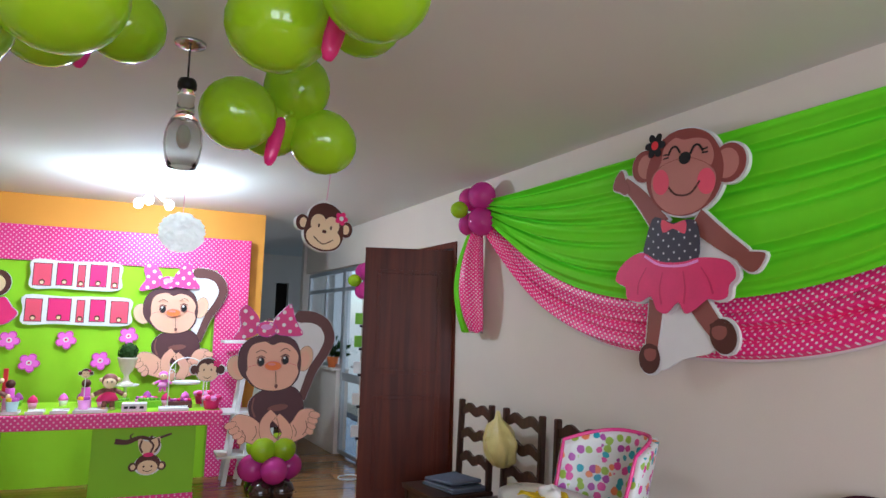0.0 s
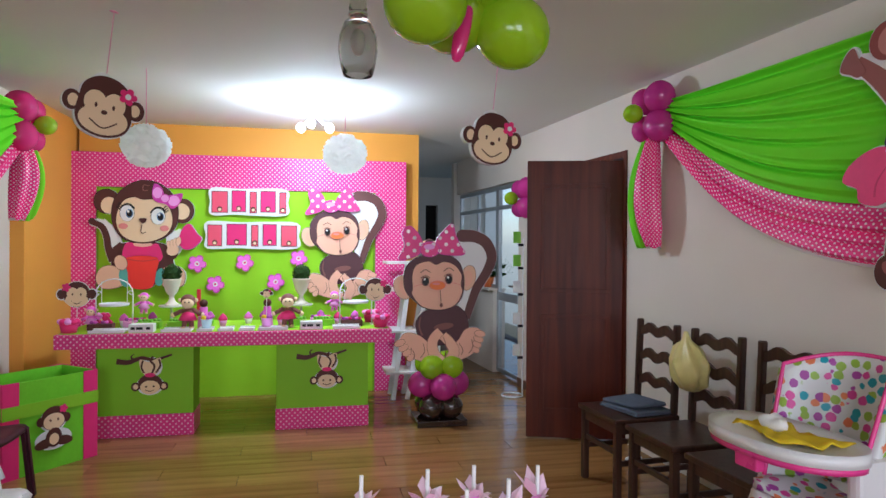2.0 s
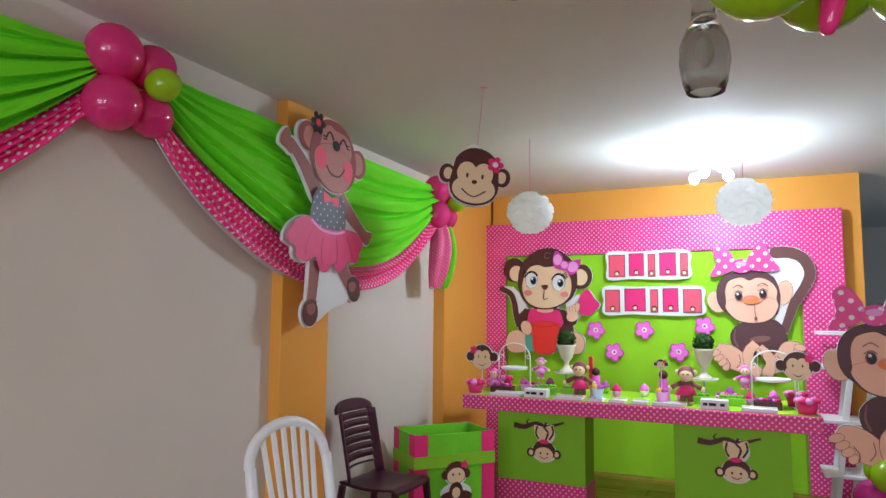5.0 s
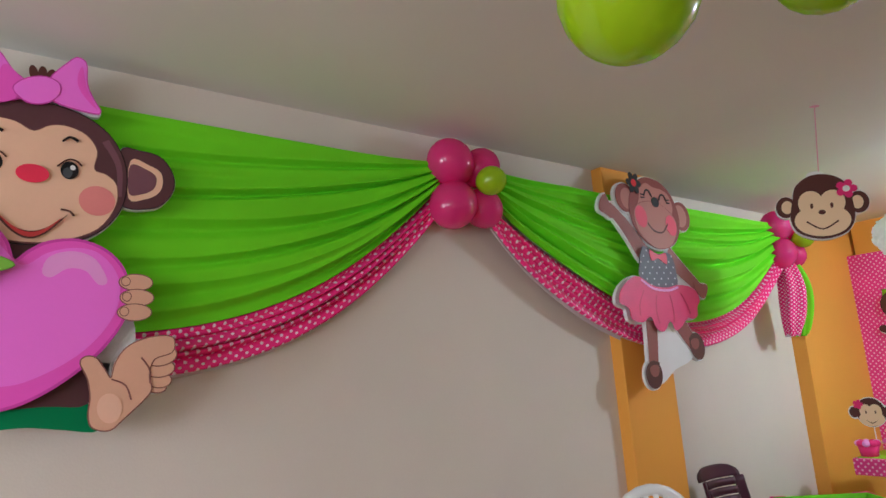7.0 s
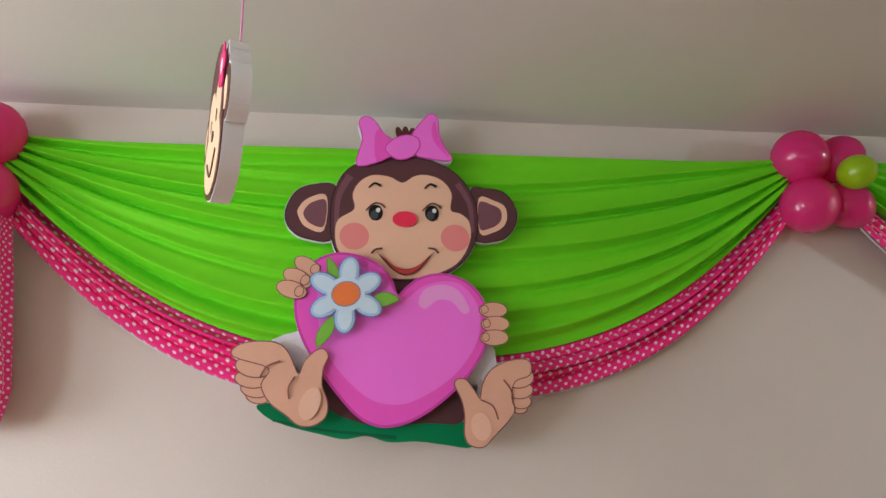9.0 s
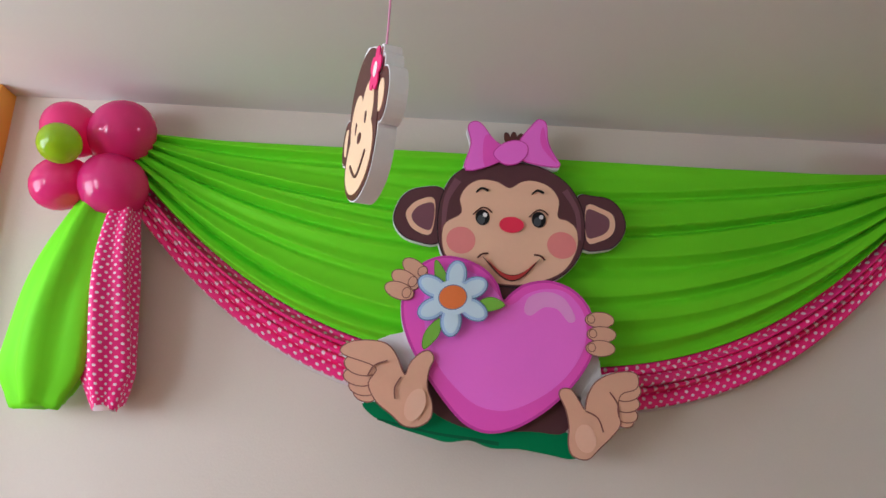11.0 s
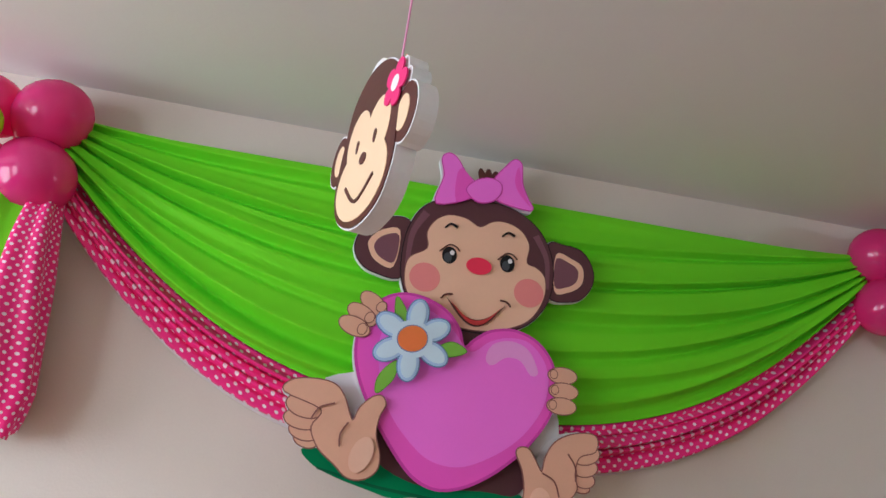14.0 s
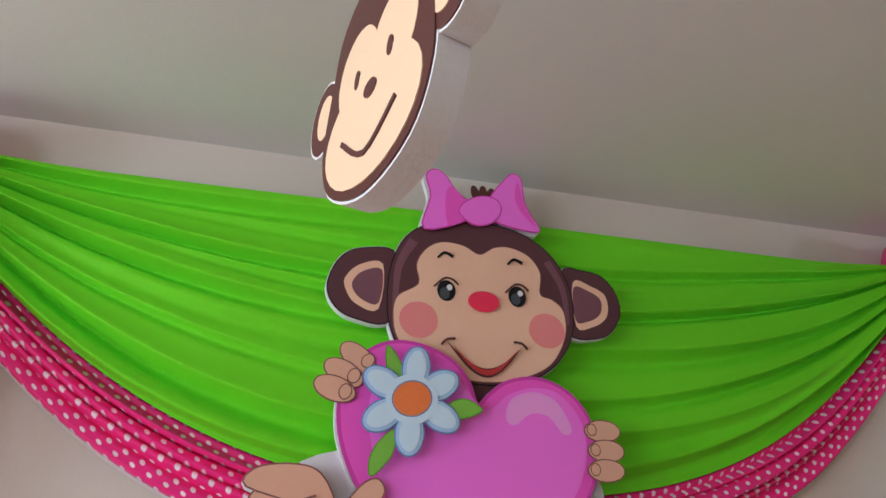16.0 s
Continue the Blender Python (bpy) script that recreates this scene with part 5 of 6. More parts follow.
part("neck", lathe([(0.028, -0.196), (0.034, -0.21), (0.030, -0.235), (0.034, -0.262), (0.026, -0.27)], 20), "crystal", pend, "clear glass neck", True)
part("collar", lathe([(0.03, -0.27), (0.036, -0.276), (0.036, -0.286), (0.028, -0.292)], 20), "steel", pend, "chrome collar", True)
part("bulb", ball((0, 0, -0.38), 0.026, (1, 1, 1.9)), "plastic_white", pend, "unlit compact bulb", True)
sh = part("shade", lathe([(0.028, -0.29), (0.05, -0.31), (0.068, -0.36), (0.071, -0.41), (0.062, -0.47), (0.052, -0.5), (0.046, -0.5), (0.056, -0.46), (0.064, -0.41), (0.061, -0.36), (0.044, -0.315)], 28), "frosted", pend, "smoked glass shade", True)


def ceiling_balloons(centres, r, pink):
    """Green balloons tied together under the ceiling, with a long pink one."""
    mid = sum((Vector(c) for c in centres), Vector()) / len(centres)
    ob = thing("ceiling_balloons", Matrix.Translation(mid), "cluster of lime green balloons with a pink one under the ceiling", "balloons", "clusters under the ceiling")
    for c in centres:
        d = Vector(c) - mid
        balloon_mesh(r, "b_green", ob, d, -d)
    bm = lathe([(0.002, -0.125), (0.012, -0.12), (0.02, -0.1), (0.024, -0.06), (0.024, 0.0), (0.02, 0.04), (0.008, 0.06)], 14)
    q = part("long_balloon", bm, "b_pink", ob, "small long pink balloon", True)
    q.matrix_basis = Matrix.Translation(Vector(pink) - mid) @ pose(0, 0, 0, 0, 12, 0)
    part("thread", rod((0, 0, 0), (0, 0, CEIL - mid.z), 0.002, None, None, 6), "string", ob)
    return ob


ceiling_balloons([(0.205, 2.05, 2.09), (0.095, 2.02, 2.265), (-0.115, 1.86, 2.09), (0.02, 2.10, 2.14)], 0.114, (0.03, 1.985, 2.09))
ceiling_balloons([(-0.095, 1.29, 2.14), (0.06, 1.02, 2.14), (0.17, 1.49, 2.31)], 0.116, (0.035, 1.22, 2.165))
ceiling_balloons([(-0.71, 1.26, 2.01), (-0.50, 1.07, 2.02), (-0.62, 1.20, 2.22)], 0.116, (-0.60, 1.16, 2.08))
ceiling_balloons([(-0.66, 1.95, 2.29), (-0.45, 2.06, 2.385)], 0.116, (-0.55, 2.02, 2.33))


# ---- seats along the walls ----
def ladder_chair(m):
    """Dark wooden chair with three scalloped back rails; faces local -y."""
    ob = thing("wooden_chair", m, "dark stained wooden chair with a scalloped ladder back", "chair", "chairs along the wall")
    w, d = 0.2, 0.2
    part("seat", box(-w - 0.015, w + 0.015, -d - 0.02, d, 0.425, 0.455, 0.008), "chairwood", ob)
    for x in (-w + 0.015, w - 0.015):
        part("leg", beam((x, -d + 0.015, 0), (x, -d + 0.015, 0.424), 0.038, 0.038, bevel=0.004), "chairwood", ob)
        part("post", beam((x, d - 0.02, 0), (x, d - 0.02, 0.46), 0.036, 0.036, bevel=0.004), "chairwood", ob)
        part("post", beam((x, d - 0.02, 0.456), (x, d + 0.0, 0.97), 0.036, 0.034, bevel=0.005), "chairwood", ob)
        part("stretcher", beam((x, -d + 0.035, 0.2), (x, d - 0.04, 0.2), 0.02, 0.03, side=(1, 0, 0), bevel=0.003), "chairwood", ob)
        part("apron", box(x - 0.011, x + 0.011, -d + 0.035, d - 0.04, 0.365, 0.424, 0.003), "chairwood", ob)
    for y in (-d + 0.015, d - 0.02):
        part("apron", box(-w + 0.035, w - 0.035, y - 0.011, y + 0.011, 0.365, 0.424, 0.003), "chairwood", ob)
        part("stretcher", beam((-w + 0.035, y, 0.26), (w - 0.035, y, 0.26), 0.02, 0.03, bevel=0.003), "chairwood", ob)
    for z in (0.6, 0.75, 0.905):
        bm = bmesh.new()
        n = 24
        half = w - 0.034
        outline = []
        for k in range(n + 1):
            u = k / n
            outline.append(((2 * u - 1) * half, 0.028 + 0.014 * math.cos(u * 2 * math.tau - math.pi) + 0.012 * math.sin(u * math.pi)))
        for k in range(n, -1, -1):
            u = k / n
            outline.append(((2 * u - 1) * half, -0.022 + 0.012 * math.cos(u * 2 * math.tau - math.pi)))
        slab(bm, outline, 0.009, -0.009, 1.0)
        r = part("back_rail", bm, "chairwood", ob)
        r.location = (0, d - 0.02 + (z - 0.456) * 0.04, z)
    return ob


for y, x, turn in ((3.63, 1.46, -86), (3.13, 1.51, -87), (2.63, 1.55, -86)):
    ladder_chair(pose(x, y, 0, 0, 0, turn))

# folded cloth on the first chair
bm = bmesh.new()
for k, (sx, sy, dx) in enumerate(((0.17, 0.13, 0.0), (0.165, 0.125, 0.008), (0.15, 0.115, -0.012))):
    box(-sx + dx, sx + dx, -sy, sy, 0.456 + 0.018 * k, 0.473 + 0.018 * k, 0.008, bm)
for v in bm.verts:
    v.co.z += 0.02 * noise.noise(v.co * 9) + (0.0 if v.co.z < 0.465 else 0.008 * noise.noise(v.co * 23))
    v.co.z = max(v.co.z, 0.4555)
cl = link("folded_cloth", bm, "denim", None, "", True)
cl.matrix_basis = pose(1.49, 3.61, 0.002, 0, 0, -80)
tagged(cl, "folded grey blue cloth lying on a wooden chair", "cloth")

# plastic bag hung on the second chair
bm = bmesh.new()
prof = [(0.012, 0.0), (0.02, -0.03), (0.03, -0.05), (0.075, -0.09), (0.105, -0.16), (0.11, -0.22), (0.09, -0.28), (0.05, -0.315), (0.01, -0.32)]
lathe(prof, 44, bm)
bmesh.ops.subdivide_edges(bm, edges=bm.edges[:], cuts=1)
for v in bm.verts:
    a = math.atan2(v.co.y, v.co.x)
    k = 1 + 0.09 * math.sin(7 * a + 14 * v.co.z) + 0.4 * noise.noise(v.co * 9) + 0.16 * noise.noise(v.co * 31)
    v.co.x, v.co.y = v.co.x * k * 0.75, v.co.y * k * 1.15 + 0.12 * v.co.z
bag = link("plastic_bag", bm, "bag", None, "", True)
bag.matrix_basis = pose(1.63, 3.31, 0.955)
tagged(bag, "knotted pale yellow plastic bag hung on a wooden chair", "bag")


# printed cover of the high chair: scattered bright blots
def blots(name):
    m, n, l, b = nodes_of(name)
    uv, vo, ramp, cut = n.new("ShaderNodeTexCoord"), n.new("ShaderNodeTexVoronoi"), n.new("ShaderNodeValToRGB"), n.new("ShaderNodeMapRange")
    vo.inputs["Scale"].default_value = 25
    vo.inputs["Randomness"].default_value = 0.75
    l.new(uv.outputs["Object"], vo.inputs["Vector"])
    sep = n.new("ShaderNodeSeparateColor")
    l.new(vo.outputs["Color"], sep.inputs[0])
    l.new(sep.outputs[0], ramp.inputs[0])
    r = ramp.color_ramp
    r.interpolation = "CONSTANT"
    r.elements[0].position, r.elements[0].color = 0.0, (0.02, 0.38, 0.48, 1)
    r.elements[1].position, r.elements[1].color = 0.22, (0.32, 0.52, 0.05, 1)
    for p, c in ((0.45, (0.72, 0.06, 0.35, 1)), (0.65, (0.40, 0.06, 0.38, 1)), (0.82, (0.82, 0.25, 0.10, 1))):
        r.elements.new(p).color = c
    wob = n.new("ShaderNodeTexNoise")
    wob.inputs["Scale"].default_value = 60
    l.new(uv.outputs["Object"], wob.inputs["Vector"])
    ad = n.new("ShaderNodeMath")
    ad.operation = "MULTIPLY_ADD"
    ad.inputs[1].default_value = 0.25
    l.new(wob.outputs[0], ad.inputs[0])
    l.new(vo.outputs["Distance"], ad.inputs[2])
    cut.inputs["From Min"].default_value, cut.inputs["From Max"].default_value = 0.60, 0.56
    l.new(ad.outputs[0], cut.inputs["Value"])
    mix = n.new("ShaderNodeMix")
    mix.data_type = "RGBA"
    ins = {q.name: q for q in mix.inputs if q.type == "RGBA"}
    ins["A"].default_value = (0.78, 0.80, 0.80, 1)
    l.new(ramp.outputs[0], ins["B"])
    l.new(cut.outputs[0], mix.inputs["Factor"])
    l.new([q for q in mix.outputs if q.type == "RGBA"][0], b.inputs["Base Color"])
    b.inputs["Roughness"].default_value = 0.45
    return m


M["blots"] = blots("printed_cover")


def sheet(points_of, nu, nv, thick, name, mat, parent, label=""):
    """A curved panel: points_of(u, v) gives the place."""
    bm = bmesh.new()
    g = [[bm.verts.new(points_of(i / nu, j / nv)) for j in range(nv + 1)] for i in range(nu + 1)]
    for i in range(nu):
        for j in range(nv):
            bm.faces.new((g[i][j], g[i + 1][j], g[i + 1][j + 1], g[i][j + 1]))
    ob = part(name, bm, mat, parent, label, True)
    md = ob.modifiers.new("thickness", "SOLIDIFY")
    md.thickness = thick
    return ob


# high chair, facing local -y
hc = thing("high_chair", pose(1.45, 2.07, 0, 0, 0, -84), "white and pink baby high chair with a printed padded cover", "high chair")


def back_pad(u, v):
    x = (u - 0.5) * (0.36 + 0.06 * v)
    return (x, 0.06 + 0.12 * v - 0.22 * (2 * abs(u - 0.5)) ** 3, 0.56 + 0.46 * v - 0.05 * (2 * abs(u - 0.5)) ** 4 * v)


sheet(back_pad, 16, 12, 0.035, "back_pad", "blots", hc, "white cover printed with bright birds and flowers")
edge = [back_pad(0, k / 10) for k in range(11)] + [back_pad(k / 16, 1) for k in range(1, 17)] + [back_pad(1, 1 - k / 10) for k in range(1, 11)]
part("piping", tube(edge, 0.008), "plastic_pink", hc, "pink piping", True)
sheet(lambda u, v: ((u - 0.5) * 0.34, -0.22 + 0.28 * v, 0.54 + 0.02 * math.cos(u * math.tau)), 10, 8, 0.04, "seat_pad", "blots", hc, "printed seat cover")
sheet(lambda u, v: ((u - 0.5) * 0.30, -0.25 - 0.05 * v, 0.53 - 0.26 * v), 8, 8, 0.03, "leg_pad", "blots", hc, "printed leg cover")
outline = [(0.29 * abs(math.cos(a)) ** 0.75 * (1 if math.cos(a) > 0 else -1), -0.24 + (0.20 if math.sin(a) < 0 else 0.14) * math.sin(a)) for a in [k / 40 * math.tau for k in range(40)]]


def tray_layer(name, mat, grow, z0, z1, rim=0.0, label=""):
    bm = bmesh.new()
    lo = [bm.verts.new((x * grow, -0.24 + (y + 0.24) * grow, z0)) for x, y in outline]
    hi = [bm.verts.new((x * grow, -0.24 + (y + 0.24) * grow, z1)) for x, y in outline]
    ins = [bm.verts.new((x * grow * 0.88, -0.24 + (y + 0.24) * grow * 0.86, z1 - rim)) for x, y in outline]
    k = len(outline)
    for i in range(k):
        j = (i + 1) % k
        bm.faces.new((lo[i], lo[j], hi[j], hi[i]))
        bm.faces.new((hi[i], hi[j], ins[j], ins[i]))
    bm.faces.new(ins)
    bm.faces.new(lo[::-1])
    bmesh.ops.bevel(bm, geom=[e for e in bm.edges if len(e.link_faces) == 2 and e.calc_face_angle(0) > 0.6], offset=0.006, segments=2, affect="EDGES")
    return part(name, bm, mat, hc, label, True)


tray_layer("tray", "plastic_white", 1.0, 0.742, 0.785, 0.018, "white plastic tray")
tray_layer("tray_base", "plastic_pink", 0.97, 0.72, 0.741, 0.0, "pink tray underside")
part("tray_clip", box(-0.05, 0.05, -0.42, -0.38, 0.67, 0.725, 0.008), "plastic_pink", hc, "pink tray clip")
for x in (-0.22, 0.22):
    part("arm", box(x - 0.025, x + 0.025, -0.2, 0.1, 0.6, 0.74, 0.015), "plastic_white", hc)
    part("knob", rod((x * 1.05, 0.02, 0.6), (x * 1.35, 0.02, 0.6), 0.06, None, None, 20), "plastic_pink", hc, "round pink side knob")
    part("front_leg", beam((x * 0.95, -0.1, 0.6), (x * 1.2, -0.36, 0.0), 0.045, 0.03, side=(1, 0, 0), bevel=0.008), "plastic_white", hc)
    part("rear_leg", beam((x * 0.95, 0.06, 0.6), (x * 1.2, 0.34, 0.0), 0.045, 0.03, side=(1, 0, 0), bevel=0.008), "plastic_white", hc)
part("crossbar", rod((-0.25, -0.3, 0.12), (0.25, -0.3, 0.12), 0.013), "plastic_pink", hc)
part("strap", beam((-0.1, 0.0, 0.74), (0.02, -0.12, 0.66), 0.03, 0.006, side=(1, 0, 0)), "plastic_white", hc)
HCM = hc.matrix_basis.copy()
bm = bmesh.new()
g = [[bm.verts.new((-0.16 + 0.34 * i / 16, -0.33 + 0.16 * j / 8 + 0.03 * math.sin(i * 0.5), 0.776 + 0.022 * abs(noise.noise(Vector((i * 0.35, j * 0.5, 2)))) + 0.006 * math.sin(j * 1.3 + i))) for j in range(9)] for i in range(17)]
for i in range(16):
    for j in range(8):
        bm.faces.new((g[i][j], g[i + 1][j], g[i + 1][j + 1], g[i][j + 1]))
yc = link("yellow_cloth", bm, "yellow", None, "", True)
yc.modifiers.new("thickness", "SOLIDIFY").thickness = 0.004
yc.matrix_basis = HCM
tagged(yc, "crumpled yellow cloth lying on the high chair tray", "cloth")
bm = ball((-0.06, -0.24, 0.8), 0.05, (1.2, 0.8, 0.55))
for v in bm.verts:
    v.co += v.normal * 0.02 * noise.noise(v.co * 30)
tw = link("crumpled_tissue", bm, "white", None, "", True)
tw.matrix_basis = HCM
tagged(tw, "crumpled pale tissue on the high chair tray", "tissue")


def plastic_chair(m, mat, label, slots, group):
    """Moulded stacking chair with slots in the back; faces local -y."""
    ob = thing("plastic_chair", m, label, "chair", group)

    def seat(u, v):
        x = (u - 0.5) * (0.42 + 0.02 * math.sin(v * math.pi))
        return (x, -0.22 + 0.42 * v, 0.43 + 0.012 * (2 * abs(u - 0.5)) ** 2 - 0.018 * math.sin(v * math.pi) - (0.03 * (1 - v / 0.12) ** 2 if v < 0.12 else 0))

    sheet(seat, 14, 16, 0.012, "seat", mat, ob)
    if slots == "across":
        rows = 7
        for k in range(rows):
            z0, z1 = 0.485 + k * 0.049, 0.485 + k * 0.049 + (0.043 if k else 0.026)
            z0 += 0.0 if k else 0.014
            sheet(lambda u, v, z0=z0, z1=z1: ((u - 0.5) * 0.30, 0.2 + 0.22 * ((z0 + (z1 - z0) * v) - 0.45) - 0.03 * (2 * abs(u - 0.5)) ** 2, z0 + (z1 - z0) * v), 10, 2, 0.012, "slat", mat, ob)
        sheet(lambda u, v: ((u - 0.5) * (0.40 - 0.07 * v ** 3), 0.2 + 0.22 * (0.38 + 0.1 * v) - 0.03 * (2 * abs(u - 0.5)) ** 2, 0.826 + 0.075 * v * (1 - 0.25 * (2 * abs(u - 0.5)) ** 4)), 12, 6, 0.014, "top_rail", mat, ob)
        for s in (-1, 1):
            sheet(lambda u, v, s=s: (s * (0.145 + 0.055 * u), 0.2 + 0.22 * (0.4 * v) - 0.03 - 0.03 * u, 0.43 + 0.40 * v), 4, 10, 0.014, "side_rail", mat, ob)
    else:
        arch = [(-0.2, 0.2, 0.43)] + [(-0.2 + 0.0 * k, 0.2 + 0.012 * k, 0.43 + 0.056 * k) for k in range(1, 6)]
        arch += [(-0.2 * math.cos(k / 12 * math.pi), 0.27 + 0.03 * math.sin(k / 12 * math.pi), 0.71 + 0.16 * math.sin(k / 12 * math.pi)) for k in range(13)]
        arch += [(0.2, 0.2 + 0.012 * k, 0.43 + 0.056 * k) for k in range(5, -1, -1)]
        part("back_frame", tube(arch, 0.024), mat, ob, "", True)
        for s in (-1, 1):
            sheet(lambda u, v, s=s: (s * (0.2 + 0.03 * math.sin(v * 2.2) + 0.045 * (u - 0.5)), 0.22 - 0.30 * v, 0.51 + 0.02 * math.sin(v * math.pi) - (0.05 * ((v - 0.85) / 0.15) ** 2 if v > 0.85 else 0)), 4, 16, 0.018, "armrest", mat, ob)
            part("arm_post", beam((s * 0.228, -0.04, 0.51), (s * 0.2, -0.08, 0.42), 0.045, 0.02, side=(1, 0, 0), bevel=0.006), mat, ob)
        for k in range(6):
            x = -0.13 + 0.052 * k
            top = 0.71 + 0.16 * math.sqrt(max(0, 1 - (x / 0.2) ** 2)) - 0.015
            part("slat", beam((x * 0.75, 0.19, 0.43), (x, 0.285, top), 0.026, 0.01, side=(1, 0, 0), bevel=0.003), mat, ob)
    for sx in (-1, 1):
        for y0, y1 in ((-0.2, -0.235), (0.19, 0.25)):
            part("leg", beam((sx * 0.185, y0, 0.425), (sx * 0.215, y1, 0.0), 0.05, 0.04, side=(1, 0, 0), bevel=0.012), mat, ob)
    return ob


plastic_chair(pose(-2.13, 3.90, 0, 0, 0, 88) @ Matrix.Diagonal((0.95, 0.9, 0.95, 1)), "plastic_maroon", "maroon plastic chair with slotted back beside the wall", "across", "plastic chairs")
plastic_chair(pose(-1.74, 2.77, 0, 0, 0, 75) @ Matrix.Diagonal((1, 1, 1.04, 1)), "plastic_white", "white plastic chair with upright back slats", "upright", "plastic chairs")
plastic_chair(pose(1.72, 1.28, 0, 0, 0, -95), "plastic_maroon", "maroon plastic chair beside the high chair", "across", "plastic chairs")

# gift box
gb = thing("gift_box", pose(-2.125, 4.705, 0, 0, 0, 50), "open lime green crepe paper box with pink corners", "box")
GW, GD, GH = 0.295, 0.19, 0.575
for x0, x1, y0, y1 in ((-GW, GW, -GD, -GD + 0.012), (-GW, GW, GD - 0.012, GD), (-GW, -GW + 0.012, -GD + 0.013, GD - 0.013), (GW - 0.012, GW, -GD + 0.013, GD - 0.013)):
    bm = box(x0, x1, y0, y1, 0.0, GH, 0.002)
    part("side", bm, "limepaper", gb)
part("bottom", box(-GW + 0.013, GW - 0.013, -GD + 0.013, GD - 0.013, 0.002, 0.02), "limepaper", gb)
for sx in (-1, 1):
    for sy in (-1, 1):
        part("corner", box(sx * (GW - 0.045) - 0.048, sx * (GW - 0.045) + 0.048, sy * (GD + 0.001) - 0.004, sy * (GD + 0.001) + 0.004, 0.0, GH + 0.004, 0.002), "hotpink", gb, "pink corner strip")
        part("corner", box(sx * (GW + 0.001) - 0.004, sx * (GW + 0.001) + 0.004, sy * (GD - 0.045) - 0.048, sy * (GD - 0.045) + 0.048, 0.0, GH + 0.004, 0.002), "hotpink", gb, "pink corner strip")
part("band", box(-GW - 0.007, GW + 0.007, -GD - 0.009, -GD - 0.0055, 0.36, 0.44, 0.001), "limeboard", gb, "lime paper band")
part("band", box(-GW - 0.0095, -GW - 0.006, -GD, GD, 0.36, 0.44, 0.001), "limeboard", gb, "lime paper band")
part("band", box(GW + 0.006, GW + 0.0095, -GD, GD, 0.36, 0.44, 0.001), "limeboard", gb, "lime paper band")
stick = Cutout("box_sticker", "seated brown figure printed on the box", gb.matrix_basis @ pose(0.0, -GD - 0.01, 0.24), 0.006, "sticker")
stick.board([oval(0, 7, 8, 7), oval(0, -5, 11, 6)], grow=0.5)
stick.add("ear", "brown", oval(-8, 7, 2.6, 3)).add("ear", "brown", oval(8, 7, 2.6, 3)).add("head", "brown", oval(0, 8, 8, 7.5)).add("face", "cream", oval(0, 6, 6.6, 5.2)).add("body", "brown", oval(0, -4, 5, 6)).add("leg", "brown", oval(-6, -7, 6, 3, 10)).add("leg", "brown", oval(6, -7, 6, 3, -10)).add("belly", "cream", oval(0, -5, 3, 3.6)).add("flower", "hotpink", blossom(6, 13, 2.8, 5, 0.4)).add("eye", "brown", oval(-2.4, 7, 0.6, 0.8), oval(2.4, 7, 0.6, 0.8))


# ---- on the party table ----
TOP = 0.7695


def multi(name, pieces, m, label, category, group="", kind=""):
    """One mesh out of several closed pieces with their own colours."""
    bm, mats = bmesh.new(), []
    for piece, mat in pieces:
        if mat not in mats:
            mats.append(mat)
        old = len(bm.faces)
        me = bpy.data.meshes.new("piece")
        piece.to_mesh(me)
        piece.free()
        bm.from_mesh(me)
        bpy.data.meshes.remove(me)
        bm.faces.ensure_lookup_table()
        for f in bm.faces[old:]:
            f.material_index = mats.index(mat)
    ob = link(name, bm, mats, None, "", True)
    ob.matrix_basis = m
    return tagged(ob, label, category, group, kind)


def plush(m, size, coat, dress, label):
    s = size
    return multi("plush_doll", [
        (ball((0, 0, 0.36 * s), 0.15 * s, (1, 0.8, 1.35)), coat), (ball((0, 0, 0.72 * s), 0.17 * s, (1.1, 0.9, 1)), coat),
        (ball((-0.05 * s, -0.185 * s, 0.70 * s), 0.02 * s, (1, 1, 1), None, 8, 6), "black"), (ball((0.05 * s, -0.185 * s, 0.70 * s), 0.02 * s, (1, 1, 1), None, 8, 6), "black"),
        (ball((0, -0.09 * s, 0.665 * s), 0.145 * s, (1.05, 0.7, 0.95)), "cream"), (ball((-0.19 * s, 0, 0.74 * s), 0.055 * s), "cream"), (ball((0.19 * s, 0, 0.74 * s), 0.055 * s), "cream"),
        (rod((-0.1 * s, 0, 0.5 * s), (-0.33 * s, -0.05 * s, 0.38 * s), 0.055 * s), coat), (rod((0.1 * s, 0, 0.5 * s), (0.33 * s, -0.05 * s, 0.38 * s), 0.055 * s), coat),
        (ball((-0.35 * s, -0.05 * s, 0.37 * s), 0.06 * s), "cream"), (ball((0.35 * s, -0.05 * s, 0.37 * s), 0.06 * s), "cream"),
        (rod((-0.08 * s, 0, 0.25 * s), (-0.09 * s, -0.01, 0.05 * s), 0.06 * s), coat), (rod((0.08 * s, 0, 0.25 * s), (0.09 * s, -0.01, 0.05 * s), 0.06 * s), coat),
        (ball((-0.1 * s, -0.05 * s, 0.04 * s), 0.075 * s, (0.9, 1.3, 0.55)), "cream"), (ball((0.1 * s, -0.05 * s, 0.04 * s), 0.075 * s, (0.9, 1.3, 0.55)), "cream"),
        (lathe([(0.1 * s, 0.46 * s), (0.15 * s, 0.4 * s), (0.23 * s, 0.24 * s), (0.2 * s, 0.24 * s)], 16), dress)], m, label, "doll", "dolls on the party table")


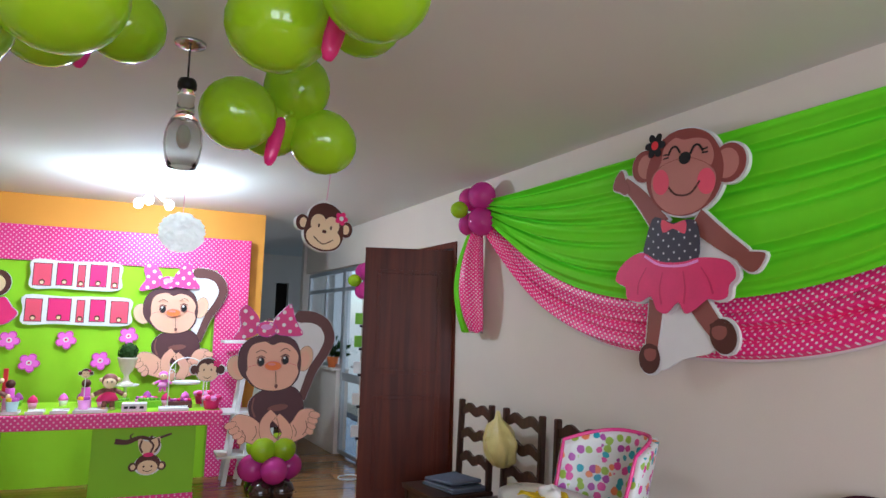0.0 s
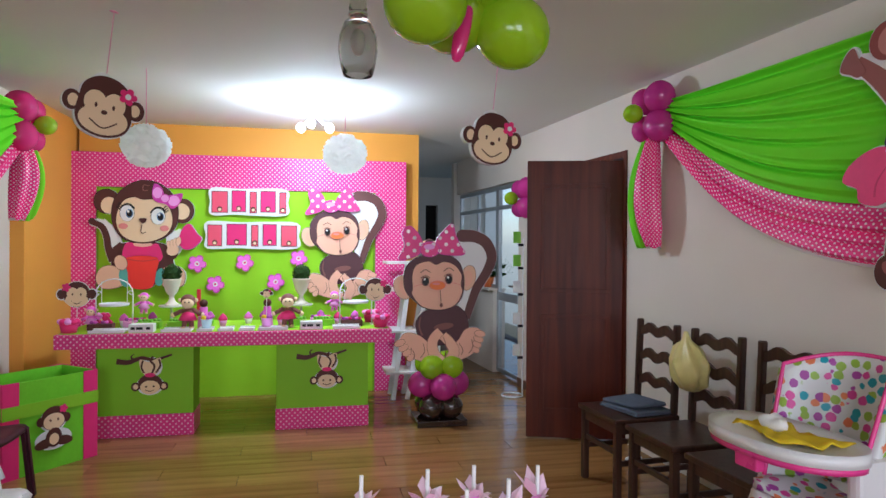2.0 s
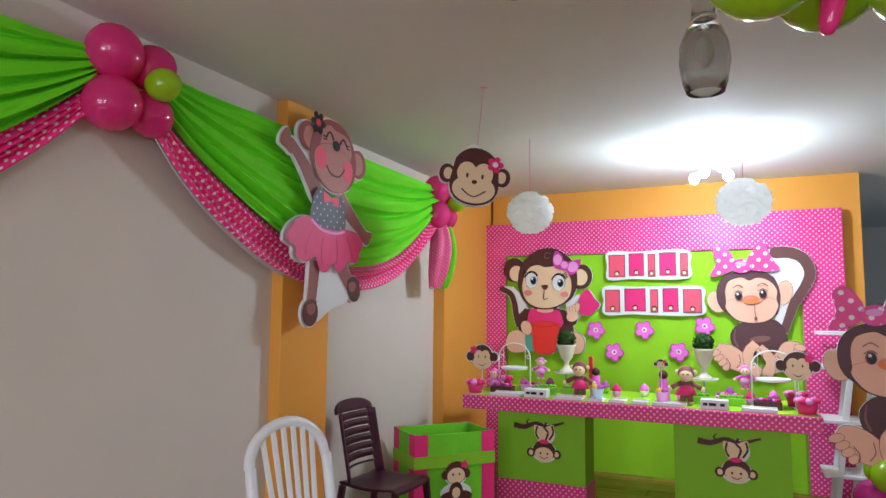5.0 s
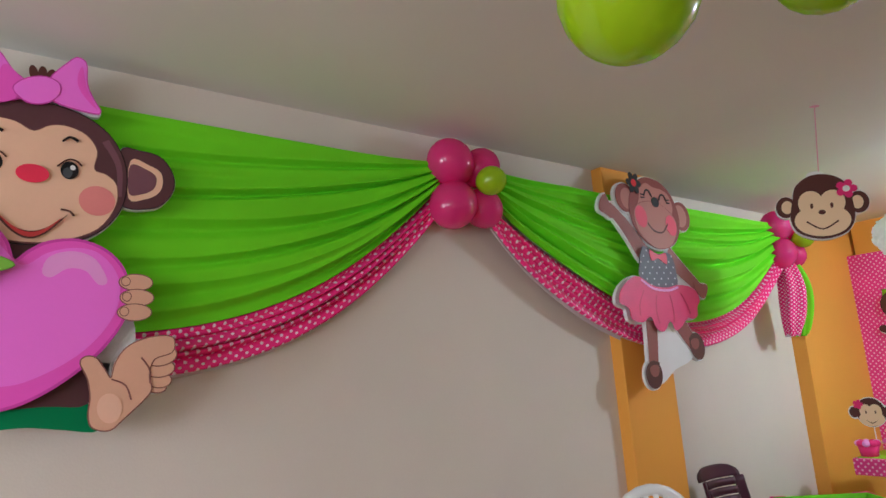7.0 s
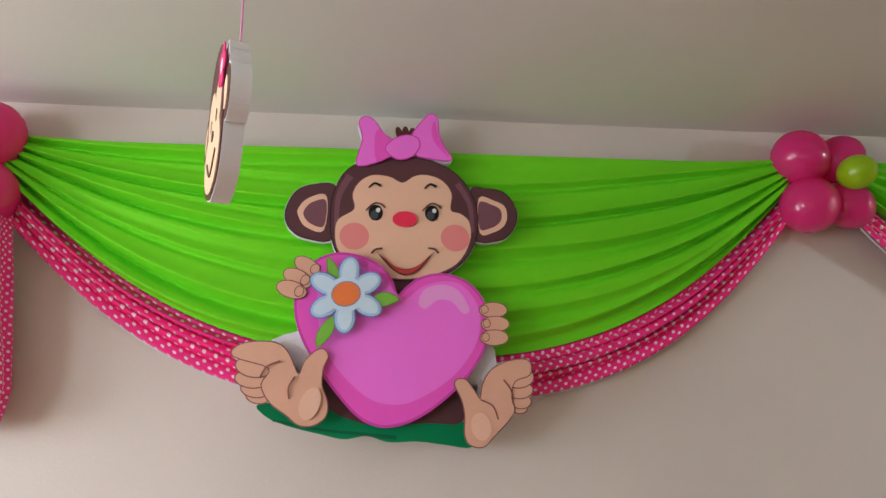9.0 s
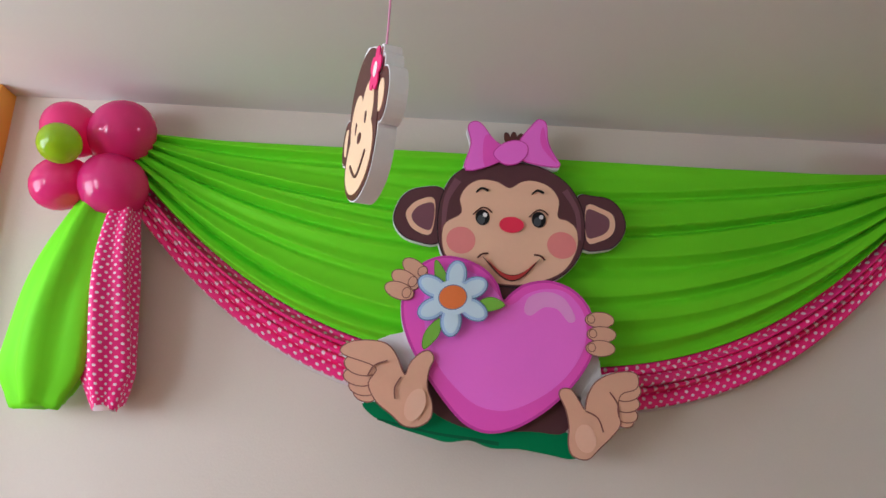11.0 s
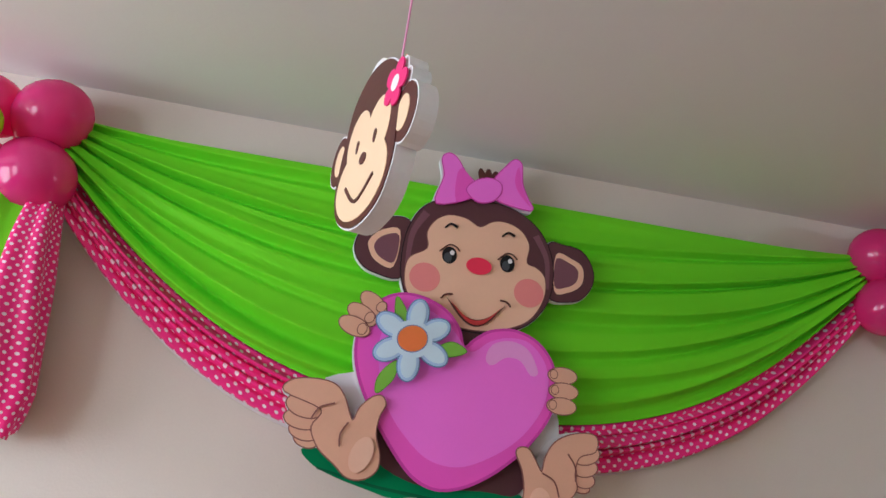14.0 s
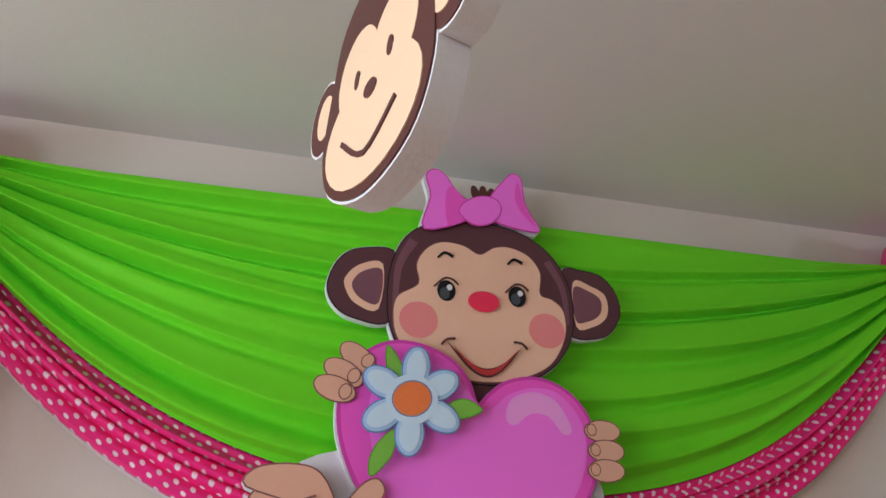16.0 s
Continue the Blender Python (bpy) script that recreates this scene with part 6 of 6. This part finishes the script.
def topiary(x, y, z):
    ob = thing("topiary_urn", pose(x, y, z), "cream pedestal urn with a clipped round green bush", "plant pot", "urns on the party table")
    part("urn", lathe([(0.055, 0), (0.055, 0.012), (0.03, 0.03), (0.018, 0.06), (0.02, 0.08), (0.045, 0.11), (0.06, 0.16), (0.07, 0.2), (0.076, 0.215), (0.066, 0.215), (0.05, 0.19)], 24), "urn", ob, "cream urn", True)
    bm = bmesh.new()
    rnd = random.Random(3)
    for k in range(420):
        d = Vector((rnd.gauss(0, 1), rnd.gauss(0, 1), rnd.gauss(0, 1))).normalized()
        c = Vector((0, 0, 0.255)) + d * 0.068 * (0.85 + 0.25 * rnd.random())
        t = d.orthogonal().normalized()
        t = (t + d.cross(t) * rnd.uniform(-2, 2)).normalized() * 0.011
        n2 = d.cross(t).normalized() * 0.006 + d * 0.006
        bm.faces.new([bm.verts.new(c - t), bm.verts.new(c + n2), bm.verts.new(c + t), bm.verts.new(c - n2)])
    part("leaves", bm, "moss", ob, "small dark green leaves")
    part("bush", ball((0, 0, 0.255), 0.064), "moss", ob, "", True)
    return ob


def cake_stand(x, y, r, h, mat="plastic_white"):
    ob = thing("cake_stand", pose(x, y, TOP), "white round cake stand on the party table", "cake stand", "stands on the party table")
    part("foot", lathe([(r * 0.45, 0), (r * 0.42, 0.01), (0.012, 0.03), (0.01, h - 0.02), (0.03, h - 0.008)], 20), "alu", ob, "", True)
    part("plate", lathe([(0.03, h - 0.012), (r * 0.9, h - 0.008), (r, h + 0.004), (r * 0.97, h + 0.006), (r * 0.9, h), (0.01, h)], 28), mat, ob, "", True)
    return ob


for x in (-1.47, -0.46):
    cake_stand(x, FRONT + 0.4, 0.1, 0.155)
    topiary(x, FRONT + 0.4, TOP + 0.157)
for x, d in ((-1.3, 1), (-0.56, 1)):
    plush(pose(x, FRONT + 0.12, TOP), 0.30, "mid", "hotpink", "brown plush doll in a pink skirt on the table")
for x, y, s in ((-2.0, 0.2, 0.2), (-1.66, 0.33, 0.19), (-0.19, 0.33, 0.19)):
    plush(pose(x, FRONT + y, TOP + (0.0 if x < -1.9 else 0.10)), s, "orchid", "orchid_light", "small pink doll on the table")

# arched swing stands
for x in (-1.85, -0.02):
    ob = thing("swing_stand", pose(x, FRONT + 0.24, TOP), "white wire arch with a hanging tray", "stand", "swing stands on the party table")
    arc = [(-0.13, 0, 0.0), (-0.13, 0, 0.2)] + [(-0.13 * math.cos(k / 10 * math.pi), 0, 0.27 + 0.11 * math.sin(k / 10 * math.pi)) for k in range(11)] + [(0.13, 0, 0.2), (0.13, 0, 0.0)]
    part("arch", tube(arc, 0.005), "plastic_white", ob, "", True)
    for s in (-1, 1):
        part("scroll", tube([(s * (0.115 - 0.022 * math.cos(a) * (1 - a / 9)), 0, 0.27 + 0.022 * math.sin(a) * (1 - a / 9)) for a in [k * 0.5 for k in range(14)]], 0.0035), "plastic_white", ob)
        part("foot", box(s * 0.13 - 0.012, s * 0.13 + 0.012, -0.06, 0.06, 0, 0.006), "plastic_white", ob)
        part("chain", rod((s * 0.09, 0, 0.365), (s * 0.09, 0, 0.19), 0.002, None, None, 6), "plastic_white", ob)
    part("tray", lathe([(0.01, 0.175), (0.1, 0.175), (0.108, 0.195), (0.1, 0.195), (0.09, 0.18)], 24), "plastic_white", ob, "", True)

# heads on sticks beside the stands
for x, z, sc in ((-2.06, 0.27, 0.66), (0.12, 0.29, 0.64), (-0.72, 0.27, 0.24)):
    c = Cutout("head_topper", "small printed head on a stick in a pink paper pot", pose(x, FRONT + 0.08, TOP + z), 0.008, "decoration", 0.86 * sc * 1.12, "toppers on the party table")
    hd = oval(0, 1, 14, 14.5)
    c.board([hd, oval(-16, 1, 5, 6), oval(16, 1, 5, 6)], grow=0.8)
    c.add("ear", "brown", oval(-16, 1, 4.6, 5.5)).add("ear", "brown", oval(16, 1, 4.6, 5.5)).add("head", "brown", hd).add("face", "cream", oval(-4.5, 2, 6, 7), oval(4.5, 2, 6, 7)).add("muzzle", "cream", oval(0, -5.5, 12, 7.6)).add("eye", "brown", oval(-4.4, 1, 0.8, 1.5), oval(4.4, 1, 0.8, 1.5)).add("smile", "brown", crescent(-6, 6, -6, 3.5, 4.4)).add("flower", "hotpink", blossom(-11 if x < -1 else 11, 9, 5, 5, 0.4))
    part("stick", rod((0, 0, -0.1 * sc), (0, 0, -z), 0.003, None, None, 6), "plastic_white", c.ob)

# frilled paper pots, tubs, trays and sweets
rnd = random.Random(11)


def frill(x, y, r, h, mat, label):
    ob = thing("paper_pot", pose(x, FRONT + y, TOP), label, "paper pot", "paper pots on the party table")
    part("pot", lathe([(r * 0.7, 0), (r * 0.9, h * 0.6), (r * 0.85, h * 0.62), (0.01, h * 0.55)], 18), mat, ob, "", True)
    for k in range(9):
        a = k * 0.7
        part("petal", ball((r * 0.75 * math.cos(a), r * 0.75 * math.sin(a), h * 0.75), r * 0.38, (1, 1, 0.8), None, 8, 6), "orchid_light" if k % 2 else mat, ob, "", True)
    return ob


for x, y in ((-2.1, 0.04), (0.16, 0.04), (-2.0, 0.42), (0.12, 0.4)):
    frill(x, y, 0.07, 0.11, "hotpink", "frilled pink paper pot on the table")
for x, y in ((-1.16, 0.08), (-0.72, 0.1)):
    ob = thing("sweet_pot", pose(x, FRONT + y, TOP), "small lilac pot with yellow and purple sweets", "pot", "sweet pots")
    part("pot", lathe([(0.03, 0), (0.042, 0.075), (0.046, 0.08), (0.04, 0.08), (0.03, 0.07)], 18), "orchid_light" if x > -1 else "petal", ob, "", True)
    for k in range(6):
        part("sweet", ball((0.022 * math.cos(k * 1.05), 0.022 * math.sin(k * 1.05), 0.088), 0.02, (1, 1, 0.9), None, 10, 7), "yellow" if k in (3, 4) else "purple", ob, "", True)
for x0, x1 in ((-1.96, -1.71), (-1.47, -1.25), (-1.22, -1.1), (-1.07, -0.95), (-0.92, -0.8), (-0.78, -0.55), (-0.22, 0.0)):
    ob = thing("serving_tray", pose((x0 + x1) / 2, FRONT + 0.03, TOP), "flat white serving tray along the table edge", "tray", "trays on the party table")
    h = (x1 - x0) / 2 - 0.005
    part("tray", box(-h, h, -0.07, 0.07, 0, 0.012, 0.003), "plastic_white", ob)
    for s in (-1, 1):
        part("rim", box(-h, h, s * 0.066 - 0.004, s * 0.066 + 0.004, 0.0125, 0.022, 0.002), "plastic_white", ob)
for x in (-1.6, -0.38):
    ob = thing("label_box", pose(x, FRONT + 0.02, TOP), "white box with dark printed bars", "box", "printed boxes on the party table")
    part("box", box(-0.085, 0.085, -0.05, 0.05, 0, 0.06, 0.004), "white", ob)
    for k, (bx, w) in enumerate(((-0.055, 0.014), (-0.01, 0.022), (0.05, 0.014))):
        part("bar", box(bx - w, bx + w, -0.0535, -0.0505, 0.022, 0.04), "black", ob)
for x, mat in ((-1.92, "brown"), (-0.06, "brown"), (-1.6, "limeboard"), (-1.38, "limeboard"), (-0.5, "limeboard"), (-0.28, "limeboard"), (-0.3, "orchid_light"), (-1.72, "orchid_light")):
    y = 0.16 if mat == "brown" else 0.24 if mat == "limeboard" else 0.34
    ob = thing("treat_tray", pose(x, FRONT + y, TOP), "low tray of party sweets on the table", "tray", "treat trays on the party table")
    part("tray", box(-0.085, 0.085, -0.05, 0.05, 0, 0.05, 0.004), mat, ob)
    for k in range(6):
        part("sweet", ball((-0.065 + 0.026 * k, rnd.uniform(-0.02, 0.02), 0.06), 0.016, (1, 1, 0.8), None, 8, 6), ("purple", "orchid", "hotpink")[k % 3] if mat != "limeboard" else "leaf", ob, "", True)
for x, z in ((-1.2, 0.2), (-0.72, 0.12)):
    ob = thing("tower_toy", pose(x, FRONT + 0.2, TOP), "small pink tiered toy tower on the table", "toy", "toy towers")
    part("tier", rod((0, 0, 0), (0, 0, 0.09), 0.045, 0.04, None, 18), "orchid_light", ob)
    part("tier", rod((0, 0, 0.091), (0, 0, 0.16), 0.032, 0.03, None, 18), "orchid", ob)
    part("head", ball((0, 0, 0.19), 0.032), "brown", ob, "", True)
    if x < -1:
        part("number", box(-0.05, -0.02, -0.01, 0.01, 0.091, 0.3, 0.005), "red", ob, "red upright number")

# cupcakes in paper cups along the middle of the table
for k in range(14):
    x = -1.95 + 0.15 * k + rnd.uniform(-0.02, 0.02)
    y = 0.3 + 0.1 * (k % 3) + rnd.uniform(-0.02, 0.02)
    if min(abs(x + 1.47), abs(x + 0.46)) < 0.13 and y > 0.25:
        continue
    ob = thing("cupcake", pose(x, FRONT + y, TOP), "small cupcake with pink icing in a paper cup", "cupcake", "cupcakes on the party table")
    part("cup", lathe([(0.022, 0), (0.033, 0.045), (0.03, 0.046)], 14), ("orchid_light", "white", "limeboard")[k % 3], ob, "", True)
    part("icing", lathe([(0.034, 0.046), (0.036, 0.058), (0.028, 0.07), (0.026, 0.078), (0.014, 0.09), (0.003, 0.1)], 14), ("hotpink", "orchid", "purple")[k % 3], ob, "", True)

# white step shelf between backdrop and balloon stand
sh = thing("step_shelf", pose(0.5, 6.12, 0, 0, 0, 0), "white slatted folding shelf beside the backdrop", "shelf")
for y in (-0.12, 0.12):
    part("rail", beam((-0.13, y, 0), (0.03, y, 1.25), 0.03, 0.04, bevel=0.003), "white", sh)
    part("rail", beam((0.0, y, 0), (0.22, y, 1.25), 0.03, 0.04, bevel=0.003), "white", sh)
for z in (0.24, 0.62, 1.0, 1.25):
    part("shelf", box(-0.2, 0.34, -0.17, 0.17, z, z + 0.022, 0.003), "white", sh)
plush(pose(0.72, 6.12, 1.273), 0.24, "plum", "orchid", "small brown doll with a pink bow on the shelf")

# wire card rack behind the door, on a ring foot
rk = thing("wire_rack", pose(1.5, 5.95, 0), "white wire rack with small clipped green cards", "rack")
part("ring", tube([(0.1 * math.cos(k / 24 * math.tau), 0.1 * math.sin(k / 24 * math.tau), 0.008) for k in range(24)], 0.007, None, 8, True), "plastic_white", rk)
part("pole", rod((0.1, 0, 0.0), (0.1, 0, 1.5), 0.007), "plastic_white", rk)
for z in (0.35, 0.65, 0.95, 1.2, 1.42):
    part("clip", box(0.05, 0.1, -0.012, 0.012, z, z + 0.025, 0.003), "black", rk, "black clip")
    part("card", box(0.0, 0.075, -0.004, 0.0, z + 0.03, z + 0.14, 0.001), "white" if z < 1 else "leaf", rk)

# little white thing under the chairs
bm = ball((0, 0, 0.03), 0.04, (1.5, 1, 0.7))
for v in bm.verts:
    v.co += v.normal * 0.012 * noise.noise(v.co * 40)
tagged(link("paper_scrap", bm, "white", None, "", True), "crumpled white paper on the floor", "paper").location = (1.68, 3.95, 0.001)

# pot plant on the hall's window sill
pp = thing("pot_plant", EAST @ pose(0.03, 7.35, 0.946), "small green plant in a terracotta pot on the sill", "plant")
part("pot", lathe([(0.05, 0), (0.07, 0.11), (0.076, 0.12), (0.06, 0.12)], 18), "core", pp, "terracotta pot", True)
bm = bmesh.new()
for k in range(120):
    d = Vector((rnd.gauss(0, 1), rnd.gauss(0, 1), abs(rnd.gauss(0, 1.2)) + 0.3)).normalized()
    c = Vector((0, 0, 0.12)) + d * rnd.uniform(0.05, 0.22)
    t = d.orthogonal().normalized() * 0.03
    bm.faces.new([bm.verts.new(c - d * 0.04), bm.verts.new(c + t), bm.verts.new(c + d * 0.05), bm.verts.new(c - t)])
part("leaves", bm, "moss", pp)

# sweet sticks on a round side table near the camera
TX, TY, TZ = -0.14, 1.30, 0.70
tb = thing("side_table", pose(TX, TY, 0), "small round table with a pink cloth", "table")
part("top", lathe([(0.01, TZ - 0.025), (0.3, TZ - 0.025), (0.305, TZ - 0.01), (0.3, TZ), (0.01, TZ)], 36), "hotpink", tb)
part("pole", rod((0, 0, 0.02), (0, 0, TZ - 0.025), 0.03), "chairwood", tb)
part("foot", lathe([(0.2, 0), (0.2, 0.02), (0.03, 0.05)], 24), "chairwood", tb)
rnd = random.Random(23)
for x, y in ((-0.33, 1.33), (-0.20, 1.34), (-0.105, 1.345), (-0.15, 1.225), (-0.06, 1.26), (0.02, 1.32)):
    h = 0.28
    ob = thing("sweet_stick", pose(x, y, TZ), "white stick with pink and white wrapped sweets", "sweet", "sweet sticks")
    part("stick", rod((0, 0, 0), (0.004, 0, h), 0.0042, None, None, 8), "white", ob)
    part("sweet", ball((0.004, -0.004, h - 0.085), 0.022, (1, 1, 1.3)), "orchid_light", ob, "", True)
    turn = rnd.uniform(0, 6)
    for k in range(6):
        a = turn + k * math.tau / 6
        out, up = rnd.uniform(0.025, 0.05), rnd.uniform(-0.01, 0.045)
        bm = bmesh.new()
        p, q = Vector((0.004, 0, h - 0.07)), Vector((out * math.cos(a), out * math.sin(a), h - 0.055 + up))
        side = Vector((-math.sin(a), math.cos(a), 0.3)) * 0.014
        m1 = p.lerp(q, 0.6)
        slant = [bm.verts.new(v) for v in (p, m1 + side, q, m1 - side, m1 + Vector((0, 0, 0.006)))]
        for i0, i1 in ((0, 1), (1, 2), (2, 3), (3, 0)):
            bm.faces.new((slant[i0], slant[i1], slant[4]))
        bm.faces.new(slant[3::-1])
        part("wrapper", bm, "wrapper", ob, "pale pink cellophane wrapper")

# ---- laminate planks: each a piece of the floor ----
PW, PL = 0.193, 1.38


def plank_mesh(length):
    bm = box(-length / 2, length / 2, -PW / 2 + 0.0012, PW / 2 - 0.0012, -0.008, 0.0, 0.0)
    bmesh.ops.bevel(bm, geom=[e for e in bm.edges if all(v.co.z > -0.001 for v in e.verts)], offset=0.0012, segments=1, affect="EDGES")
    me = bpy.data.meshes.new("plank")
    bm.to_mesh(me)
    bm.free()
    me.materials.append(M["floor"])
    return me


meshes = {}
rest = bmesh.new()
for row in range(71):
    y = -3.1 + PW * (row + 0.5)
    x = -2.75 - (row * 0.47) % PL
    while x < 2.6:
        a, b = max(x, -2.75), min(x + PL - 0.002, 2.6)
        x += PL
        if b - a < 0.05:
            continue
        key = round(b - a, 2)
        if 1.6 < y < 9.0 and (y < 6.6 or b > 0.5):
            if key not in meshes:
                meshes[key] = plank_mesh(b - a)
            ob = new("plank", meshes[key])
            ob.parent = floor
            ob.location = ((a + b) / 2, y, 0)
        else:
            box(a, b, y - PW / 2 + 0.0012, y + PW / 2 - 0.0012, -0.008, 0.0, 0.0, rest)
tagged(part("plank_rest", rest, "floor", floor), "", "", "", "stuff")
